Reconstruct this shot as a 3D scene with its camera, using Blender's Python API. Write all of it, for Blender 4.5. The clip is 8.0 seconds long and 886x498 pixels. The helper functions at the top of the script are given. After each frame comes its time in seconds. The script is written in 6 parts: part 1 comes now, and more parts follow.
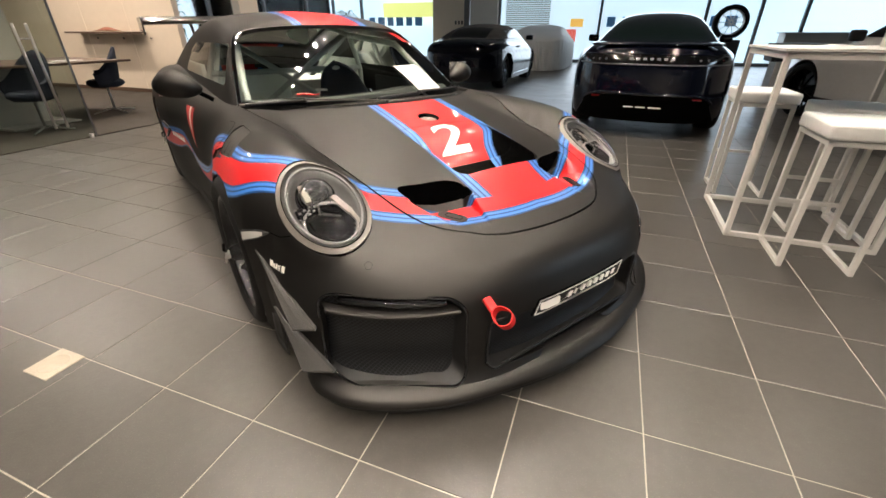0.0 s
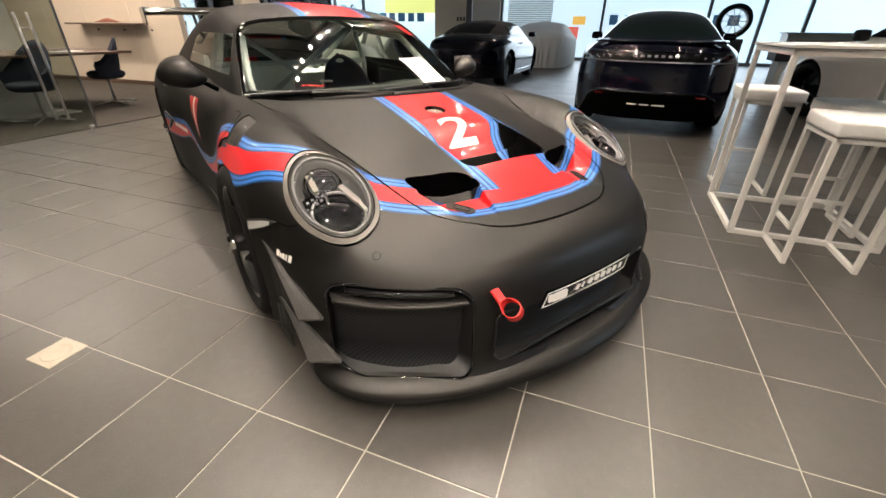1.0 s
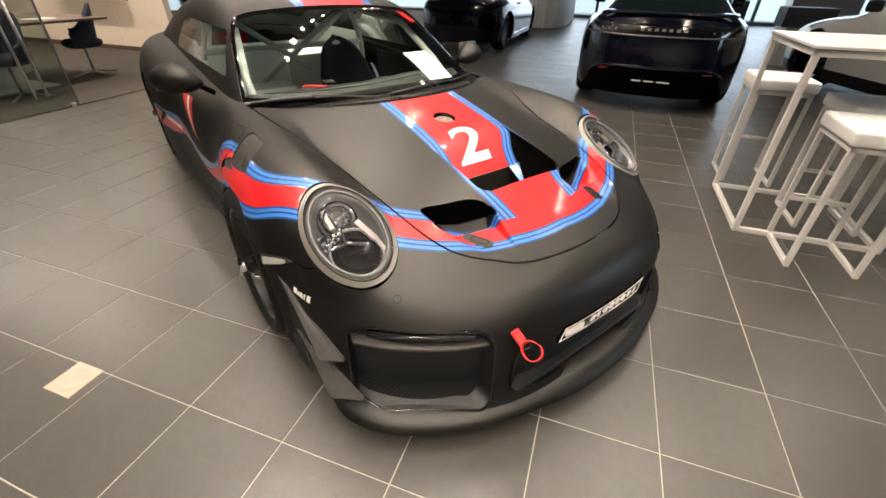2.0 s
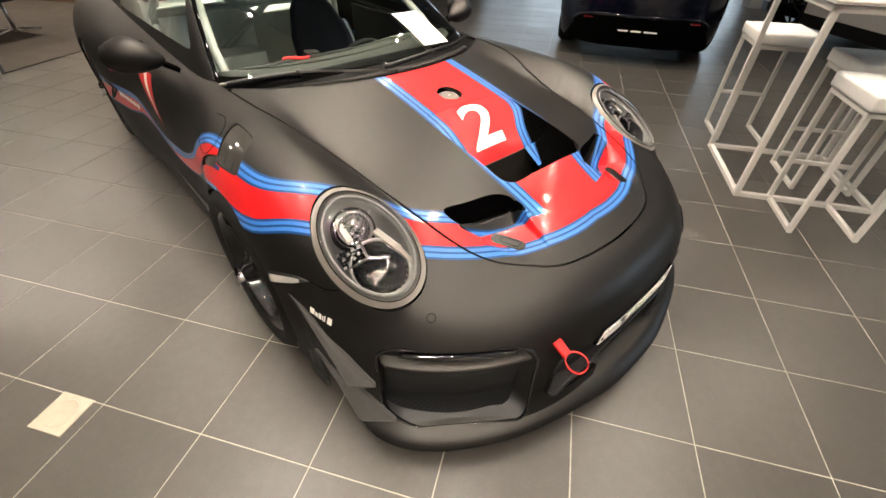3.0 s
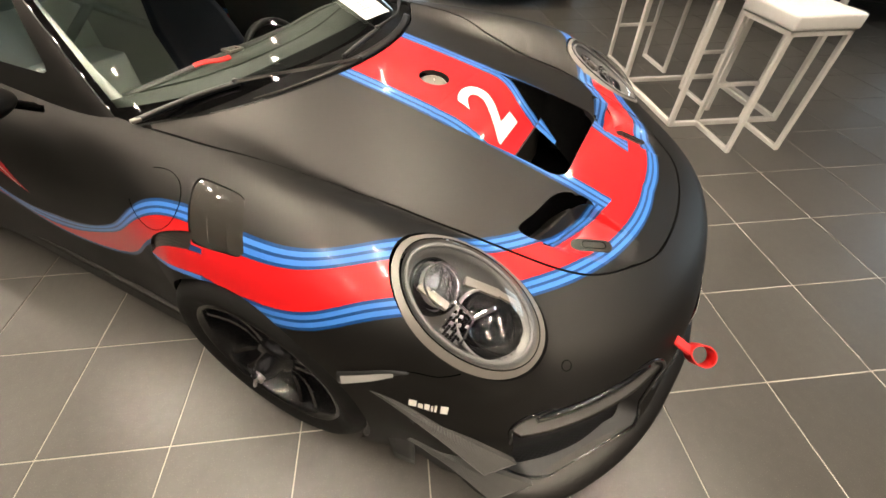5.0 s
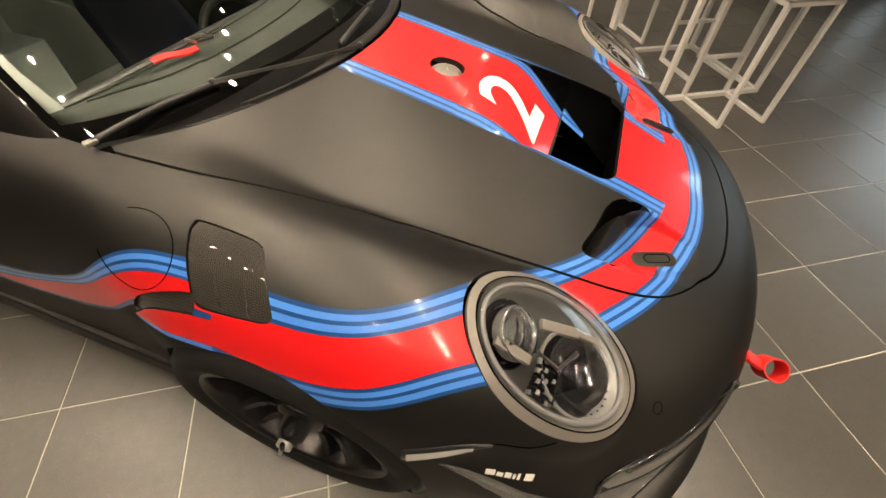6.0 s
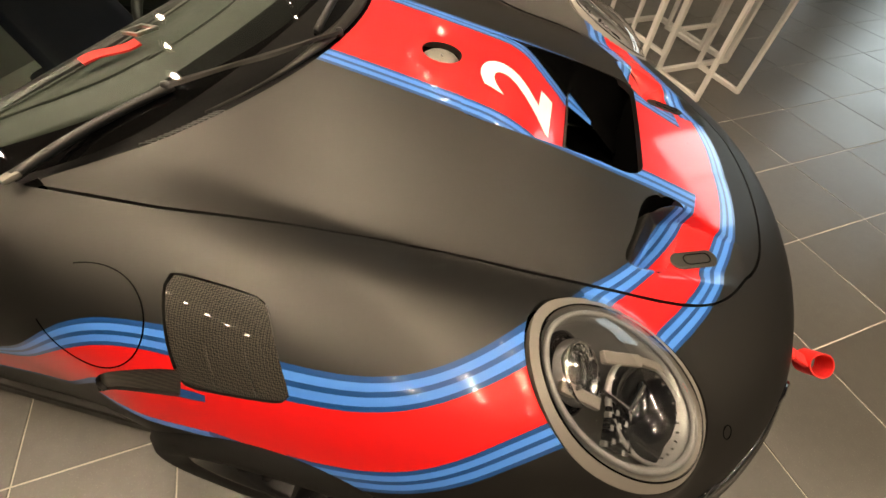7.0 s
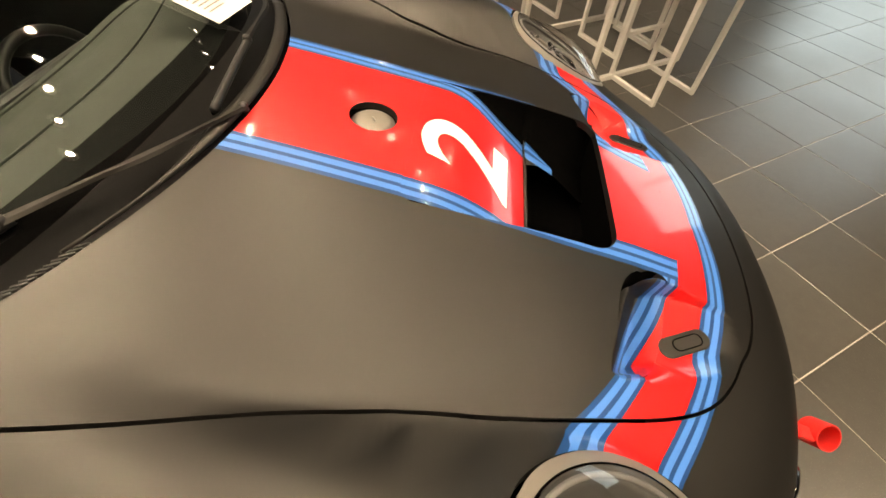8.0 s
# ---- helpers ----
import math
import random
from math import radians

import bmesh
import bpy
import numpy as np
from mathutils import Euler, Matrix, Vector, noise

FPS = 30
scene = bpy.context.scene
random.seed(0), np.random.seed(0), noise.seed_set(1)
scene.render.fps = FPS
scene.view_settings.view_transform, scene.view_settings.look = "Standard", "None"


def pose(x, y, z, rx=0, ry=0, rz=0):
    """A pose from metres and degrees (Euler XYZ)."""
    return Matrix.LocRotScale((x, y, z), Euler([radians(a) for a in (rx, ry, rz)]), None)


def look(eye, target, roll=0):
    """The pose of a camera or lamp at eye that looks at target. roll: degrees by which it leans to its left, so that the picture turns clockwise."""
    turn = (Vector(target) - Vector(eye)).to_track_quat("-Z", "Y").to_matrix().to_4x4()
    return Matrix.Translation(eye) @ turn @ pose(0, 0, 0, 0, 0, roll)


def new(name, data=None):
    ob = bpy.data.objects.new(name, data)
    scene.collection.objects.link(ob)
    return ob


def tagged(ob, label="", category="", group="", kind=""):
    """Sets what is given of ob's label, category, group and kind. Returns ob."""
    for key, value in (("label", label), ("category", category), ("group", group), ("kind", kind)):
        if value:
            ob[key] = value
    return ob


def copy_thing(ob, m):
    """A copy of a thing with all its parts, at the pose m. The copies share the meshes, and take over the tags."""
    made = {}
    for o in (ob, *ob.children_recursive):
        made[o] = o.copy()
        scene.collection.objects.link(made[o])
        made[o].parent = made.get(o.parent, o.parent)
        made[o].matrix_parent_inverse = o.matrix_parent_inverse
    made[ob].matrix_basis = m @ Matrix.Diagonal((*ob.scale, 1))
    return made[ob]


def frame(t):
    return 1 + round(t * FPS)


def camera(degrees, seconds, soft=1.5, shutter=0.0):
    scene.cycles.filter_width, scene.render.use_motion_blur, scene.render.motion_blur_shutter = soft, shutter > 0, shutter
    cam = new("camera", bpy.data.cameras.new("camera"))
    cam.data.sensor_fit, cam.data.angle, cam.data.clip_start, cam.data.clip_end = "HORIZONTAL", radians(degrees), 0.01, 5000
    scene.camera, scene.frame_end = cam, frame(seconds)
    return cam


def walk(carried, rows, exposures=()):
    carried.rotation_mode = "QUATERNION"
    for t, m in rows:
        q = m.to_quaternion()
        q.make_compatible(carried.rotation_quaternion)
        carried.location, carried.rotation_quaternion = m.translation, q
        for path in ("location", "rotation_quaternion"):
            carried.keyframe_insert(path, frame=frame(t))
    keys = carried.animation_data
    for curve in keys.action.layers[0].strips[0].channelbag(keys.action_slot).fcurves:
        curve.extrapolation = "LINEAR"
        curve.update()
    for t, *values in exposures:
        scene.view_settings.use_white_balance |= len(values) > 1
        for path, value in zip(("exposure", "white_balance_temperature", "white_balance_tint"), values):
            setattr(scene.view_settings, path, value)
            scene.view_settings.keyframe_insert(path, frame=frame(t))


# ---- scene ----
cam = camera(94.0, 8.0, soft=1.6)
PATH = [
    (0, (-1.121, -1.726, 1.136), (-0.075, -0.301, 0.2), -0.0),
    (0.5, (-1.139, -1.757, 1.065), (-0.09, -0.325, 0.144), 0.4),
    (1, (-1.146, -1.711, 1.115), (-0.099, -0.294, 0.168), 0.7),
    (1.5, (-1.132, -1.631, 1.229), (-0.09, -0.255, 0.22), 1.0),
    (2, (-1.135, -1.551, 1.318), (-0.116, -0.235, 0.21), 1.0),
    (2.2, (-1.136, -1.519, 1.339), (-0.13, -0.234, 0.184), 0.6),
    (3.3, (-1.159, -1.192, 1.374), (-0.088, -0.141, 0.051), 1.1),
    (3.5, (-1.192, -1.137, 1.378), (-0.091, -0.143, 0.037), 0.9),
    (4, (-1.328, -0.985, 1.385), (-0.148, -0.126, 0.018), 0.5),
    (4.5, (-1.321, -0.846, 1.368), (-0.089, -0.104, -0.022), 0.1),
    (4.7, (-1.28, -0.78, 1.36), (-0.033, -0.079, -0.037), -0.0),
    (5.8, (-1.12, -0.474, 1.33), (0.146, -0.008, -0.147), 1.4),
    (6, (-1.107, -0.411, 1.321), (0.153, 0.008, -0.175), 2.2),
    (6.5, (-1.074, -0.292, 1.286), (0.184, 0.022, -0.238), 3.2),
    (7, (-0.999, -0.251, 1.267), (0.249, -0.017, -0.278), 3.6),
    (7.5, (-0.856, -0.238, 1.275), (0.392, -0.073, -0.279), 3.4),
    (8, (-0.728, -0.243, 1.29), (0.524, -0.15, -0.266), 2.7),
]
# stops, kelvin and tint of the hand-held camera's own metering
METER = [(0.0, -0.18, 6400, 11), (2.0, -0.18, 6450, 11), (4.5, -0.12, 6500, 9), (6.0, -0.36, 7300, 10), (7.0, -0.45, 7800, 10), (8.0, -0.38, 8300, 10)]
walk(cam, [(t, look(eye, target, roll)) for t, eye, target, roll in PATH], METER)

# ---- light ----
world = bpy.data.worlds.new("world")
scene.world = world
world.use_nodes = True
nt = world.node_tree
sky = nt.nodes.new("ShaderNodeTexSky")
sky.sky_type, sky.sun_disc, sky.sun_elevation, sky.sun_rotation = "NISHITA", False, radians(40), radians(60)
nt.links.new(sky.outputs[0], nt.nodes["Background"].inputs[0])
nt.nodes["Background"].inputs[1].default_value = 0.12

# the showroom's own axes: its tile courses stand at 57 degrees to the car
ROOM = pose(0.255, -1.17, 0, 0, 0, -57)


def area_lamp(name, m, size, watts, colour, size_y=None, shape="DISK", spread=150):
    lamp = bpy.data.lights.new(name, "AREA")
    lamp.shape, lamp.size, lamp.energy, lamp.color = shape, size, watts, colour
    if size_y:
        lamp.size_y = size_y
    lamp.spread = radians(spread)
    ob = new(name, lamp)
    ob.matrix_world = m
    return ob


WARM, DAY = (1.0, 0.86, 0.71), (0.80, 0.90, 1.0)
CEILING = 3.3
# rows of five small spots along the tile courses, and single added fills further off
# the last three rows are unseen, added to light the nose
ROWS = [(gx, gy) for gx in (-3.95, -2.40, -0.84, 0.72) for gy in (-2.43, -0.43, 1.57, 3.57)] + [(-5.50, -2.43), (-5.50, -0.43), (0.72, -4.43), (2.28, -4.43), (2.28, -2.43)]
SPOTS = [(gx, gy + 0.31 * k) for gx, gy in ROWS for k in (-2, -1, 0, 1, 2)]
FILL_SPOTS = [(-10.6 + 1.9 * i, 3.6 - 2.2 * j) for i in range(3) for j in range(2)] + [(2.2, 2.5), (2.2, 6.5), (-2.6, 7.0), (-2.6, 10.5), (-11.0, 9.5), (-11.0, 13.0), (4.6, 5.2)]
for gx, gy in SPOTS:
    # the rows over the nose and over the roof are turned up
    watts = 6.0 + 13.0 * math.exp(-((gx + 0.3) / 1.3) ** 2 - ((gy + 2.5) / 1.3) ** 2) + 15.0 * math.exp(-((gx + 2.4) / 1.7) ** 2 - ((gy - 2.0) / 1.5) ** 2) + (8.0 if gx > 2 or gy < -4 else 0.0) - (4.6 if gx < -3.5 and gy < 0.5 else 0.0) - (2.0 if gy > 2.5 else 0.0)
    area_lamp("downlight_or_fill", ROOM @ pose(gx, gy, CEILING - 0.03), 0.048, watts * 0.9, WARM, spread=122)
# unseen fill lamps, added to brighten the office, pier and parked cars
for gx, gy in FILL_SPOTS:
    area_lamp("downlight_or_fill", ROOM @ pose(gx, gy, CEILING - 0.03), 0.10, 56 if gx < -5 else 18, WARM)
# daylight through the shop windows
area_lamp("window_daylight", ROOM @ pose(-1.0, 17.3, 1.7, -90, 0, 0), 14.0, 230, DAY, 3.0, "RECTANGLE")
area_lamp("window_daylight", ROOM @ pose(8.3, 2.6, 2.1, -90, 0, -90), 3.2, 50, DAY, 2.2, "RECTANGLE")
# ---- materials ----
def material(name, colour, rough=0.5, metal=0.0, vary=0.15, scale=40.0, bump=0.0, bump_scale=200.0, coat=0.0, spec=0.5, per_object=0.0, fleck=0.0):
    """A surface with two scales of variation, fine relief and, where asked, a tint of its own for each object."""
    m = bpy.data.materials.new(name)
    m.use_nodes = True
    t = m.node_tree
    b = t.nodes["Principled BSDF"]
    b.inputs["Roughness"].default_value = rough
    b.inputs["Metallic"].default_value = metal
    b.inputs["Coat Weight"].default_value = coat
    b.inputs["Coat Roughness"].default_value = 0.075
    b.inputs["Specular IOR Level"].default_value = spec
    co = t.nodes.new("ShaderNodeTexCoord")
    big = t.nodes.new("ShaderNodeTexNoise")
    big.inputs["Scale"].default_value = scale * 0.08
    big.inputs["Detail"].default_value = 4
    small = t.nodes.new("ShaderNodeTexNoise")
    small.inputs["Scale"].default_value = scale
    small.inputs["Detail"].default_value = 6
    where = co.outputs["Object"]
    if per_object:
        own_seed = t.nodes.new("ShaderNodeObjectInfo")
        far_off = t.nodes.new("ShaderNodeMath")
        far_off.operation, far_off.inputs[1].default_value = "MULTIPLY", 90.0
        t.links.new(own_seed.outputs["Random"], far_off.inputs[0])
        shift = t.nodes.new("ShaderNodeVectorMath")
        shift.operation = "ADD"
        t.links.new(where, shift.inputs[0])
        t.links.new(far_off.outputs[0], shift.inputs[1])
        where = shift.outputs["Vector"]
    for n in (big, small):
        t.links.new(where, n.inputs["Vector"])
    mixed = t.nodes.new("ShaderNodeMath")
    mixed.operation = "ADD"
    t.links.new(big.outputs["Fac"], mixed.inputs[0])
    t.links.new(small.outputs["Fac"], mixed.inputs[1])
    ramp = t.nodes.new("ShaderNodeMapRange")
    ramp.clamp = False
    ramp.inputs["From Min"].default_value, ramp.inputs["From Max"].default_value = 0.6, 1.4
    ramp.inputs["To Min"].default_value, ramp.inputs["To Max"].default_value = 1 - vary, 1 + vary
    t.links.new(mixed.outputs[0], ramp.inputs["Value"])
    level = ramp.outputs["Result"]
    if per_object:
        info = t.nodes.new("ShaderNodeObjectInfo")
        own = t.nodes.new("ShaderNodeMapRange")
        own.inputs["To Min"].default_value, own.inputs["To Max"].default_value = 1 - per_object, 1 + per_object
        t.links.new(info.outputs["Random"], own.inputs["Value"])
        times = t.nodes.new("ShaderNodeMath")
        times.operation = "MULTIPLY"
        t.links.new(level, times.inputs[0])
        t.links.new(own.outputs["Result"], times.inputs[1])
        level = times.outputs[0]
    if fleck:
        dots = t.nodes.new("ShaderNodeTexVoronoi")
        dots.inputs["Scale"].default_value = 150
        t.links.new(where, dots.inputs["Vector"])
        pick = t.nodes.new("ShaderNodeMapRange")
        pick.inputs["From Min"].default_value, pick.inputs["From Max"].default_value = 0.10, 0.22
        pick.inputs["To Min"].default_value, pick.inputs["To Max"].default_value = 1 + fleck, 1
        t.links.new(dots.outputs["Distance"], pick.inputs["Value"])
        also = t.nodes.new("ShaderNodeMath")
        also.operation = "MULTIPLY"
        t.links.new(level, also.inputs[0])
        t.links.new(pick.outputs["Result"], also.inputs[1])
        level = also.outputs[0]
    tint = t.nodes.new("ShaderNodeVectorMath")
    tint.operation = "SCALE"
    tint.inputs[0].default_value = colour
    t.links.new(level, tint.inputs["Scale"])
    t.links.new(tint.outputs["Vector"], b.inputs["Base Color"])
    worn = t.nodes.new("ShaderNodeMapRange")
    worn.clamp = False
    worn.inputs["From Min"].default_value, worn.inputs["From Max"].default_value = 0.2, 0.8
    worn.inputs["To Min"].default_value, worn.inputs["To Max"].default_value = max(rough * (1 - vary), 0.0), min(rough * (1 + vary), 1.0)
    t.links.new(big.outputs["Fac"], worn.inputs["Value"])
    t.links.new(worn.outputs["Result"], b.inputs["Roughness"])
    if bump:
        relief = t.nodes.new("ShaderNodeTexNoise")
        relief.inputs["Scale"].default_value = bump_scale
        relief.inputs["Detail"].default_value = 5
        t.links.new(where, relief.inputs["Vector"])
        bn = t.nodes.new("ShaderNodeBump")
        bn.inputs["Strength"].default_value = bump
        bn.inputs["Distance"].default_value = 0.002
        t.links.new(relief.outputs["Fac"], bn.inputs["Height"])
        t.links.new(bn.outputs["Normal"], b.inputs["Normal"])
    return m


def glass(name, colour, rough=0.0, clear=0.85):
    """Thin glazing: mostly clear, with a true mirror reflection on top."""
    m = bpy.data.materials.new(name)
    m.use_nodes = True
    t = m.node_tree
    t.nodes.remove(t.nodes["Principled BSDF"])
    through_it, shine, mix, fres = (t.nodes.new("ShaderNodeBsdf" + n) if n in ("Transparent", "Glossy") else t.nodes.new("ShaderNode" + n) for n in ("Transparent", "Glossy", "MixShader", "Fresnel"))
    through_it.inputs[0].default_value = (*colour, 1)
    shine.inputs["Roughness"].default_value = rough
    fres.inputs["IOR"].default_value = 1.5
    t.links.new(fres.outputs[0], mix.inputs[0])
    t.links.new(through_it.outputs[0], mix.inputs[1])
    t.links.new(shine.outputs[0], mix.inputs[2])
    t.links.new(mix.outputs[0], t.nodes["Material Output"].inputs[0])
    return m


def glow(name, colour, strength):
    m = bpy.data.materials.new(name)
    m.use_nodes = True
    t = m.node_tree
    b = t.nodes["Principled BSDF"]
    b.inputs["Base Color"].default_value = (*colour, 1)
    b.inputs["Emission Color"].default_value = (*colour, 1)
    b.inputs["Emission Strength"].default_value = strength
    return m


def weave(name, dark, light, scale, rough, coat):
    """Carbon twill: two crossed sets of fine bands under lacquer."""
    m = bpy.data.materials.new(name)
    m.use_nodes = True
    t = m.node_tree
    b = t.nodes["Principled BSDF"]
    b.inputs["Roughness"].default_value = rough
    b.inputs["Coat Weight"].default_value = coat
    b.inputs["Specular IOR Level"].default_value = 0.15
    b.inputs["Coat Roughness"].default_value = 0.03
    co = t.nodes.new("ShaderNodeTexCoord")
    check = t.nodes.new("ShaderNodeTexChecker")
    check.inputs["Scale"].default_value = scale
    check.inputs["Color1"].default_value = (*dark, 1)
    check.inputs["Color2"].default_value = (*light, 1)
    turn = t.nodes.new("ShaderNodeMapping")
    turn.inputs["Rotation"].default_value = (0.3, 0.5, 0.785)
    t.links.new(co.outputs["Object"], turn.inputs["Vector"])
    t.links.new(turn.outputs["Vector"], check.inputs["Vector"])
    t.links.new(check.outputs["Color"], b.inputs["Base Color"])
    return m


def mesh_screen(name, dark, light, scale):
    """Fine black wire mesh: a honeycomb of ridges."""
    m = material(name, dark, 0.45, 0.3, 0.1)
    t = m.node_tree
    b = t.nodes["Principled BSDF"]
    co = t.nodes.new("ShaderNodeTexCoord")
    cells = t.nodes.new("ShaderNodeTexVoronoi")
    cells.feature, cells.inputs["Randomness"].default_value = "DISTANCE_TO_EDGE", 0.0
    cells.inputs["Scale"].default_value = scale
    slant = t.nodes.new("ShaderNodeMapping")
    slant.inputs["Rotation"].default_value = (0, 0.785, 0)
    slant.inputs["Scale"].default_value = (1, 0.01, 1)
    t.links.new(co.outputs["Object"], slant.inputs["Vector"])
    t.links.new(slant.outputs["Vector"], cells.inputs["Vector"])
    wire = t.nodes.new("ShaderNodeMapRange")
    wire.inputs["From Min"].default_value, wire.inputs["From Max"].default_value = 0.06, 0.16
    wire.inputs["To Min"].default_value, wire.inputs["To Max"].default_value = 1, 0
    t.links.new(cells.outputs["Distance"], wire.inputs["Value"])
    mix = t.nodes.new("ShaderNodeMix")
    mix.data_type = "RGBA"
    mix.inputs[6].default_value, mix.inputs[7].default_value = (*dark, 1), (*light, 1)
    t.links.new(wire.outputs["Result"], mix.inputs[0])
    t.links.new(mix.outputs[2], b.inputs["Base Color"])
    return m


def satin(name, deep, sheen, rough):
    """Matte wrap film: a near black ground under an even, broad sheen with little rise at the edges."""
    m = material(name, deep, rough, 0.0, 0.06, 30, 0.03, 900, spec=0.02)
    t = m.node_tree
    b = t.nodes["Principled BSDF"]
    gloss, both = t.nodes.new("ShaderNodeBsdfGlossy"), t.nodes.new("ShaderNodeAddShader")
    gloss.inputs["Color"].default_value = (*sheen, 1)
    for link in list(b.inputs["Roughness"].links):
        t.links.new(link.from_socket, gloss.inputs["Roughness"])
    for link in list(b.inputs["Normal"].links):
        t.links.new(link.from_socket, gloss.inputs["Normal"])
    t.links.new(b.outputs[0], both.inputs[0])
    t.links.new(gloss.outputs[0], both.inputs[1])
    t.links.new(both.outputs[0], t.nodes["Material Output"].inputs[0])
    return m


MATTE = satin("matte_black_paint", (0.0022, 0.0021, 0.0020), (0.043, 0.0412, 0.0390), 0.44)
BEZEL = material("satin_grey_paint", (0.165, 0.152, 0.135), 0.42, 0.3, 0.05, 30)
RED = material("red_vinyl", (0.54, 0.007, 0.010), 0.42, 0.0, 0.04, 20, 0.02, 300, coat=0.6, spec=0.3)
LIGHT_BLUE = material("light_blue_vinyl", (0.045, 0.175, 0.52), 0.42, 0.0, 0.04, 20, coat=0.6, spec=0.3)
DARK_BLUE = material("dark_blue_vinyl", (0.003, 0.045, 0.16), 0.42, 0.0, 0.04, 20, coat=0.6, spec=0.3)
WHITE_VINYL = material("white_vinyl", (0.80, 0.77, 0.70), 0.3, 0.0, 0.04, 20, coat=0.4)
BLACK = material("black_plastic", (0.006, 0.006, 0.006), 0.48, 0.0, 0.15, 60, 0.1, 500)
GLOSS_BLACK = material("gloss_black", (0.003, 0.003, 0.0035), 0.12, 0.0, 0.1, 30, coat=0.6)
# near black for black parts; in ducts and outlet it paints in the shade
VOID = material("black_and_recess_shade", (0.0008, 0.0008, 0.0008), 0.9, 0.0, 0.1, 30, spec=0.02)
RUBBER = material("tyre_rubber", (0.006, 0.0058, 0.0055), 0.7, 0.0, 0.2, 80, 0.2, 400, spec=0.18)
RIM = material("black_alloy", (0.004, 0.004, 0.0043), 0.25, 0.0, 0.1, 40, coat=0.25, spec=0.3)
STEEL = material("steel", (0.55, 0.54, 0.52), 0.3, 1.0, 0.1, 80)
SILVER_TRIM = material("silver_reflector", (0.42, 0.42, 0.41), 0.32, 0.75, 0.08, 40)
BOWL = material("dim_reflector", (0.165, 0.165, 0.162), 0.30, 0.5, 0.08, 40)
LAMP_TRIM = material("satin_lamp_trim", (0.15, 0.15, 0.148), 0.55, 0.3, 0.08, 40)
LAMP_GLASS = material("silvered_bulb_glass", (0.34, 0.34, 0.35), 0.06, 0.9, 0.05, 30, coat=1.0)
MARKER = material("pale_marker_glass", (0.62, 0.61, 0.58), 0.12, 0.35, 0.05, 40, coat=1.0)
CHROME = material("chrome", (0.75, 0.75, 0.76), 0.08, 1.0, 0.05, 30)
CARBON = weave("carbon_twill", (0.006, 0.006, 0.006), (0.050, 0.045, 0.038), 420, 0.30, 0.9)
WINGLET = weave("grey_carbon", (0.035, 0.035, 0.034), (0.085, 0.083, 0.078), 600, 0.30, 0.8)
SCREEN = mesh_screen("intake_mesh", (0.002, 0.0022, 0.0025), (0.022, 0.024, 0.027), 110)
CLEAR = glass("clear_lens", (0.97, 0.97, 0.97))
WINDSCREEN = glass("green_tinted_glass", (0.84, 0.93, 0.88))
SALOON_GLASS = material("dark_green_glass", (0.004, 0.009, 0.008), 0.05, 0.0, 0.05, 20)
PARTITION = glass("grey_partition_glass", (0.74, 0.78, 0.75))
SHOP_GLASS = glass("window_glass", (0.95, 0.98, 0.97))
TILE = material("dark_stone_tile", (0.050, 0.046, 0.040), 0.335, 0.0, 0.17, 30, 0.28, 160, per_object=0.12, fleck=0.8, spec=0.8)
GROUT = material("pale_grout", (0.36, 0.33, 0.285), 0.8, 0.0, 0.15, 60, 0.3, 300)
WALL = material("white_wall_paint", (0.74, 0.70, 0.64), 0.7, 0.0, 0.03, 12, 0.1, 300)
TAN = material("tan_lacquer_panel", (0.74, 0.62, 0.49), 0.45, 0.0, 0.03, 10)
CEIL = material("dark_ceiling_paint", (0.07, 0.068, 0.062), 0.8, 0.0, 0.03, 12)
CARPET = material("brown_carpet", (0.042, 0.033, 0.025), 0.95, 0.0, 0.25, 60, 0.5, 500)
WHITE_METAL = material("white_powder_coat", (0.62, 0.60, 0.56), 0.4, 0.0, 0.06, 30)
WHITE_SEAT = material("white_leatherette", (0.72, 0.71, 0.68), 0.5, 0.0, 0.05, 30, 0.15, 400)
ALU = material("grey_aluminium", (0.18, 0.18, 0.19), 0.4, 0.8, 0.08, 40)
NIGHT = material("midnight_blue_paint", (0.0022, 0.003, 0.0075), 0.13, 0.1, 0.05, 20, coat=0.3, spec=0.30)
SILVER = material("grey_silver_paint", (0.68, 0.67, 0.65), 0.25, 0.0, 0.05, 20, coat=0.8)
CANVAS = material("black_soft_top", (0.012, 0.012, 0.013), 0.85, 0.0, 0.2, 60, 0.3, 600)
CLOTH = material("white_car_cover", (0.82, 0.82, 0.80), 0.8, 0.0, 0.06, 20, 0.3, 60)
PAPER = material("white_paper", (0.78, 0.77, 0.74), 0.7, 0.0, 0.03, 40)
INK = material("grey_ink", (0.25, 0.25, 0.25), 0.8, 0.0, 0.1, 40)
DASH = material("dark_dashboard", (0.015, 0.019, 0.014), 0.7, 0.0, 0.2, 50, 0.3, 500)
FABRIC = material("dark_blue_upholstery", (0.012, 0.016, 0.03), 0.9, 0.0, 0.2, 60, 0.3, 500)
PALE = material("pale_cabin_paint", (0.76, 0.80, 0.75), 0.5, 0.0, 0.06, 30)
CAGE = material("grey_cage_paint", (0.40, 0.42, 0.39), 0.4, 0.0, 0.06, 30)
STRAP = material("red_strap", (0.62, 0.015, 0.015), 0.6, 0.0, 0.12, 60, 0.2, 600)
WOOD = material("dark_shelf_wood", (0.10, 0.06, 0.04), 0.5, 0.0, 0.25, 30)
LEAF = material("green_leaf", (0.05, 0.10, 0.035), 0.5, 0.0, 0.3, 20)
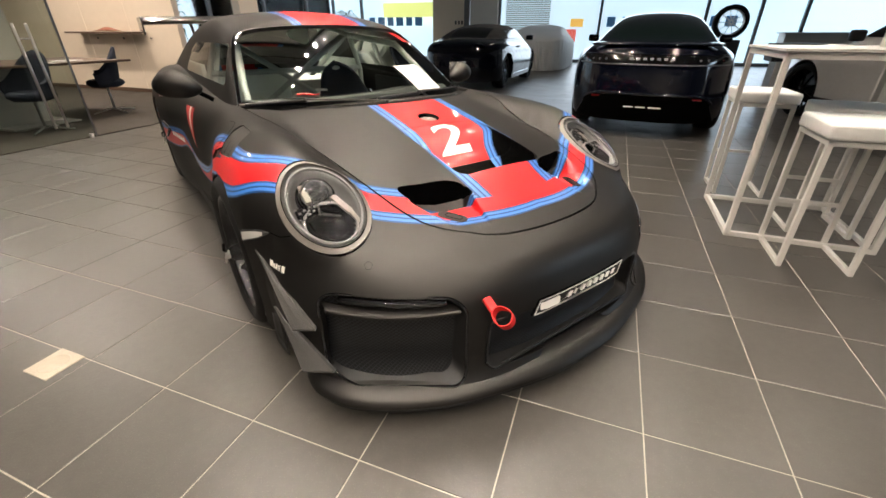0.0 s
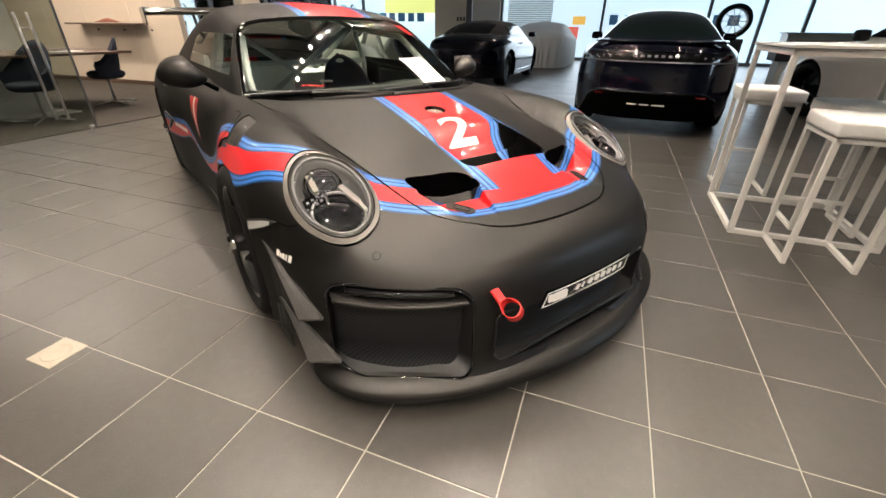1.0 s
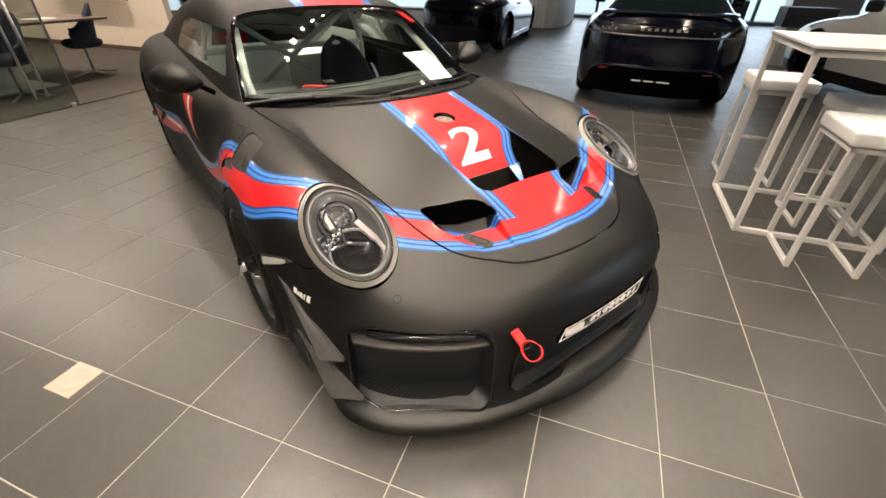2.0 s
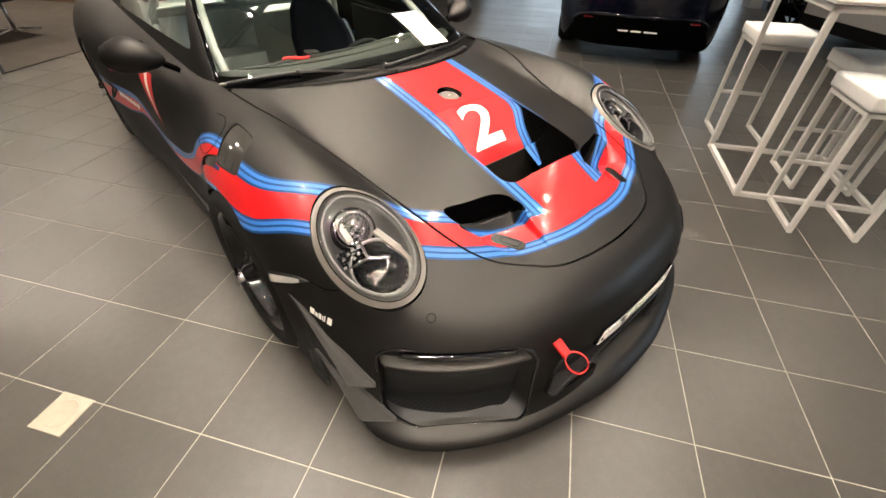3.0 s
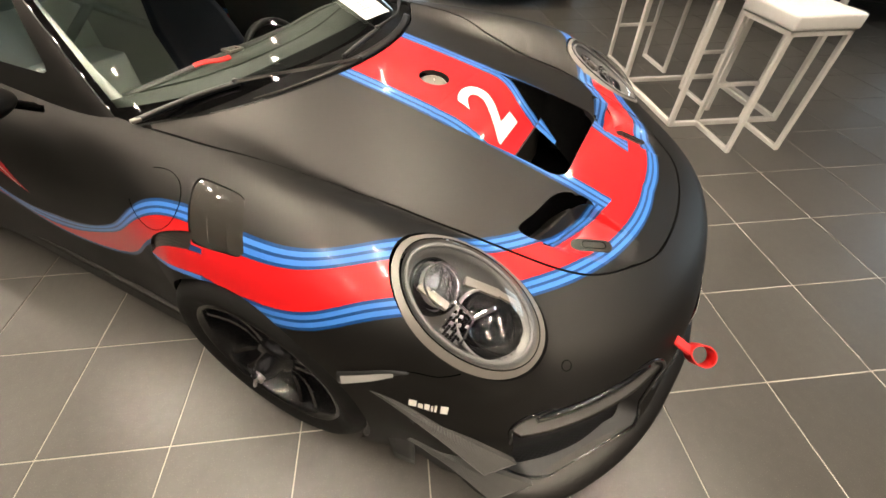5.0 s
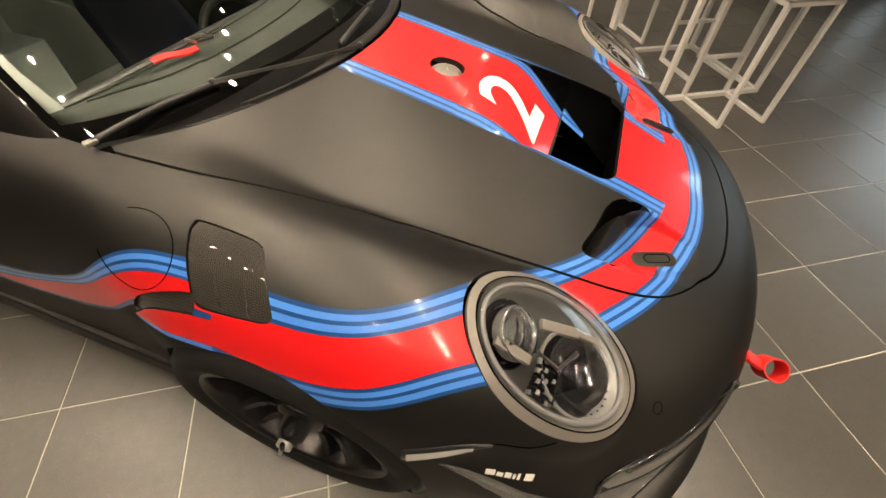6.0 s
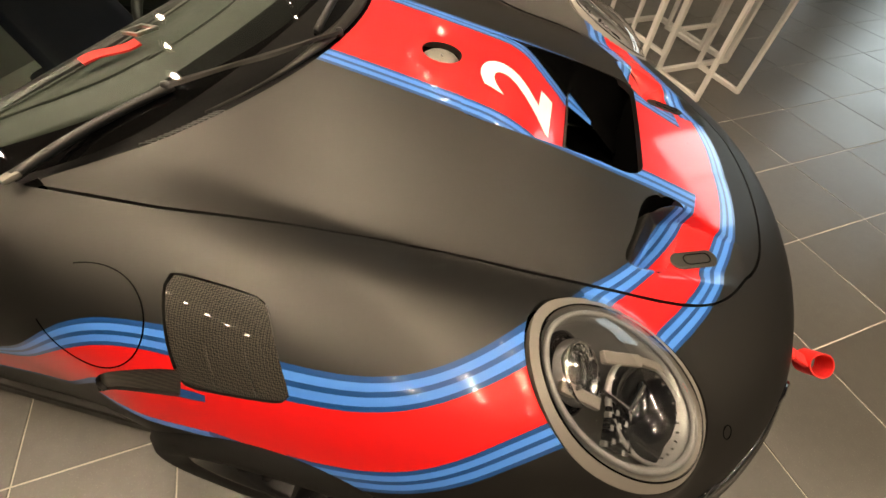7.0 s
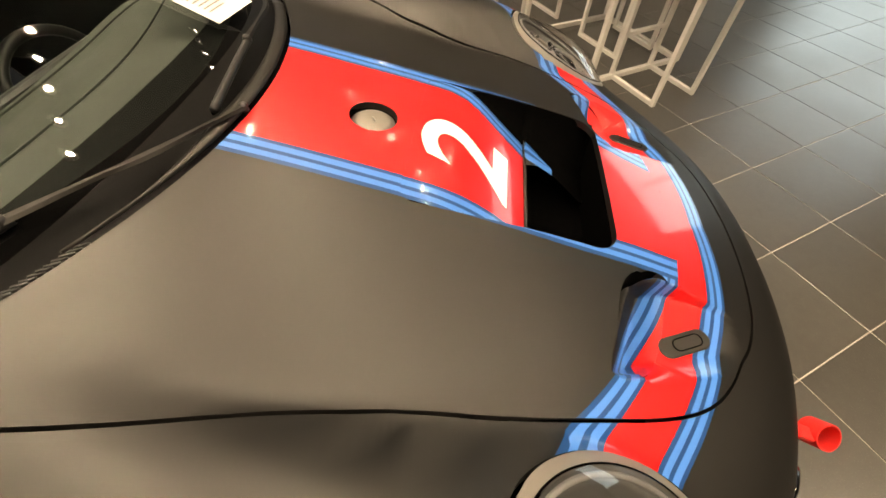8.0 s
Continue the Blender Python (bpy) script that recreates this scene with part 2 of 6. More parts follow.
TAIL = material("red_tail_lamp", (0.09, 0.004, 0.006), 0.15, 0.0, 0.1, 20, coat=1.0)
PLATE = material("floor_socket_plate", (0.38, 0.34, 0.27), 0.45, 0.2, 0.1, 40)
OUTSIDE = glow("bright_street", (0.80, 0.92, 1.0), 0.85)
YARD = glow("bright_yard", (0.60, 0.80, 1.0), 4.2)
FRIT = material("glass_border", (0.003, 0.003, 0.003), 0.03, 0.0, 0.0, 30)
CAP = material("grey_cap_metal", (0.20, 0.185, 0.165), 0.45, 0.5, 0.1, 40)
POT = material("tan_clay_pot", (0.42, 0.30, 0.20), 0.6, 0.0, 0.1, 20)
SCUTTLE = material("black_scuttle", (0.002, 0.002, 0.002), 0.5, 0.0, 0.15, 60, 0.1, 500, spec=0.04)
# sign and letters emit a little: daylight on them put into the material
YELLOW = glow("daylit_yellow_sign", (0.9, 0.85, 0.25), 0.9)
LETTER = glow("daylit_blue_letters", (0.06, 0.16, 0.32), 0.4)
def spline(xs, ys):
    """A natural cubic curve through the knots."""
    xs, ys = np.array(xs, float), np.array(ys, float)
    n, h = len(xs), np.diff(xs)
    a, b = np.eye(n), np.zeros(n)
    for i in range(1, n - 1):
        a[i, i - 1:i + 2] = h[i - 1], 2 * (h[i - 1] + h[i]), h[i]
        b[i] = 6 * ((ys[i + 1] - ys[i]) / h[i] - (ys[i] - ys[i - 1]) / h[i - 1])
    m = np.linalg.solve(a, b)

    def f(x):
        x = np.clip(np.asarray(x, float), xs[0], xs[-1])
        i = np.clip(np.searchsorted(xs, x) - 1, 0, n - 2)
        l, r, d = x - xs[i], xs[i + 1] - x, h[i]
        return (m[i] * r ** 3 + m[i + 1] * l ** 3) / (6 * d) + (ys[i] / d - m[i] * d / 6) * r + (ys[i + 1] / d - m[i + 1] * d / 6) * l
    return f


def smax(a, b, k):
    """The larger of two fields, rounded over k."""
    return 0.5 * (a + b + np.sqrt((a - b) ** 2 + k * k))


# centre line of the bonnet, crest of the wings, half width of the body, all along the car
HOOD_Z = spline((-1.3, -1.04, -0.93, -0.80, -0.60, -0.40, -0.20, 0.0, 0.25, 0.60, 1.2, 4.0), (0.38, 0.505, 0.545, 0.584, 0.647, 0.700, 0.737, 0.772, 0.815, 0.86, 0.90, 0.90))
WING_Z = spline((-1.2, -0.90, -0.72, -0.60, -0.48, -0.35, -0.20, 0.0, 0.25, 0.60, 1.2, 1.9, 2.4, 3.0, 3.5), (0.29, 0.395, 0.499, 0.592, 0.671, 0.744, 0.785, 0.803, 0.810, 0.816, 0.800, 0.85, 0.89, 0.86, 0.74))
WIDE = spline((-0.4, -0.1, 0.2, 0.5, 0.9, 1.4, 1.9, 2.4, 2.8, 3.2), (0.93, 0.93, 0.918, 0.873, 0.866, 0.882, 0.93, 0.945, 0.93, 0.86))
NOSE = 0.945


def channel(a, y):
    """How far the skin is pressed in ahead of each bonnet duct."""
    inner = np.clip((a - 0.213 + 0.21 * (y + 0.68)) / 0.008, 0, 1)
    outer = np.clip((0.43 + 0.29 * (y + 0.56) - a) / 0.045, 0, 1)
    rear = np.clip((-0.600 + 0.33 * (a - 0.19) - y) / 0.03, 0, 1)
    return 0.055 * np.clip((y + 0.80) / 0.20, 0, 1) * inner * outer * rear


LAMP_AT = (0.695, -0.500, 0.649)
LAMP_OUT = np.array([0.116, -0.473, 0.873]) / np.linalg.norm([0.116, -0.473, 0.873])
LAMP_UP = np.array([0.02, 0.8345, 0.55]) - LAMP_OUT * (np.array([0.02, 0.8345, 0.55]) @ LAMP_OUT)
LAMP_UP = LAMP_UP / np.linalg.norm(LAMP_UP)
LAMP_AXES = (np.cross(LAMP_UP, LAMP_OUT), LAMP_UP, LAMP_OUT)


def body(x, y, z):
    """Below nought inside the body, above nought outside it."""
    a = np.abs(x)
    hood = HOOD_Z(y) - 0.13 * a ** 2
    steep = np.where(a < 0.725, np.interp(y, (-0.50, -0.20, 0.0, 0.18, 0.40, 0.90), (0.0, 1.6, 1.3, -0.2, -1.1, -1.1)), 0.0)
    wing = WING_Z(y) - (1.9 + steep) * (a - 0.725) ** 2
    top = smax(hood, wing, 0.03) - channel(a, y)
    out = np.maximum(-0.1 - y, 0)
    low = np.clip((0.54 - z) / 0.22, 0, 1)
    n = 2.15 + 0.5 * low * low * (3 - 2 * low)
    side = ((a / WIDE(y)) ** n + (out / NOSE) ** n) ** (1 / n)
    tuck = 0.035 * np.clip((0.45 - z) / 0.35, 0, 1.2) ** 2 + 0.10 * np.clip((z - 0.55) / 0.35, 0, 1.2) ** 2
    # the flank is drawn in behind the nose and flares again round the wheel
    flare = np.interp(y, (-0.85, -0.62, -0.52, -0.45, -0.40, -0.29, 0.20, 0.30), (0.0, -0.010, -0.014, -0.002, 0.0, -0.015, -0.010, 0.0)) * np.clip((0.72 - z) / 0.12, 0, 1)
    # the chin flows out to the lip
    chin = 0.045 * np.clip((0.215 - z) / 0.10, 0, 1) ** 2 * np.clip((-0.45 - y) / 0.25, 0, 1)
    shell = smax((side - 1) * 0.93 + tuck + flare - chin, z - top, 0.10)
    # the headlight stands proud of the wing as a low dome
    dx, dy, dz = a - LAMP_AT[0], y - LAMP_AT[1], z - LAMP_AT[2]
    u, w, o = (dx * e[0] + dy * e[1] + dz * e[2] for e in LAMP_AXES)
    dome = (np.sqrt((u / 0.165) ** 2 + (w / 0.235) ** 2 + ((o + 0.10) / 0.135) ** 2) - 1) * 0.13
    return -smax(-shell, -dome, 0.012)
# ---- building ----
def link_mesh(name, verts, faces, mats, parent=None, label="", index=None, normals=None, smooth=True):
    me = bpy.data.meshes.new(name)
    me.from_pydata([tuple(v) for v in verts], [], faces)
    for m in mats if isinstance(mats, (list, tuple)) else [mats]:
        me.materials.append(m)
    if index is not None:
        me.polygons.foreach_set("material_index", index)
    me.polygons.foreach_set("use_smooth", [smooth] * len(me.polygons))
    if normals is not None:
        me.normals_split_custom_set_from_vertices([tuple(v) for v in normals])
    ob = new(name, me)
    if parent:
        ob.parent = parent
    if label:
        ob["label"] = label
    return ob


def part(name, bm, mat, parent=None, label="", smooth=False):
    """One bmesh as one mesh object under a thing or a part."""
    me = bpy.data.meshes.new(name)
    bm.to_mesh(me)
    bm.free()
    me.materials.append(mat)
    me.polygons.foreach_set("use_smooth", [smooth] * len(me.polygons))
    ob = new(name, me)
    if parent:
        ob.parent = parent
    if label:
        ob["label"] = label
    return ob


def thing(name, m, label, category, group="", kind=""):
    ob = new(name)
    ob.matrix_world = m
    return tagged(ob, label, category, group, kind)


def box(sx, sy, sz, at=(0, 0, 0), bevel=0.0, turn=None, bm=None):
    """A bevelled block, its middle at a place."""
    bm = bm or bmesh.new()
    m = Matrix.Translation(at) @ (turn or Matrix()) @ Matrix.Diagonal((sx, sy, sz, 1))
    made = bmesh.ops.create_cube(bm, size=1, matrix=m)["verts"]
    if bevel:
        edges = list({e for v in made for e in v.link_edges})
        bmesh.ops.bevel(bm, geom=edges, offset=bevel, segments=2, affect="EDGES", profile=0.6)
    return bm


def rod(a, b, r, sides=10, bm=None, r2=None):
    """A round bar from a to b."""
    bm = bm or bmesh.new()
    a, b = Vector(a), Vector(b)
    m = Matrix.Translation((a + b) / 2) @ (b - a).to_track_quat("Z", "Y").to_matrix().to_4x4()
    bmesh.ops.create_cone(bm, cap_ends=True, segments=sides, radius1=r, radius2=r if r2 is None else r2, depth=(b - a).length, matrix=m)
    return bm


def bar(a, b, w, bm=None):
    """A square tube from a to b."""
    bm = bm or bmesh.new()
    a, b = Vector(a), Vector(b)
    d = b - a
    m = Matrix.Translation((a + b) / 2) @ d.to_track_quat("Z", "X" if abs(d.normalized().x) < 0.9 else "Y").to_matrix().to_4x4() @ Matrix.Diagonal((w, w, d.length + w * 0.98, 1))
    made = bmesh.ops.create_cube(bm, size=1, matrix=m)["verts"]
    bmesh.ops.bevel(bm, geom=list({e for v in made for e in v.link_edges}), offset=w * 0.09, segments=2, affect="EDGES")
    return bm


def tube(points, r, sides=8, bm=None, closed=False):
    """A round tube along a line of points."""
    bm = bm or bmesh.new()
    pts = [Vector(p) for p in points]
    n, rings = len(pts), []
    for i, p in enumerate(pts):
        d = (pts[(i + 1) % n] - pts[i - 1]) if closed else (pts[min(i + 1, n - 1)] - pts[max(i - 1, 0)])
        q = d.to_track_quat("Z", "Y")
        rings.append([bm.verts.new(p + q @ Vector((r * math.cos(2 * math.pi * k / sides), r * math.sin(2 * math.pi * k / sides), 0))) for k in range(sides)])
    for i in range(n if closed else n - 1):
        u, v = rings[i], rings[(i + 1) % n]
        for k in range(sides):
            bm.faces.new((u[k], u[(k + 1) % sides], v[(k + 1) % sides], v[k]))
    if not closed:
        bm.faces.new(rings[0][::-1])
        bm.faces.new(rings[-1])
    return bm


def lathe(profile, sides=48, bm=None, m=None, close=False):
    """A profile of (radius, height) turned round z."""
    bm, m = bm or bmesh.new(), m or Matrix()
    rings = [[bm.verts.new(m @ Vector((r * math.cos(2 * math.pi * k / sides), r * math.sin(2 * math.pi * k / sides), h))) for k in range(sides)] for r, h in profile]
    pairs = list(zip(rings, rings[1:])) + ([(rings[-1], rings[0])] if close else [])
    for u, v in pairs:
        for k in range(sides):
            bm.faces.new((u[k], u[(k + 1) % sides], v[(k + 1) % sides], v[k]))
    return bm


def sheet(f, nu, nv, thick=0.0, bm=None):
    """A grid of points f(u, v), u and v from 0 to 1, given thickness."""
    bm = bm or bmesh.new()
    g = [[bm.verts.new(f(i / nu, j / nv)) for j in range(nv + 1)] for i in range(nu + 1)]
    faces = [bm.faces.new((g[i][j], g[i + 1][j], g[i + 1][j + 1], g[i][j + 1])) for i in range(nu) for j in range(nv)]
    if thick:
        bmesh.ops.recalc_face_normals(bm, faces=faces)
        bmesh.ops.solidify(bm, geom=faces, thickness=thick)
    return bm


def cut(verts, faces, field):
    """Parts a surface along the nought line of a field: the points, the faces where it is below nought, and those above."""
    f = field(np.asarray(verts)).tolist()
    verts, seen, low, high = list(map(tuple, verts)), {}, [], []

    def cross(i, j):
        key = (i, j) if i < j else (j, i)
        if key not in seen:
            i, j = key
            w = f[i] / (f[i] - f[j])
            verts.append(tuple(a + w * (b - a) for a, b in zip(verts[i], verts[j])))
            seen[key] = len(verts) - 1
        return seen[key]

    for face in faces:
        below = [f[i] < 0 for i in face]
        if all(below):
            low.append(face)
        elif not any(below):
            high.append(face)
        else:
            a, b, n = [], [], len(face)
            for k in range(n):
                i, j = face[k], face[(k + 1) % n]
                (a if below[k] else b).append(i)
                if below[k] != below[(k + 1) % n]:
                    c = cross(i, j)
                    a.append(c)
                    b.append(c)
            if len(a) > 2:
                low.append(tuple(a))
            if len(b) > 2:
                high.append(tuple(b))
    return np.array(verts), low, high


def edge_loops(faces):
    """The directed edges that only one face has."""
    count = {}
    for face in faces:
        for i, j in zip(face, face[1:] + face[:1]):
            count[(i, j)] = 1
    return [(i, j) for i, j in count if (j, i) not in count]


def slope(field, p, h=0.002):
    """The unit normals of a field at points."""
    p = np.asarray(p)
    g = np.stack([field(*(p + h * e).T) - field(*(p - h * e).T) for e in np.eye(3)], 1)
    return g / np.linalg.norm(g, axis=1, keepdims=True)


def panel(name, verts, groups, field, parent, mats, label="", rim=0.012, lift=0.0):
    """A body panel out of groups of (faces, material number), with turned-in edges."""
    faces = [f for some, _ in groups for f in some]
    index = [k for some, k in groups for _ in some]
    used = sorted({i for f in faces for i in f})
    at = {i: n for n, i in enumerate(used)}
    v = np.asarray(verts)[used]
    n = slope(field, v)
    v = v + n * lift
    faces = [tuple(at[i] for i in f) for f in faces]
    tri = np.array([f[:3] for f in faces])
    if (np.cross(v[tri[:, 1]] - v[tri[:, 0]], v[tri[:, 2]] - v[tri[:, 0]]) * n[tri[:, 0]]).sum() < 0:
        faces = [f[::-1] for f in faces]
    normals = n
    if rim:
        edges = edge_loops(faces)
        ring = sorted({i for e in edges for i in e})
        low = {i: len(v) + k for k, i in enumerate(ring)}
        high = {i: len(v) + len(ring) + k for k, i in enumerate(ring)}
        v = np.concatenate([v, v[ring] - n[ring] * rim, v[ring]])
        flat = np.zeros((len(ring), 3))
        mid = {}
        for i, j in edges:
            d = v[j] - v[i]
            o = np.cross(d, n[i])
            o = o / (np.linalg.norm(o) + 1e-12)
            for k in (i, j):
                mid[k] = mid.get(k, 0) + o
        for k, i in enumerate(ring):
            flat[k] = mid[i] / (np.linalg.norm(mid[i]) + 1e-12)
        normals = np.concatenate([n, flat, flat])
        faces += [(high[j], high[i], low[i], low[j]) for i, j in edges]
        index += [0] * len(edges)
    return link_mesh(name, v, faces, mats, parent, label, index, normals)


def words(text, size, depth=0.0, bold=0.0):
    """Lettering in the built-in font as points and faces, its middle at nought."""
    cu = bpy.data.curves.new("lettering", "FONT")
    cu.body, cu.size, cu.align_x, cu.align_y, cu.extrude = text, size, "CENTER", "CENTER", depth
    cu.resolution_u, cu.offset = 8, bold
    ob = bpy.data.objects.new("lettering", cu)
    scene.collection.objects.link(ob)
    me = ob.evaluated_get(bpy.context.evaluated_depsgraph_get()).to_mesh()
    v, f = [tuple(p.co) for p in me.vertices], [tuple(p.vertices) for p in me.polygons]
    bpy.data.objects.remove(ob)
    return v, f
# ---- the showroom ----
X0, X1, Y0, Y1 = -13.0, 8.5, -6.4, 17.5
TILE_SIZE = 0.40


def setting(name, bm, mat, label, m=ROOM, smooth=False):
    ob = part(name, bm, mat, None, label, smooth)
    ob.matrix_world = m
    return tagged(ob, label, "", "", "structure")


bm = bmesh.new()
box(X1 - X0 + 0.6, Y1 - Y0 + 0.6, 0.2, ((X0 + X1) / 2, (Y0 + Y1) / 2, -0.1025), 0, None, bm)
floor = setting("floor", bm, GROUT, "pale grout bed under dark stone floor tiles")


def tile_mesh():
    h, c = TILE_SIZE / 2 - 0.0022, 0.0012
    v = [(x * h, y * h, z) for z in (-0.008, -c) for x, y in ((-1, -1), (1, -1), (1, 1), (-1, 1))]
    v += [(x * (h - c), y * (h - c), 0) for x, y in ((-1, -1), (1, -1), (1, 1), (-1, 1))]
    f = [(8, 9, 10, 11)] + [(a + k, a + (k + 1) % 4, a + 4 + (k + 1) % 4, a + 4 + k) for a in (0, 4) for k in range(4)]
    return v, f


OFFICE_X, OFFICE_Y = -6.0, 4.85
bm = box(OFFICE_X - X0, OFFICE_Y - Y0, 0.012, ((OFFICE_X + X0) / 2, (OFFICE_Y + Y0) / 2, 0.004))
setting("carpet", bm, CARPET, "dark brown office carpet")

# window wall at the back: slim dark mullions, a broad pier, glass to the floor
MULLIONS = (-12.9, -11.4, -7.75, -4.98, -1.06, 2.48, 4.10, 5.4, 8.4)
for n, gx in enumerate(MULLIONS):
    setting("trim_%d" % n, box(0.10, 0.14, CEILING, (gx, Y1, CEILING / 2), 0.006), ALU, "dark aluminium window mullion")
setting("trim_sill", box(X1 - X0, 0.16, 0.10, ((X0 + X1) / 2, Y1, 0.05), 0.006), ALU, "dark aluminium window sill rail")
setting("wall_pier", box(1.14, 0.30, CEILING, (-5.58, Y1 - 0.1, CEILING / 2), 0.004), WALL, "plain light grey wall pier between windows")
setting("trim_pier", box(0.24, 0.34, CEILING, (-6.30, Y1 - 0.1, CEILING / 2), 0.004), ALU, "dark grey steel column")
setting("wall_display", box(1.40, 0.12, CEILING, (-7.12, Y1 - 0.2, CEILING / 2), 0.004), TAN, "beige display panel wall")
for k, gx in enumerate((-6.78, -6.64, -6.50)):
    sample = part("paint_sample", box(0.07, 0.02, 0.14, (gx, Y1 - 0.275, 1.42), 0.004), BLACK)
    sample.matrix_world = ROOM
    tagged(sample, "small dark sample tile hung on the beige panel", "sample", "samples on the panel")
edges = [m for m in MULLIONS]
for n, (a, b) in enumerate(zip(edges, edges[1:])):
    if b <= -4.9 and a >= -7.8:
        continue
    pane = setting("window_%d" % (n + 1), box(b - a - 0.1, 0.012, CEILING - 0.1, ((a + b) / 2, Y1, CEILING / 2 + 0.05)), SHOP_GLASS, "clear floor to ceiling shop window pane")
    pane.visible_shadow = False
# blinds behind the window beside the pier
for k in range(34):
    slat = part("slat", box(1.8, 0.08, 0.008, (-3.9, Y1 + 0.35, 0.40 + 0.075 * k), 0, Matrix.Rotation(0.6, 4, "X")), WHITE_METAL)
    if k == 0:
        blind = thing("window_blind", ROOM, "light grey slatted blind outside the window", "blind")
    slat.parent = blind
# right-hand glazed side
setting("trim_side", box(0.16, 3.4, 0.10, (X1, 2.6, 1.04), 0.006), ALU, "dark aluminium sill rail of the side glazing")
for n in range(3):
    setting("trim_side_%d" % n, box(0.14, 0.10, CEILING, (X1, 0.96 + n * 1.64, CEILING / 2), 0.006), ALU, "dark aluminium mullion of the side glazing")
for n, (a, b) in enumerate(((Y0, 0.9), (4.3, Y1))):
    setting("wall_side_%d" % n, box(0.2, b - a, CEILING, (X1 - 0.1, (a + b) / 2, CEILING / 2)), WALL, "plain white painted wall")
pane = setting("window_9", box(0.012, 3.4, CEILING - 1.0, (X1, 2.6, CEILING / 2 + 0.5)), SHOP_GLASS, "clear glazing along the showroom side")
pane.visible_shadow = False
setting("wall_front", box(X1 - X0, 0.2, CEILING, ((X0 + X1) / 2, Y0 - 0.1, CEILING / 2)), WALL, "plain white painted wall")
setting("wall_west", box(0.2, 5.2 - Y0, CEILING, (X0 - 0.1, (Y0 + 5.2) / 2, CEILING / 2)), WALL, "plain white painted wall")
pane = setting("window_11", box(0.012, Y1 - 5.2, CEILING - 0.1, (X0 - 0.05, (Y1 + 5.2) / 2, CEILING / 2 + 0.05)), SHOP_GLASS, "clear glazing beyond the office")
pane.visible_shadow = False
for n in range(5):
    setting("trim_west_%d" % n, box(0.14, 0.10, CEILING, (X0 - 0.05, 5.3 + 2.6 * n, CEILING / 2), 0.006), ALU, "dark aluminium mullion beyond the office")
setting("wall_west_pier", box(0.3, 0.9, CEILING, (X0 + 0.1, 12.0, CEILING / 2)), TAN, "tan wall pier between windows")
setting("ceiling", box(X1 - X0 + 0.4, Y1 - Y0 + 0.4, 0.2, ((X0 + X1) / 2, (Y0 + Y1) / 2, CEILING + 0.1)), CEIL, "dark painted showroom ceiling with downlights")
# the street outside, far brighter than the room
def outdoors(name, bm, mat, label):
    ob = setting(name, bm, mat, label)
    ob.visible_shadow = False
    return ob


outdoors("backdrop_street", box(34, 0.1, 9, (-2, Y1 + 6, 3.5)), OUTSIDE, "overexposed bright street outside")
setting("wall_sill", box(0.2, 3.4, 0.98, (X1 - 0.1, 2.6, 0.49)), WALL, "plain white wall below the side window")
outdoors("backdrop_west", box(0.1, 80, 9, (X0 - 6, 30, 3.5)), OUTSIDE, "overexposed bright street beyond the office")
outdoors("backdrop_side", box(0.1, 30, 9, (X1 + 6, 3, 3.5)), YARD, "overexposed bright yard outside")
setting("ground", box(44, 44, 0.1, (-2, 3, -0.26)), WALL, "pale paving outside the showroom")

# office wall with drawers, shelf and skirting
for k in range(4):
    a = -12.9 + 1.26 * k
    setting("wall_office_%d" % k, box(1.254, 0.12, 2.6, (a + 0.627, OFFICE_Y + 0.06, 1.3), 0.003), TAN, "tan lacquered wall panel")
    ob = setting("baseboard_%d" % k, box(1.254, 0.02, 0.07, (a + 0.627, OFFICE_Y - 0.012, 0.045), 0.003), WOOD, "dark brown skirting board")
# ---- the sports car ----
car = thing("sports_car", Matrix(), "matte black racing coupe with red and blue stripes", "car")


def rays(field, origin, way, reach=2.6):
    """Where rays from inside a shape leave it."""
    lo, hi = np.full(len(way), 0.01), np.full(len(way), reach)
    for _ in range(34):
        mid = (lo + hi) / 2
        inside = field(*(origin + mid[:, None] * way).T) < 0
        lo, hi = np.where(inside, mid, lo), np.where(inside, hi, mid)
    return origin + lo[:, None] * way


def grid_faces(rows, cols):
    return [(i * cols + j, i * cols + j + 1, (i + 1) * cols + j + 1, (i + 1) * cols + j) for i in range(rows - 1) for j in range(cols - 1)]


def hull(field, y_mid, y_end, z0, caps, ys, turns):
    """A shell round a spine: a fan at the nose, then ribs along the car."""
    th = np.radians(turns)
    up = np.stack([np.sin(th), 0 * th, np.cos(th)], 1)
    rows = []
    for al in np.radians(caps):
        way = up * np.cos(al) + np.array([0, -np.sin(al), 0])
        rows.append(rays(field, np.tile([0, y_mid, z0], (len(th), 1)), way))
    for y in ys:
        rows.append(rays(field, np.tile([0, y, z0], (len(th), 1)), up))
    return np.concatenate(rows), grid_faces(len(rows), len(th))


TURNS = np.linspace(-122, 122, 301)
YS = np.concatenate([np.arange(-0.136, 0.62, 0.014), np.arange(0.62, 3.25, 0.045)])
skin_v, skin_f = hull(body, -0.15, 3.2, 0.25, np.linspace(89.2, 0.6, 118), YS, TURNS)


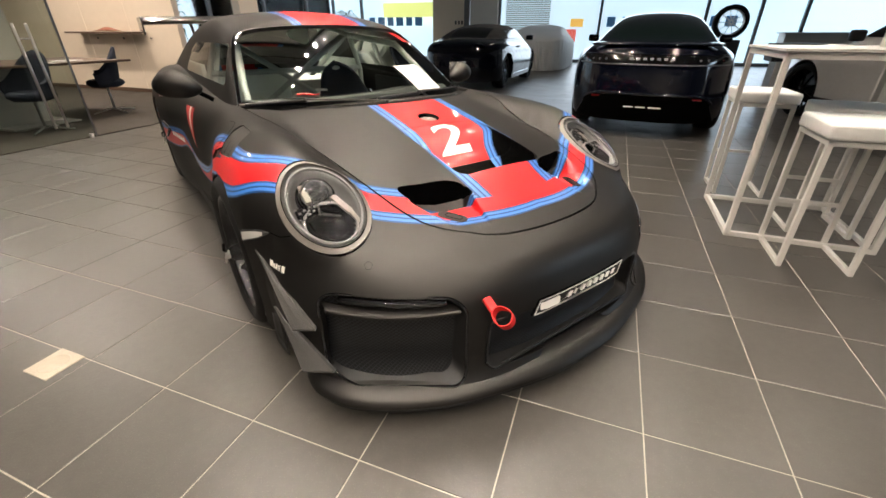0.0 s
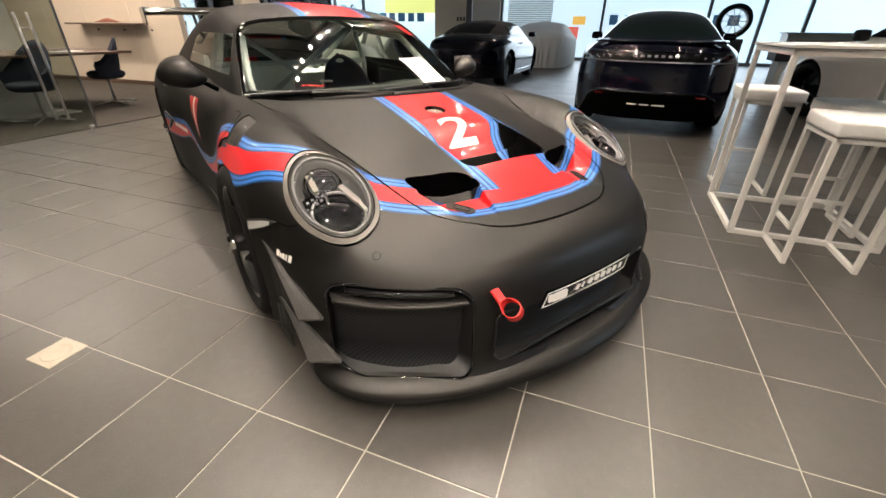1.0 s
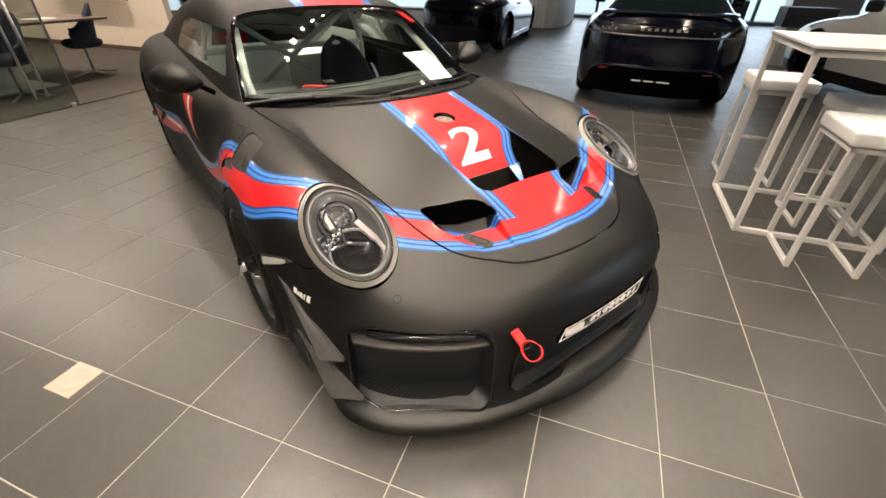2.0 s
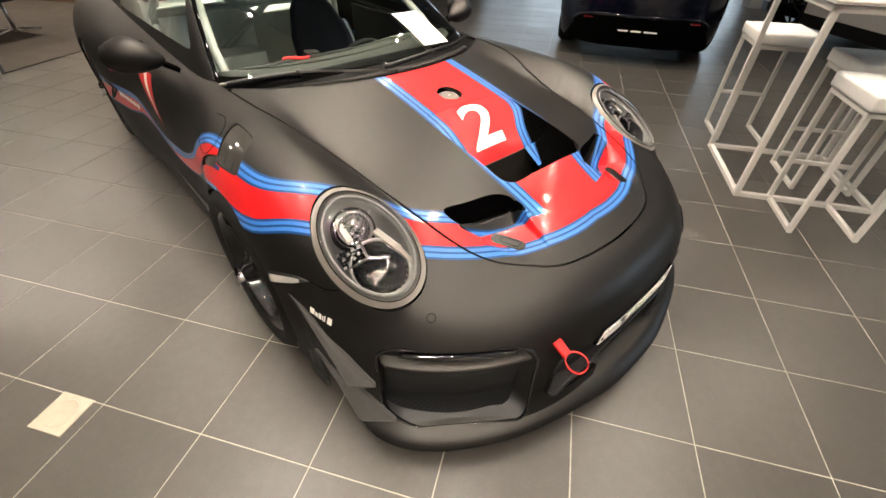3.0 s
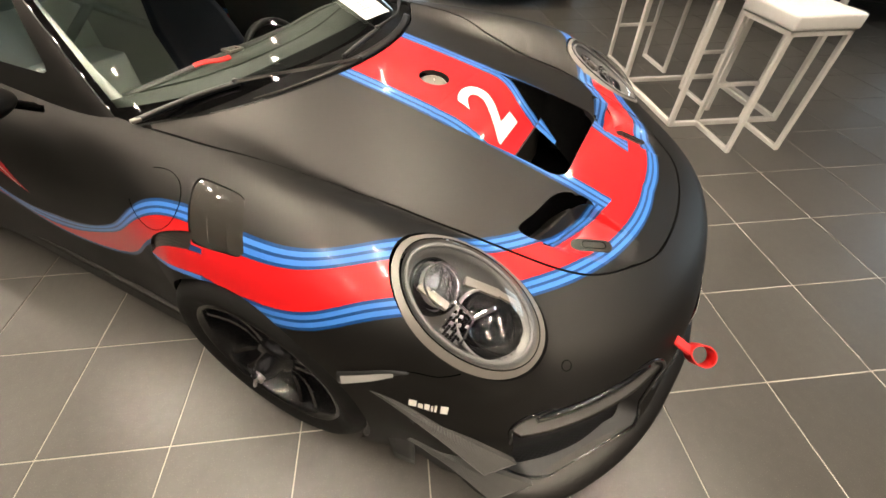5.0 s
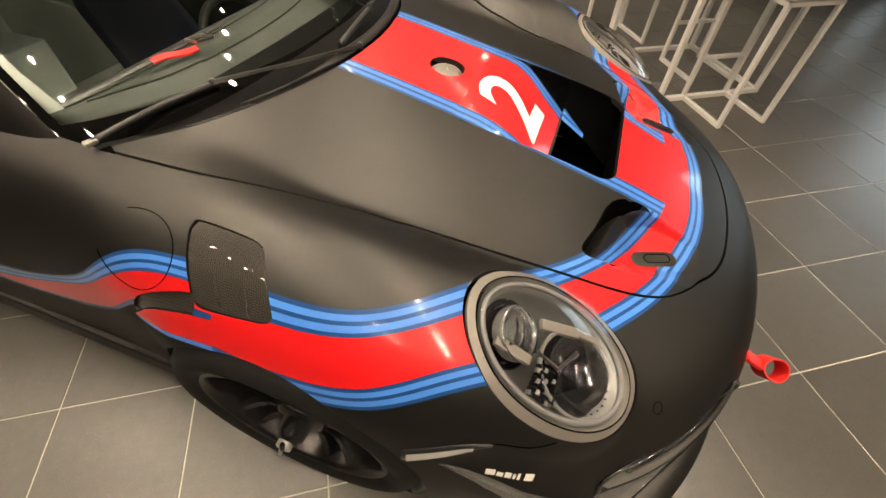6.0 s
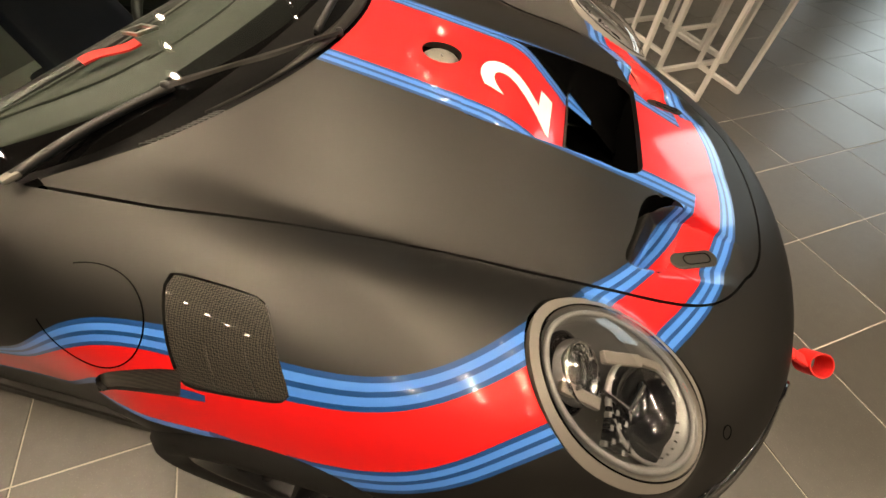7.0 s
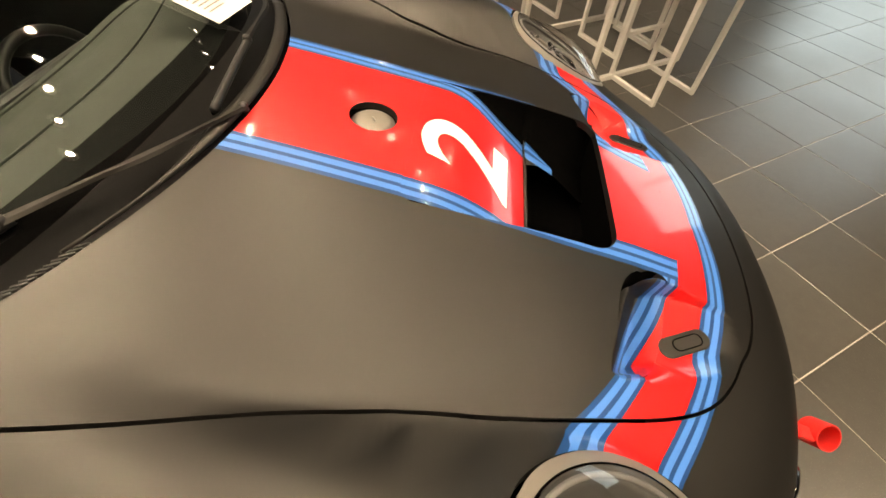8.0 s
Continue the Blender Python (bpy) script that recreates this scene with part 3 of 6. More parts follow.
# outlines on the body, in plan
def loop_field(xs, ys, n=160):
    """A field below nought inside a closed smooth outline in plan."""
    k = np.arange(len(xs) + 1)
    px, py = spline(np.r_[k[-3:-1] - k[-1], k, k[1:3] + k[-1]], np.r_[xs[-2:], xs, xs[0], xs[1:3]]), spline(np.r_[k[-3:-1] - k[-1], k, k[1:3] + k[-1]], np.r_[ys[-2:], ys, ys[0], ys[1:3]])
    t = np.linspace(0, len(xs), n, endpoint=False)
    p = np.stack([px(t), py(t)], 1)
    q = np.roll(p, -1, 0)

    def f(x, y):
        s = np.stack([x, y], 1)
        best, odd = np.full(len(s), 9.0), np.zeros(len(s), bool)
        for a, b in zip(p, q):
            d = b - a
            w = np.clip(((s - a) @ d) / (d @ d + 1e-12), 0, 1)
            best = np.minimum(best, np.hypot(*(s - a - w[:, None] * d).T))
            odd ^= ((a[1] > s[:, 1]) != (b[1] > s[:, 1])) & (s[:, 0] < a[0] + (s[:, 1] - a[1]) * d[0] / (d[1] if d[1] else 1e-12))
        return np.where(odd, -best, best)
    return f


MID = 0.045     # centre of the bonnet's middle band
SEAM = spline((-0.80, -0.757, -0.697, -0.618, -0.50, -0.389, -0.285, -0.183, -0.087, 0.004, 0.087, 0.17, 0.25, 0.35, 0.50), (0.352, 0.417, 0.456, 0.482, 0.507, 0.527, 0.541, 0.551, 0.570, 0.591, 0.616, 0.637, 0.652, 0.662, 0.672))


def bonnet_field(p):
    """Below nought on the bonnet."""
    x, y = p[:, 0], p[:, 1]
    a = np.abs(x)
    side = a - SEAM(y)
    front = -y - (0.890 - 0.50 * a ** 2 - 1.3 * np.maximum(a - 0.20, 0) ** 2)
    rear = y - (0.210 + 0.56 * (x - 0.03) ** 2)
    return np.maximum(smax(side, front, 0.03), rear)


def lamp_frame(sign):
    """Centre, across, along and out of a headlight."""
    c = np.array([sign * 0.695, -0.500, 0.649])
    out = np.array([sign * 0.116, -0.473, 0.873])
    out = out / np.linalg.norm(out)
    along = np.array([sign * 0.02, 0.8345, 0.55])
    along = along - out * (along @ out)
    along = along / np.linalg.norm(along)
    return c, np.cross(along, out), along, out


def lamp_field(p, sign, ru=0.1382, rv=0.2048):
    c, across, along, out = lamp_frame(sign)
    d = p - c
    q = np.sqrt((d @ across / ru) ** 2 + (d @ along / rv) ** 2)
    return np.where(d @ out > -0.25, (q - 1) * ru, 1.0)


def vent_field(p):
    """The middle outlet in the bonnet, open at its front and shut at its back."""
    x, y = p[:, 0] - MID, p[:, 1]
    r = np.where(y < -0.335, 0.055, 0.03)
    qx, qy = np.abs(x) - 0.225 + r, np.abs(y + 0.335) - 0.223 + r
    return np.hypot(np.maximum(qx, 0), np.maximum(qy, 0)) + np.minimum(np.maximum(qx, qy), 0) - r


DUCT_X, DUCT_Y = (0.432, 0.36, 0.27, 0.212, 0.196, 0.225, 0.30, 0.40), (-0.512, -0.524, -0.545, -0.583, -0.640, -0.662, -0.648, -0.595)
duct_left = loop_field([-x for x in DUCT_X], DUCT_Y)
duct_right = loop_field(DUCT_X, DUCT_Y)
LOUVRE = ((0.715, 0.190), (0.724, 0.028), (0.892, -0.046), (0.914, 0.124))   # corners, across the wing and along the car


def flap_field(p, sign):
    """The louvre behind the crest of each front wing."""
    s = np.abs(p[:, 0]) - 0.8 * (p[:, 2] - 0.75)
    y = p[:, 1]
    f = None
    for (s0, y0), (s1, y1) in zip(LOUVRE, LOUVRE[1:] + LOUVRE[:1]):
        n = math.hypot(s1 - s0, y1 - y0)
        d = -((s - s0) * (y1 - y0) - (y - y0) * (s1 - s0)) / n
        d = -d if ((0.81 - s0) * (y1 - y0) - (0.075 - y0) * (s1 - s0)) < 0 else d
        f = d if f is None else smax(f, d, 0.016)
    return np.where((p[:, 0] * sign > 0) & (p[:, 2] > 0.5), f, 1.0)


def arch_field(p, y0, r):
    x, y, z = p.T
    return np.where(np.abs(x) > 0.5, np.hypot(y - y0, z - 0.31) - r, 1.0)


def intake_field(p):
    a, z = np.abs(p[:, 0]), p[:, 2]
    qx, qz = np.abs(a - 0.641) - 0.120, np.abs(z - 0.277) - 0.100
    r = np.hypot(np.maximum(qx, 0), np.maximum(qz, 0)) + np.minimum(np.maximum(qx, qz), 0) - 0.055
    return np.where(p[:, 1] < -0.3, r, 1.0)


def mouth_field(p):
    a, z = np.abs(p[:, 0]), p[:, 2]
    qx, qz = a - 0.370, np.abs(z - 0.242) - 0.065
    r = np.hypot(np.maximum(qx, 0), np.maximum(qz, 0)) + np.minimum(np.maximum(qx, qz), 0) - 0.03
    return np.where(p[:, 1] < -0.3, r, 1.0)


# stripes: edges as distances from a pole, by angle
TURN_AT = (-98, -85, -75, -63, -53, -47, -38, -27, -16, -4, 12)
EDGE_1 = spline(TURN_AT, (0.665, 0.645, 0.612, 0.580, 0.557, 0.545, 0.536, 0.556, 0.576, 0.572, 0.570))
EDGE_2 = spline(TURN_AT, (0.715, 0.690, 0.666, 0.632, 0.612, 0.600, 0.594, 0.610, 0.632, 0.634, 0.632))
EDGE_3 = spline(TURN_AT, (0.778, 0.762, 0.745, 0.723, 0.706, 0.702, 0.694, 0.700, 0.738, 0.745, 0.745))
EDGE_4 = spline(TURN_AT, (0.818, 0.806, 0.792, 0.774, 0.757, 0.750, 0.742, 0.748, 0.786, 0.795, 0.81))
STEPS = (0, 0.18, 0.42, 0.58, 0.84, 1)
PAINTS = [MATTE, RED, LIGHT_BLUE, DARK_BLUE, WHITE_VINYL, BLACK, VOID]


def polar(p):
    s = np.abs(p[:, 0]) - 0.8 * (p[:, 2] - 0.75) - 0.25
    return np.degrees(np.arctan2(p[:, 1], s)), np.hypot(s, p[:, 1])


def band(lo, hi, k):
    return lambda p: polar(p)[1] - (lo(polar(p)[0]) + (hi(polar(p)[0]) - lo(polar(p)[0])) * k)


def band_edge(y):
    """Half width of the middle band."""
    return spline((-0.75, -0.60, -0.47, -0.30, -0.15, 0.0, 0.3), (0.195, 0.207, 0.228, 0.232, 0.232, 0.232, 0.232))(y)


# its centre line
BAND_X = spline((-0.80, -0.70, -0.60, -0.47, -0.30, -0.15, 0.0, 0.25), (0.0, 0.0, 0.010, 0.030, 0.046, 0.057, 0.066, 0.074))


def middle(inset):
    return lambda p: np.abs(p[:, 0] - BAND_X(p[:, 1])) - band_edge(p[:, 1]) + inset


BLUES = (3, 2, 3, 2, 3)
BAND = 0.056


def livery(v, faces, centre):
    """Parts faces into the stripes: a list of (faces, paint)."""
    groups, rest = [], faces
    if centre:
        # the middle band, with its edging, behind the swoosh
        v, inner, rest = cut(v, rest, lambda p: np.maximum(middle(0)(p), band(EDGE_2, EDGE_3, 0)(p)))
        for k, colour in zip(STEPS[1:], BLUES):
            v, core, edge = cut(v, inner, middle(BAND * k))
            groups.append((edge, colour))
            inner = core
        groups.append((inner, 1))
        v, behind, rest = cut(v, rest, lambda p: -0.30 - p[:, 1])
        groups.append((behind, 0))
    for lo, hi in ((EDGE_1, EDGE_2), (EDGE_3, EDGE_4)):
        for n, k in enumerate(STEPS):
            v, inside, rest = cut(v, rest, band(lo, hi, k))
            groups.append((inside, BLUES[n - 1] if n else (0 if lo is EDGE_1 else 1)))
    groups.append((rest, 0))
    return v, groups


# wave along the flank behind the louvre: heights along the car
WAVE_TOP = spline((0.10, 0.20, 0.27, 0.33, 0.444, 0.612, 0.783, 0.92, 1.13, 1.35, 1.55, 1.80, 2.2), (0.762, 0.757, 0.747, 0.724, 0.642, 0.547, 0.490, 0.474, 0.474, 0.560, 0.570, 0.548, 0.52))
WAVE_MID = spline((0.10, 0.20, 0.26, 0.33, 0.46, 0.648, 0.861, 1.13, 1.35, 1.55, 1.80, 2.2), (0.735, 0.730, 0.717, 0.685, 0.598, 0.503, 0.432, 0.437, 0.525, 0.532, 0.512, 0.48))
WAVE_LOW = spline((0.10, 0.20, 0.30, 0.40, 0.62, 0.80, 1.03, 1.35, 1.55, 1.80, 2.2), (0.700, 0.690, 0.642, 0.562, 0.443, 0.405, 0.410, 0.490, 0.455, 0.425, 0.39))
TIP_TOP = spline((-0.10, -0.03, 0.073, 0.119, 0.173, 0.223, 0.265, 0.30, 0.34), (0.710, 0.705, 0.692, 0.687, 0.676, 0.660, 0.636, 0.606, 0.58))
TIP_LOW = spline((-0.10, 0.0, 0.10, 0.16, 0.25, 0.31, 0.34), (0.640, 0.634, 0.628, 0.618, 0.600, 0.590, 0.585))
SLOT_TOP = spline((0.08, 0.135, 0.187, 0.257, 0.285, 0.31), (0.722, 0.720, 0.707, 0.675, 0.648, 0.60))


def flank(v, faces):
    groups, rest = [], faces
    tops = lambda k: (lambda p: -(p[:, 2] - (WAVE_TOP(p[:, 1]) + (WAVE_MID(p[:, 1]) - WAVE_TOP(p[:, 1])) * k)))
    v, above, rest = cut(v, rest, tops(0))
    groups.append((above, 0))
    for k, colour in zip(STEPS[1:], BLUES):
        v, some, rest = cut(v, rest, tops(k))
        groups.append((some, colour))
    v, some, rest = cut(v, rest, lambda p: WAVE_LOW(p[:, 1]) - p[:, 2])
    groups.append((some, 1))
    v, some, rest = cut(v, rest, lambda p: WAVE_LOW(p[:, 1]) - 0.012 - p[:, 2])
    groups.append((some, 3))
    groups.append((rest, 0))
    return v, groups


# glasshouse over the body
ROOF_Z = spline((0.2, 0.95, 1.5, 2.0, 2.6, 3.2), (1.12, 1.195, 1.255, 1.225, 1.08, 0.85))


def cabin(x, y, z):
    a = np.abs(x)
    screen = (1.66 * (z - 0.82) - (y - 0.36 - 0.46 * a ** 2)) / 1.94
    top = z - ROOF_Z(y) + 0.13 * a ** 2
    side = (a - 0.715 + 0.36 * (z - 0.80)) / 1.06
    return smax(smax(top, side, 0.07), screen, 0.05)


def screen_field(p):
    """Below nought on the windscreen."""
    x, y, z = p.T
    a = np.abs(x)
    screen = (1.66 * (z - 0.82) - (y - 0.36 - 0.46 * a ** 2)) / 1.94
    top = z - ROOF_Z(y) + 0.13 * a ** 2
    side = (a - 0.715 + 0.36 * (z - 0.80)) / 1.06
    return smax(top, side, 0.05) - screen


az, el = np.radians(np.linspace(0, 360, 181)), np.radians(np.linspace(-8, 89, 70))
ways = np.stack([np.outer(np.cos(el), np.sin(az)), np.outer(np.cos(el), -np.cos(az)), np.outer(np.sin(el), np.ones(181))], 2).reshape(-1, 3)
cab_v = rays(cabin, np.tile([0, 1.3, 0.80], (len(ways), 1)), ways, 2.4)
cab_f = [f[::-1] for f in grid_faces(70, 181)]

# bonnet
v, low, rest = cut(skin_v, skin_f, lambda p: np.where((p[:, 1] < 0.7) & (p[:, 2] > 0.4), bonnet_field(p) + 0.0032, 1.0))
hood = low
v, _, hood = cut(v, hood, vent_field)
v, duct_a, hood = cut(v, hood, lambda p: duct_left(p[:, 0], p[:, 1]))
v, duct_b, hood = cut(v, hood, lambda p: duct_right(p[:, 0], p[:, 1]))
v, _, hood = cut(v, hood, lambda p: np.hypot(p[:, 0] - MID, (p[:, 1] + 0.02)) - 0.052)
hv, groups = livery(v, hood, True)
bonnet = panel("bonnet", hv, groups, body, car, PAINTS, "matte black bonnet with red and blue stripes", 0.016)

# each duct's floor: the striped skin bent down towards the rear
DUCT_FRONT = ((0.19, 0.225, 0.30, 0.36, 0.40, 0.432), (-0.664, -0.664, -0.650, -0.622, -0.597, -0.530))
for faces in (duct_a, duct_b):
    dv, groups = livery(v, faces, True)
    used = sorted({i for some, _ in groups for f in some for i in f})
    at = {i: n for n, i in enumerate(used)}
    p = np.asarray(dv)[used]
    run = np.maximum(p[:, 1] - np.interp(np.abs(p[:, 0]), *DUCT_FRONT), 0)
    p = p - np.stack([0 * run, 0 * run, 0.001 + 0.95 * run ** 2 / (run + 0.012)], 1)
    link_mesh("duct_floor", p, [tuple(at[i] for i in f) for some, _ in groups for f in some], PAINTS, car, "striped floor sinking into the duct", [k for some, k in groups for _ in some])

# the rest of the skin
v, _, rest = cut(v, rest, lambda p: np.where((p[:, 1] < 0.7) & (p[:, 2] > 0.4), bonnet_field(p) - 0.0032, 1.0))
v, lamp_left, rest = cut(v, rest, lambda p: lamp_field(p, -1))
v, lamp_right, rest = cut(v, rest, lambda p: lamp_field(p, 1))
v, flap_left, rest = cut(v, rest, lambda p: flap_field(p, -1))
v, flap_right, rest = cut(v, rest, lambda p: flap_field(p, 1))
for hole in (lambda p: arch_field(p, 0.0, 0.332), lambda p: arch_field(p, 2.457, 0.36),
             intake_field, mouth_field, lambda p: p[:, 2] - 0.115):
    v, _, rest = cut(v, rest, hole)
# scuttle and cabin opening
v, scuttle, rest = cut(v, rest, lambda p: np.where((p[:, 1] > 0.15) & (p[:, 2] > 0.6), np.minimum(cabin(*p.T) + 0.02, np.maximum(np.maximum(np.abs(p[:, 0]) - SEAM(p[:, 1]), 0.213 + 0.56 * (p[:, 0] - 0.03) ** 2 - p[:, 1]), p[:, 1] - 0.9)), 1.0))
v, _, scuttle = cut(v, scuttle, lambda p: cabin(*p.T) + 0.02)
skin_points = v
v, bumper, rest = cut(v, rest, lambda p: p[:, 1] + 0.40 + 0.55 * (p[:, 2] - 0.55))
v, front, rest = cut(v, rest, lambda p: p[:, 1] - 0.47 - 0.25 * (p[:, 2] - 0.5))
v, doors, quarter = cut(v, rest, lambda p: p[:, 1] - 1.55)
bv, groups = livery(v, bumper, False)
panel("front_bumper", bv, groups, body, car, PAINTS, "matte black front bumper", 0.02)
for sign in (-1, 1):
    wv, wing, _ = cut(v, front, lambda p: -sign * p[:, 0])
    wv, near, far = cut(wv, wing, lambda p: p[:, 1] - 0.085)
    wv, groups = livery(wv, near, False)
    wv, tip, far = cut(wv, far, lambda p: np.maximum(TIP_LOW(p[:, 1]) - p[:, 2], p[:, 2] - TIP_TOP(p[:, 1])))
    wv, slot, far = cut(wv, far, lambda p: np.maximum(np.maximum(TIP_TOP(p[:, 1]) - p[:, 2], p[:, 2] - SLOT_TOP(p[:, 1])), np.maximum(p[:, 1] - 0.30, 0.122 - p[:, 1])))
    wv, tip_line, tip = cut(wv, tip, lambda p: p[:, 2] - TIP_LOW(p[:, 1]) - 0.011)
    wv, more = flank(wv, far)
    panel("wing_slot", wv, [(slot, 0)], body, car, [CARBON], "carbon slot below the louvre", 0, -0.007)
    panel("front_wing", wv, groups + more + [(tip, 1), (tip_line, 2)], body, car, PAINTS, "matte black front wing with striped swoosh", 0.014)
    dv, door, _ = cut(v, doors, lambda p: -sign * p[:, 0])
    dv, more = flank(dv, door)
    panel("door", dv, more, body, car, PAINTS, "matte black door with fading stripes", 0.014)
    qv, some, _ = cut(v, quarter, lambda p: -sign * p[:, 0])
    qv, more = flank(qv, some)
    panel("rear_quarter", qv, more, body, car, PAINTS, "matte black rear quarter panel", 0.014)

# glasshouse panels
v, glazed, rest = cut(cab_v, cab_f, lambda p: screen_field(p) + 0.012)
v, pane, frit = cut(v, glazed, lambda p: screen_field(p) + 0.030)
v, pane, low = cut(v, pane, lambda p: 0.816 + 0.02 * p[:, 0] ** 2 - p[:, 2])
panel("windscreen", v, [(pane, 0)], cabin, car, [WINDSCREEN], "clear green-tinted windscreen", 0).visible_shadow = False
panel("windscreen_border", v, [(frit + low, 0)], cabin, car, [FRIT], "black windscreen border", 0)
v, _, rest = cut(v, rest, lambda p: screen_field(p) + 0.010)
v, roof, side = cut(v, rest, lambda p: 1.075 + 0.02 * np.sin(p[:, 1]) - p[:, 2] - 0.25 * np.maximum(p[:, 1] - 1.7, 0))
v, win, pillar = cut(v, side, lambda p: np.maximum(np.maximum(np.abs(p[:, 1] - 1.45) - 0.62 + 0.9 * (p[:, 2] - 0.9), 0.88 - p[:, 2]), p[:, 2] - 1.07))
v, back, roof = cut(v, roof, lambda p: np.maximum(np.abs(p[:, 0]) - 0.48, np.maximum(2.08 - p[:, 1], p[:, 1] - 2.75)))
v, back_low, pillar = cut(v, pillar, lambda p: np.maximum(np.abs(p[:, 0]) - 0.48, np.maximum(2.08 - p[:, 1], p[:, 1] - 2.75)))
panel("rear_window", v, [(back + back_low, 0)], cabin, car, [WINDSCREEN], "clear rear window", 0).visible_shadow = False
panel("headliner", v, [(roof, 0)], cabin, car, [BLACK], "black headliner", 0, -0.022)
v, roof_band, roof = cut(v, roof, lambda p: np.abs(p[:, 0] - 0.03) - 0.24)
groups = [(roof + pillar, 0)]
for k, colour in zip(STEPS[1:], BLUES):
    v, core, edge = cut(v, roof_band, lambda p: np.abs(p[:, 0] - 0.03) - 0.24 + BAND * k)
    groups.append((edge, colour))
    roof_band = core
panel("roof", v, groups + [(roof_band, 1)], cabin, car, PAINTS, "matte black roof with a red band edged in blue", 0)
for sign in (-1, 1):
    wv, some, _ = cut(v, win, lambda p: -sign * p[:, 0])
    wv, rear, some = cut(wv, some, lambda p: np.abs(p[:, 0]) - 0.3)
    panel("side_window", wv, [(some, 0)], cabin, car, [WINDSCREEN], "tinted side glass", 0).visible_shadow = False
# red sticker high up inside the windscreen
su, sv = np.meshgrid(np.linspace(0, 1, 8), np.linspace(0, 1, 10))
sz = 1.140 - 0.075 * sv
sx = 0.395 + 0.085 * sv + 0.050 * su
lo, hi = np.full(sx.shape, 0.2), np.full(sx.shape, 1.3)
for _ in range(30):
    sm = (lo + hi) / 2
    out_of_it = cabin(sx, sm, sz) > 0
    lo, hi = np.where(out_of_it, sm, lo), np.where(out_of_it, hi, sm)
link_mesh("windscreen_sticker", np.stack([sx, hi + 0.004, sz], 2).reshape(-1, 3), grid_faces(10, 8), RED, car, "red sticker in the corner of the windscreen")
# ---- fittings of the sports car ----
def top_z(x, y):
    """Height of the skin over a place in plan."""
    x, y = np.broadcast_arrays(np.asarray(x, float), np.asarray(y, float))
    lo, hi = np.full(x.shape, 0.3), np.full(x.shape, 1.1)
    for _ in range(30):
        m = (lo + hi) / 2
        inside = body(x, y, m) < 0
        lo, hi = np.where(inside, m, lo), np.where(inside, hi, m)
    return lo


def front_y(x, z):
    """How far forward the nose reaches at a place seen from the front."""
    x, z = np.broadcast_arrays(np.asarray(x, float), np.asarray(z, float))
    lo, hi = np.full(x.shape, -1.3), np.full(x.shape, -0.05)
    for _ in range(30):
        m = (lo + hi) / 2
        inside = body(x, m, z) < 0
        hi, lo = np.where(inside, m, hi), np.where(inside, lo, m)
    return hi


def side_x(y, z):
    """Half width of the skin at a place seen from the side."""
    y, z = np.broadcast_arrays(np.asarray(y, float), np.asarray(z, float))
    lo, hi = np.full(y.shape, 0.2), np.full(y.shape, 1.2)
    for _ in range(30):
        m = (lo + hi) / 2
        inside = body(m, y, z) < 0
        lo, hi = np.where(inside, m, lo), np.where(inside, hi, m)
    return lo


def wing_point(s, y):
    """A place on the wing, from its distance across the slanted crest and along the car."""
    s, y = np.broadcast_arrays(np.asarray(s, float), np.asarray(y, float))
    lo, hi = np.full(s.shape, 0.40), np.full(s.shape, 1.05)
    for _ in range(30):
        m = (lo + hi) / 2
        inside = body(s + 0.8 * (m - 0.75), y, m) < 0
        lo, hi = np.where(inside, m, lo), np.where(inside, hi, m)
    return np.stack([-(s + 0.8 * (lo - 0.75)), y, lo], 1)


def rings_mesh(rings, closed=True, cap=False):
    """Faces that join rings of points one after another."""
    v, f, n = np.concatenate(rings), [], len(rings[0])
    for k in range(len(rings) - 1):
        for i in range(n if closed else n - 1):
            j = (i + 1) % n
            f.append((k * n + i, k * n + j, (k + 1) * n + j, (k + 1) * n + i))
    if cap:
        f.append(tuple((len(rings) - 1) * n + i for i in range(n)))
    return v, f


# outlet in the bonnet: a ramp that sinks forward, walls and pit in painted shade
def ramp_z(x, y):
    return top_z(x, y) - 0.001 - 0.078 * np.clip((-0.14 - y) / 0.23, 0, 1.1) ** 2.2


RAMP_HALF = spline((-0.40, -0.353, -0.30, -0.26, -0.215, -0.16, -0.10), (0.150, 0.153, 0.168, 0.195, 0.222, 0.232, 0.233))
ru, ry = np.meshgrid(np.linspace(-1, 1, 46), np.linspace(-0.105, -0.372, 40))
gx = BAND_X(ry) + np.where(ru < 0, ru * 0.233, ru * RAMP_HALF(ry))
ramp_v = np.stack([gx.ravel(), ry.ravel(), ramp_z(gx, ry).ravel()], 1)
ramp_f = [f[::-1] for f in grid_faces(40, 46)]
v, groups, inner = ramp_v, [], ramp_f
for k, colour in zip(STEPS[1:], BLUES):
    v, core, edge = cut(v, inner, lambda p: np.where(p[:, 0] < BAND_X(p[:, 1]), BAND_X(p[:, 1]) - p[:, 0] - 0.233, p[:, 0] - BAND_X(p[:, 1]) - RAMP_HALF(p[:, 1])) + BAND * k)
    groups.append((edge, colour))
    inner = core
groups.append((inner, 1))
link_mesh("outlet_ramp", v, [f for s, _ in groups for f in s], PAINTS, car, "red ramp sinking into the bonnet outlet", [k for s, k in groups for _ in s])
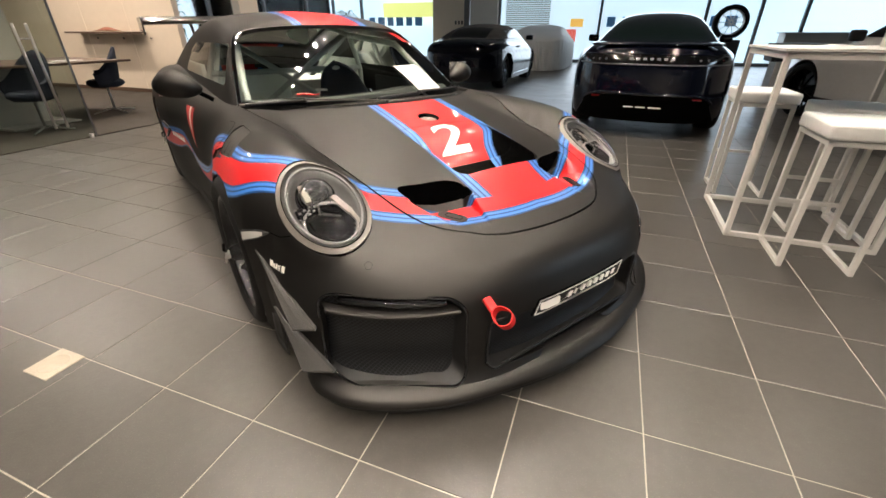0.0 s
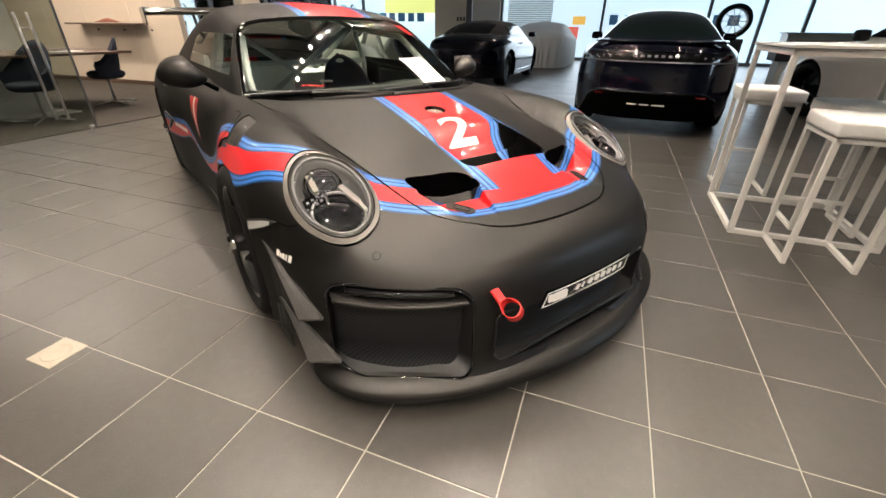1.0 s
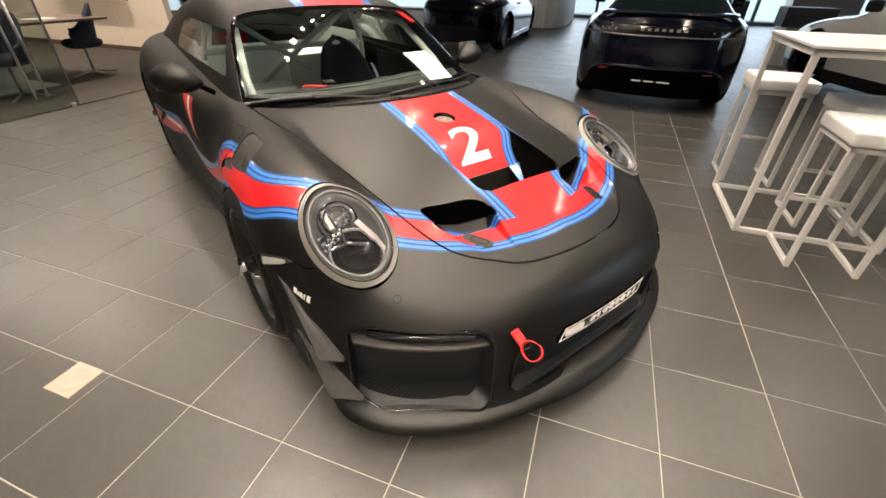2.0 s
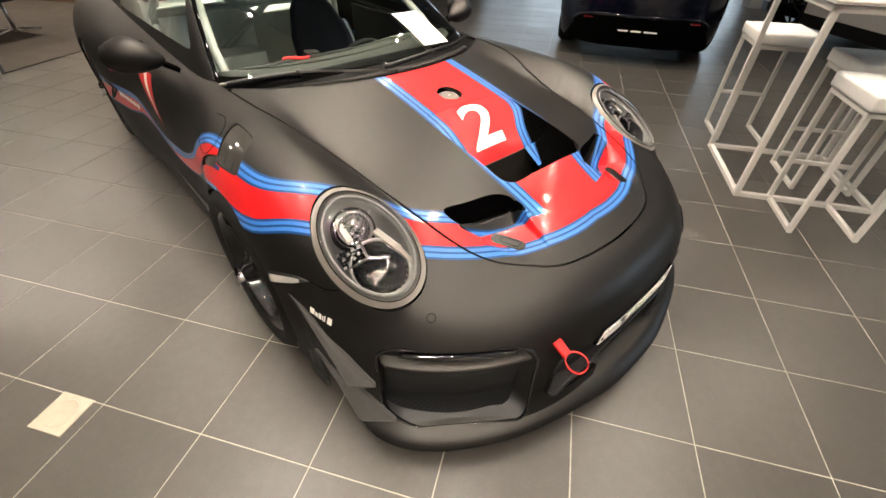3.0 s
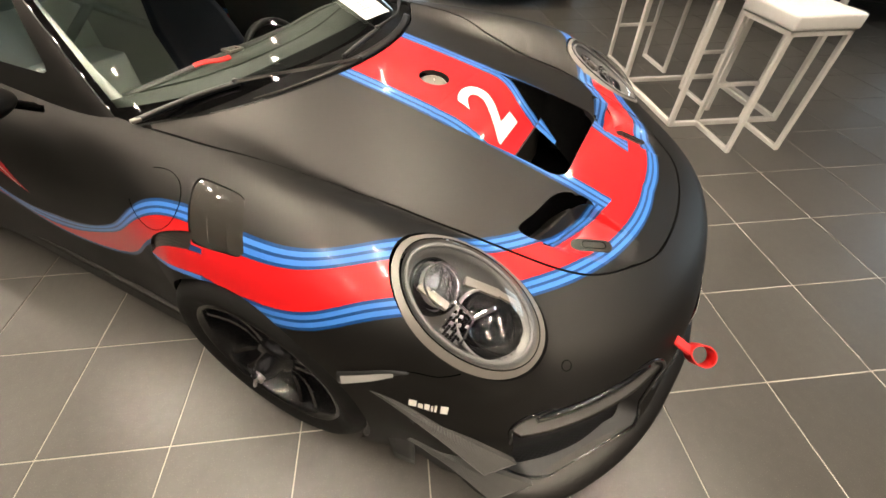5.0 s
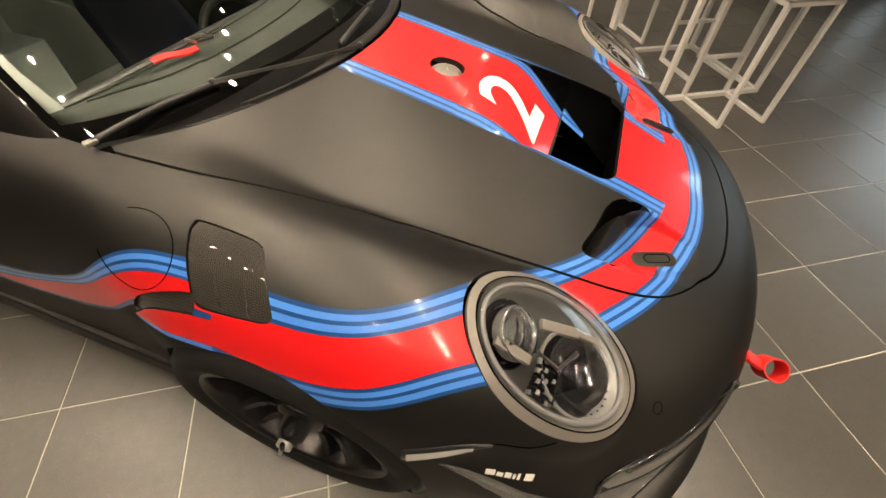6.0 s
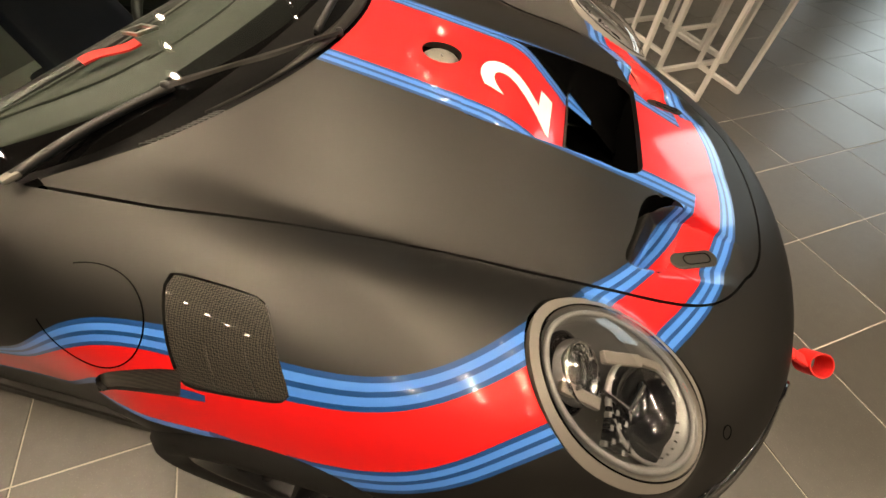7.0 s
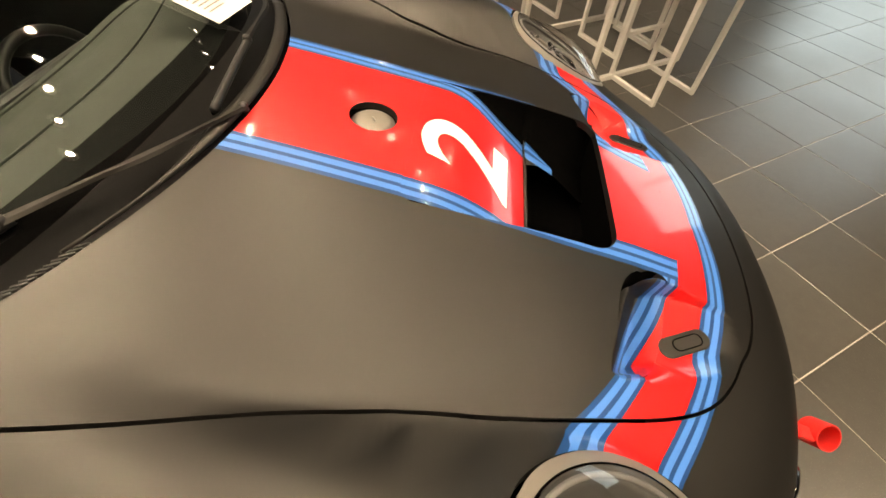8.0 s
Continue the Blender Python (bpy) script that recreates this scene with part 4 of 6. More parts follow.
# sloping side walls, onto which the blue edging runs out in a point
for sign in (-1, 1):
    ys = np.concatenate([np.linspace(-0.105, -0.372, 40), np.linspace(-0.378, -0.556, 24)])
    reach = np.where(ys > -0.375, RAMP_HALF(ys), np.interp(ys, (-0.46, -0.375), (0.098, 0.088))) if sign > 0 else np.full(64, 0.2325)
    low_x, high_x = BAND_X(ys) + sign * reach, np.full(64, MID + sign * 0.2255)
    low_z = np.where(ys > -0.375, ramp_z(low_x, ys) - 0.0005, np.interp(ys, (-0.55, -0.46, -0.375), (0.50, 0.575, 0.628)))
    high_z = top_z(high_x, ys) - 0.001
    rows = []
    for q in np.linspace(0, 1, 14):
        x = low_x + (high_x - low_x) * q
        rows.append(np.stack([x, ys, low_z + (high_z - low_z) * (0.12 * q + 0.88 * q ** 5)], 1))
    v, f = rings_mesh(rows, False)
    f = [t if sign < 0 else t[::-1] for t in f]
    groups, rest = [], f
    for k, colour in zip((0.30, 0.55, 0.80, 1.0) if sign > 0 else (), (2, 3, 2, 3)):
        v, some, rest = cut(v, rest, lambda p: np.where((p[:, 1] < -0.371) & (p[:, 1] > -0.456), sign * (p[:, 0] - BAND_X(p[:, 1])) - np.interp(p[:, 1], (-0.456, -0.371), (0.118, 0.088)) - np.interp(p[:, 1], (-0.456, -0.371), (0.0, 0.066)) * k, 1.0))
        groups.append((some, colour))
    # the matte wall takes near black, so its shade is in the colour
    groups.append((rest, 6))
    link_mesh("outlet_wall", v, [t for g, _ in groups for t in g], PAINTS, car, "matte sloping side of the bonnet outlet, shade painted near black", [k for g, k in groups for _ in g])
part("outlet_pit", box(0.46, 0.25, 0.01, (MID, -0.47, 0.47)), VOID, car, "pit of the bonnet outlet, its shade painted near black")
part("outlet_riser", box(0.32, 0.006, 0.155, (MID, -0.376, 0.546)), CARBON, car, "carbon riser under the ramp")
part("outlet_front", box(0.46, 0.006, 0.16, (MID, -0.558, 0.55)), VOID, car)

# ducts beside it
for sign in (-1, 1):
    k = np.arange(13) - 2
    px, py = spline(k, [sign * DUCT_X[i % 8] for i in k]), spline(k, [DUCT_Y[i % 8] for i in k])
    t = np.linspace(0, 8, 64, endpoint=False)
    x, y = px(t), py(t)
    ring = np.stack([x, y, top_z(x, y) - 0.0005], 1)
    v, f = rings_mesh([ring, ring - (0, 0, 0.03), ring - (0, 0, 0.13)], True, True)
    # duct walls coloured near black to stand for the shade inside
    link_mesh("bonnet_duct", v, f, VOID, car, "bonnet duct, its shade painted near black")

# fuel filler in the band
part("filler_well", lathe([(0.053, -0.001), (0.052, -0.03), (0.0, -0.032)], 40, None, pose(MID, -0.02, float(top_z(MID, -0.02)), 8)), VOID, car, "", True)
filler = part("filler_cap", lathe([(0.0, -0.010), (0.034, -0.010), (0.0405, -0.012), (0.043, -0.018), (0.050, -0.020), (0.051, -0.03)], 40, None, pose(MID, -0.02, float(top_z(MID, -0.02)), 8)), CAP, car, "pale grey fuel filler cap", True)
part("filler_grip", box(0.018, 0.004, 0.004, (MID, -0.02, float(top_z(MID, -0.02)) - 0.008), 0.003, Matrix.Rotation(0.5, 4, "Z")), STEEL, filler)

# the white two on the ramp, read from the nose
lv, lf = words("2", 0.30, 0.0, 0.006)
lv = np.array(lv)
lx, ly = lv[:, 0].copy(), lv[:, 1].copy()
ext = (lv.max(0) - lv.min(0))
y = -0.228 + (ly - (ly.max() + ly.min()) / 2) / ext[1] * 0.200
x = 0.018 + (lx - (lx.max() + lx.min()) / 2) / ext[0] * 0.162 + 0.30 * (y + 0.228)
flat = np.stack([x, y, 0 * x], 1)
for step in np.linspace(-0.34, -0.11, 24):
    flat, a, b = cut(flat, lf, lambda p: p[:, 1] - step)
    lf = a + b
link_mesh("number_decal", np.stack([flat[:, 0], flat[:, 1], ramp_z(flat[:, 0], flat[:, 1]) + 0.0012], 1), lf, WHITE_VINYL, car, "white racing number two")

# bonnet pins
for sign in (-1, 1):
    c = np.array([sign * 0.318, -0.688])
    d = np.array([sign * -0.045, -0.105]) / math.hypot(0.045, 0.105)
    n = np.array([-d[1], d[0]])
    rings = []
    for r, lift in ((0.021, 0.0), (0.021, 0.002), (0.018, 0.0035)):
        ring = []
        for k in range(32):
            w = 2 * math.pi * k / 32
            q = c + d * (0.035 * (1 if math.cos(w) > 0 else -1) + r * math.cos(w)) + n * r * math.sin(w)
            ring.append((q[0], q[1], float(top_z(*q)) + lift))
        rings.append(np.array(ring))
    v, f = rings_mesh(rings, True, True)
    pin = link_mesh("bonnet_pin", v, f, MATTE, car, "flat matte black bonnet catch", smooth=False)
    edge = []
    for k in range(28):
        w = 2 * math.pi * k / 28
        q = c + d * (0.006 + 0.020 * (1 if math.cos(w) > 0 else -1) + 0.012 * math.cos(w)) + n * 0.012 * math.sin(w)
        edge.append((q[0], q[1], float(top_z(*q)) + 0.0038))
    part("button", tube(edge, 0.0012, 6, None, True), VOID, pin, "", True)

# splitter lip round the nose
LIP_AT = np.array([(0.0, -1.108), (0.15, -1.102), (0.27, -1.080), (0.39, -1.050), (0.505, -1.014), (0.617, -0.963), (0.71, -0.905), (0.78, -0.850), (0.842, -0.780), (0.882, -0.690), (0.896, -0.610), (0.890, -0.540)])


def lip(name, profile, mat, label):
    """A moulding swept round the nose along the edge of its lip."""
    k = np.arange(-11, 12)
    both = np.concatenate([LIP_AT[:0:-1] * (-1, 1), LIP_AT]) + (0.006, 0)
    px, py = spline(k, both[:, 0]), spline(k, both[:, 1])
    rows = []
    for t in np.linspace(-11, 11, 161):
        p = np.array([px(t), py(t)])
        d = np.array([px(t + 0.02) - px(t - 0.02), py(t + 0.02) - py(t - 0.02)])
        n = np.array([d[1], -d[0]]) / np.linalg.norm(d)
        fade = min(1.0, (11.001 - abs(t)) / 2.0)
        rows.append([(p[0] + n[0] * (q - 0.03 * (1 - fade)), p[1] + n[1] * (q - 0.03 * (1 - fade)), z) for q, z in profile])
    v = np.array(rows).reshape(-1, 3)
    return link_mesh(name, v, grid_faces(161, len(profile)), mat, car, label)


lip("front_lip", [(-0.10, 0.130), (-0.050, 0.126), (-0.030, 0.118), (-0.012, 0.105), (-0.003, 0.094), (0.0, 0.086), (-0.001, 0.080), (-0.010, 0.075), (-0.10, 0.070)], MATTE, "matte black front splitter lip")
lip("splitter", [(-0.30, 0.062), (-0.020, 0.062), (-0.014, 0.056), (-0.020, 0.050), (-0.30, 0.050)], BLACK, "black splitter blade under the nose")

# intakes
def rounded(cx, cz, hx, hz, r, n=12):
    pts = []
    for k, (sx, sz) in enumerate(((1, 1), (-1, 1), (-1, -1), (1, -1))):
        for i in range(n):
            w = math.pi / 2 * (k + i / (n - 1))
            pts.append((cx + sx * hx + r * math.cos(w), cz + sz * hz + r * math.sin(w)))
    return np.array(pts)


for sign in (-1, 1):
    o = rounded(0.641, 0.277, 0.120, 0.100, 0.055)
    x, z = sign * o[:, 0], o[:, 1]
    ring = np.stack([x, front_y(x, z), z], 1)
    mid = ring.mean(0)
    inner = ring + (0, 0.060, 0)
    inner[:, 0] = mid[0] + (inner[:, 0] - mid[0]) * 0.93
    inner[:, 2] = mid[2] + (inner[:, 2] - mid[2]) * 0.88
    v, f = rings_mesh([ring - (0, 0.0005, 0), inner], True, False)
    intake = link_mesh("side_intake", v, f, BLACK, car, "black side air intake")
    gx, gz = np.meshgrid(sign * np.linspace(0.475, 0.810, 24), np.linspace(0.128, 0.425, 18))
    v = np.stack([gx.ravel(), front_y(gx, gz).ravel() + 0.052, gz.ravel()], 1)
    f = grid_faces(18, 24)
    link_mesh("intake_mesh", v, f, SCREEN, intake, "fine black honeycomb mesh")
    part("intake_frame", tube(ring - (0, 0.001, 0), 0.0055, 8, None, True), GLOSS_BLACK, intake, "glossy black frame", True)
    lx = np.linspace(0.51, 0.764, 20)
    lz = np.full(20, 0.413)
    line = np.stack([sign * lx, front_y(sign * lx, lz) + 0.012, lz], 1)
    part("day_lamp", tube(line, 0.011, 10), GLOSS_BLACK, intake, "black day running lamp strip", True)
    shelf = np.linspace(0.480, 0.802, 24)
    low = np.interp(shelf, (0.48, 0.80), (0.381, 0.366))
    up = np.stack([sign * shelf, front_y(sign * shelf, low) + 0.003, low], 1)
    v, f = rings_mesh([up + (0, 0.05, 0.022), up + (0, 0.004, 0.011), up + (0, 0, 0.007), up, up + (0, 0.06, -0.008)], False)
    link_mesh("intake_shelf", v, f, MATTE, intake, "matte shelf under the lamp strip", smooth=False)

o = rounded(0.0, 0.242, 0.370, 0.065, 0.03)
x, z = o[:, 0], o[:, 1]
ring = np.stack([x, front_y(x, z), z], 1)
inner = np.stack([x * 0.97, ring[:, 1] + 0.05, 0.242 + (z - 0.242) * 0.9], 1)
v, f = rings_mesh([ring - (0, 0.0005, 0), inner], True)
mouth = link_mesh("centre_intake", v, f, BLACK, car, "black centre air intake")
rows = []
for w in np.linspace(-1, 1, 13):
    u = np.linspace(-0.39, 0.39, 40)
    h = np.full(40, 0.242 + 0.09 * w)
    rows.append(np.stack([u, front_y(u, h) + 0.05, h], 1))
v, f = rings_mesh(rows, False)
link_mesh("intake_mesh", v, f, SCREEN, mouth, "fine black honeycomb mesh")
part("intake_frame", tube(ring - (0, 0.002, 0), 0.005, 8, None, True), BLACK, mouth, "", True)


def on_nose(name, pts, mat, parent, lift, label=""):
    """A flat shape, given seen from the front, laid on the nose."""
    p = np.array(pts, float)
    ring = np.stack([p[:, 0], front_y(p[:, 0], p[:, 1]) - lift, p[:, 1]], 1)
    v = np.concatenate([ring, ring + (0, lift + 0.004, 0)])
    n = len(p)
    f = [tuple(range(n))] + [(i, (i + 1) % n, n + (i + 1) % n, n + i) for i in range(n)]
    return link_mesh(name, v, f, mat, parent, label, smooth=False)


def strip_on_nose(x0, x1, z0, z1, slant, n=24):
    u = np.linspace(0, 1, n)
    low = [(x0 + (x1 - x0) * k, z0) for k in u]
    high = [(x0 + slant + (x1 - x0) * k, z1) for k in u[::-1]]
    return low + high


plate = on_nose("sponsor_plate", strip_on_nose(-0.242, 0.222, 0.312, 0.366, 0.026), GLOSS_BLACK, car, 0.008, "black sponsor plate with white border and plain white bars")
for z0 in (0.3145, 0.361):
    on_nose("border", strip_on_nose(-0.237 + (z0 - 0.312) * 0.48, 0.217 + (z0 - 0.312) * 0.48, z0, z0 + 0.002, 0.001), WHITE_VINYL, plate, 0.0092)
for x0 in (-0.238, 0.216):
    on_nose("border", strip_on_nose(x0, x0 + 0.0035, 0.3145, 0.3635, 0.0235, 3), WHITE_VINYL, plate, 0.0092)
for k in range(8):
    x0 = -0.085 + 0.036 * k
    on_nose("bar", strip_on_nose(x0, x0 + (0.017 if k != 1 else 0.006), 0.331, 0.348, 0.008, 4), WHITE_VINYL, plate, 0.0092)
blob = rounded(-0.160, 0.338, 0.026, 0.006, 0.010, 6)
on_nose("emblem", blob, WHITE_VINYL, plate, 0.0092)
on_nose("emblem", rounded(-0.203, 0.340, 0.002, 0.006, 0.009, 6), WHITE_VINYL, plate, 0.0092)

# red towing loop by the intake
hook = np.array([-0.405, float(front_y(-0.405, 0.405)), 0.405])
axis = np.array([-0.62, -0.25, 0.74])
axis = axis / np.linalg.norm(axis)
e1 = np.cross(axis, (0, 1, 0)); e1 = e1 / np.linalg.norm(e1)
e2 = np.cross(axis, e1)
c = hook + np.array([0.012, -0.072, -0.022])
toward = (hook - c) - axis * ((hook - c) @ axis)
toward = toward / np.linalg.norm(toward)
across = np.cross(axis, toward)
rows = []
for k in range(37):
    w = 2 * math.pi * k / 36
    r = 0.026
    q = c + toward * r * math.cos(w) * (1.35 if math.cos(w) > 0 else 1.0) + across * r * math.sin(w)
    nrm = toward * math.cos(w) + across * math.sin(w)
    rows.append([q - axis * 0.023, q + axis * 0.020, q + axis * 0.020 + nrm * 0.003, q - axis * 0.023 + nrm * 0.003, q - axis * 0.023])
v = np.array(rows).reshape(-1, 3)
tow = link_mesh("towing_loop", v, grid_faces(37, 5), STRAP, car, "red woven towing loop", smooth=False)
part("loop_end", box(0.03, 0.05, 0.012, tuple(hook + (0.004, -0.018, 0)), 0.004, Matrix.Rotation(0.5, 4, "X")), STRAP, tow)

# headlights
for sign, faces in ((-1, lamp_left), (1, lamp_right)):
    c, across, along, out = lamp_frame(sign)
    lamp = new("headlight")
    lamp.parent = car
    lamp["label"] = "clear round headlight with a satin grey surround"
    local = lambda u, w, d: c + across * u * -sign + along * w + out * d
    v, inner, ring = cut(skin_points, faces, lambda p: lamp_field(p, sign, 0.122, 0.178))
    v, _, ring = cut(v, ring, lambda p: lamp_field(p, sign, 0.1225, 0.1785))
    v, ring, _ = cut(v, ring, lambda p: lamp_field(p, sign, 0.1385, 0.1965))
    panel("surround", v, [(ring, 0)], body, lamp, [BEZEL], "satin grey lamp surround", 0.012)
    v, lens, _ = cut(v, inner, lambda p: lamp_field(p, sign, 0.1195, 0.1750))
    panel("lens", v, [(lens, 0)], body, lamp, [CLEAR], "clear polycarbonate lens", 0, 0.003).visible_shadow = False
    turn = Matrix([[*r, 0] for r in np.stack([across * -sign, along, out], 1)] + [[0, 0, 0, 1]])
    turn.translation = Vector(c)
    # the bowl follows the lens a little way in
    rows = []
    for q, d in ((1.0, -0.006), (0.97, -0.016), (0.88, -0.022), (0.84, -0.045), (0.70, -0.075), (0.35, -0.095), (0.02, -0.10)):
        ringp = np.array([local(0.119 * q * math.cos(w), 0.174 * q * math.sin(w), 0) for w in np.linspace(0, 2 * math.pi, 64, endpoint=False)])
        near = rays(body, ringp - out * 0.3, np.tile(out, (64, 1)), 0.5) if q > 0.8 else ringp
        rows.append(near + out * d)
    v, f = rings_mesh(rows, True)
    link_mesh("bowl", v, f, BOWL, lamp, "silver reflector bowl")
    rim = np.array([local(0.109 * math.cos(w), 0.162 * math.sin(w), 0) for w in np.linspace(0, 2 * math.pi, 64, endpoint=False)])
    rim = rays(body, rim - out * 0.3, np.tile(out, (64, 1)), 0.5) - out * 0.012
    part("ring", tube(rim, 0.005, 8, None, True), LAMP_TRIM, lamp, "bright inner ring", True)
    gap = np.array([local(0.1225 * math.cos(w), 0.180 * math.sin(w), 0) for w in np.linspace(0, 2 * math.pi, 72, endpoint=False)])
    gap = rays(body, gap - out * 0.3, np.tile(out, (72, 1)), 0.5)
    part("gasket", tube(gap, 0.0016, 6, None, True), VOID, lamp, "black gasket round the lens", True)
    # upper projector, its barrel turned towards the road
    m = turn @ pose(0.002, 0.080, -0.062, 18, 0, 0)
    proj = part("projector", lathe([(0.052, -0.03), (0.052, 0.034), (0.049, 0.040), (0.043, 0.036), (0.041, 0.026), (0.041, -0.01)], 40, None, m), CHROME, lamp, "chrome projector barrel", True)
    part("bulb_lens", lathe([(0.041, 0.010), (0.038, 0.022), (0.030, 0.031), (0.018, 0.037), (0.0005, 0.040)], 32, None, m), LAMP_GLASS, proj, "silvered bulb lens", True)
    part("collar", lathe([(0.058, -0.04), (0.058, 0.012), (0.066, 0.010), (0.068, -0.04)], 40, None, m), GLOSS_BLACK, proj, "", True)
    for k in range(2):
        part("shutter", box(0.050, 0.005, 0.004, (0, 0, 0), 0.0015), GLOSS_BLACK, proj).matrix_basis = m @ pose(-0.002, -0.012 + 0.022 * k, 0.037, 0, 0, 20)
    for k in range(3):
        tilt = 0.6 + 2.1 * k
        part("projector_claw", bar(m @ Vector((0.050 * math.cos(tilt), 0.050 * math.sin(tilt), 0.010)), m @ Vector((0.034 * math.cos(tilt), 0.034 * math.sin(tilt), 0.042)), 0.007), CHROME, proj)
    # wide lower lamp with its grid of cells
    m = turn @ pose(-0.006, -0.070, -0.036) @ Matrix.Diagonal((1.02, 1.10, 1, 1))
    part("lower_reflector", lathe([(0.078, 0.012), (0.073, 0.006), (0.058, -0.014), (0.03, -0.026), (0.0005, -0.030)], 40, None, m), GLOSS_BLACK, lamp, "dark lower reflector", True)
    part("lower_trim", lathe([(0.080, 0.004), (0.083, 0.012), (0.078, 0.016), (0.075, 0.010)], 40, None, m), BOWL, lamp, "silver edge of the lower lamp", True)
    for i in range(7):
        for j in range(6):
            cell = part("cell", box(0.0078, 0.0066, 0.010, (0, 0, 0), 0.0014), GLOSS_BLACK if (i + 2 * j) % 5 else BOWL, lamp)
            cell.matrix_basis = turn @ pose(-0.088 + 0.0088 * i, 0.020 - 0.0082 * j - 0.0010 * i, -0.024 - 0.0010 * j, 0, 0, 6)
    for k in range(11):
        w = math.radians(-150 + 13 * k)
        dot = part("led", lathe([(0.0035, 0.0), (0.003, 0.003), (0.0, 0.004)], 8, None, m @ pose(0.071 * math.cos(w), 0.071 * math.sin(w), 0.006)), CHROME, lamp, "", True)
    for u0, w0, u1, w1, wide, mat, nm in ((0.042, 0.034, 0.070, -0.050, 0.022, BEZEL, "bridge"), (0.070, -0.046, 0.080, -0.112, 0.015, BEZEL, "bridge"), (-0.036, 0.112, -0.036, 0.034, 0.020, BEZEL, "brace"),
                                            (-0.014, 0.030, -0.022, -0.028, 0.010, CHROME, "fin"), (-0.022, -0.026, 0.034, -0.058, 0.012, CHROME, "fin"), (-0.024, -0.028, -0.090, -0.030, 0.004, CHROME, "fin")):
        d = math.degrees(math.atan2(w1 - w0, u1 - u0))
        part(nm, box(math.hypot(u1 - u0, w1 - w0), wide, 0.012, (0, 0, 0), 0.004), mat, lamp, "bright bar across the lamp" if nm == "bridge" else "").matrix_basis = turn @ pose((u0 + u1) / 2, (w0 + w1) / 2, -0.026, 0, 0, d)

# carbon louvres in the wings
for sign, faces in ((-1, flap_left), (1, flap_right)):
    v, some, _ = cut(skin_points, faces, lambda p: flap_field(p, sign) + 0.002)
    louvre = panel("wing_louvre", v, [(some, 0)], body, car, [CARBON], "glossy carbon wing louvre", 0.01, -0.003)
    for y0, y1 in ((0.128, 0.072), (0.070, 0.012)):
        run = np.linspace(0, 1, 14)
        line = wing_point(0.735 + 0.150 * run, y0 + (y1 - y0) * run)
        line[:, 0] *= -sign
        part("rib", tube(line + (0, 0, -0.006), 0.0022, 6), CARBON, louvre, "", True)

# small marks on the nose and flanks
for sign in (-1, 1):
    p = np.array([sign * 0.665, -0.725, 0.0])
    p[2] = top_z(p[0], p[1])
    n = slope(body, p[None])[0]
    q = Vector(n).to_track_quat("Z", "Y").to_matrix().to_4x4()
    ring = [Matrix.Translation(p) @ q @ Vector((0.0122 * math.cos(w), 0.0122 * math.sin(w), 0.0002)) for w in np.linspace(0, 2 * math.pi, 28, endpoint=False)]
    part("parking_sensor", tube(ring, 0.0009, 6, None, True), VOID, car, "round parking sensor outline", True)
    # seam between bumper and wing, from the side marker to the headlight
    ys, zs = np.linspace(-0.430, -0.536, 14), np.interp(np.linspace(0, 1, 14), (0, 0.6, 1), (0.5635, 0.566, 0.580))
    part("panel_seam", tube(np.stack([sign * (side_x(ys, zs) + 0.0003), ys, zs], 1), 0.0012, 6), VOID, car, "", True)
    # side marker
    ys = np.linspace(-0.285, -0.435, 16)
    zc = np.interp(ys, (-0.435, -0.285), (0.562, 0.512))
    hw = np.interp(ys, (-0.435, -0.37, -0.285), (0.001, 0.017, 0.022))
    rows = [np.stack([sign * (side_x(ys, zc + hw * k) + lift), ys, zc + hw * k], 1) for k, lift in ((-1, 0.0), (-0.9, 0.003), (-0.3, 0.006), (0.3, 0.006), (0.9, 0.003), (1, 0.0))]
    v, f = rings_mesh(rows, False)
    marker = link_mesh("side_marker", v, f, BLACK, car, "black framed side marker lamp")
    rows = [np.stack([sign * (side_x(ys[1:-3], (zc + hw * k)[1:-3]) + 0.0075), ys[1:-3], (zc + hw * k)[1:-3]], 1) for k in (-0.7, 0.0, 0.7)]
    v, f = rings_mesh(rows, False)
    link_mesh("lamp_glass", v, f, MARKER, marker, "pale lamp glass")
    # sponsor mark as plain white bars
    for k, (w, h) in enumerate(((0.018, 0.020), (0.012, 0.014), (0.012, 0.018), (0.005, 0.016), (0.005, 0.020), (0.016, 0.022))):
        y0 = -0.437 - (0, 0.021, 0.036, 0.051, 0.059, 0.072)[k]
        pts = []
        for yy, zz in ((y0, 0), (y0 - w, 0), (y0 - w, h), (y0, h)):
            z = 0.452 + zz + (-0.437 - yy) * 0.02
            pts.append((sign * (float(side_x(yy, z)) + 0.0012), yy, z))
        link_mesh("sponsor_bar", pts, [(0, 1, 2, 3)], WHITE_VINYL, car, "", smooth=False)


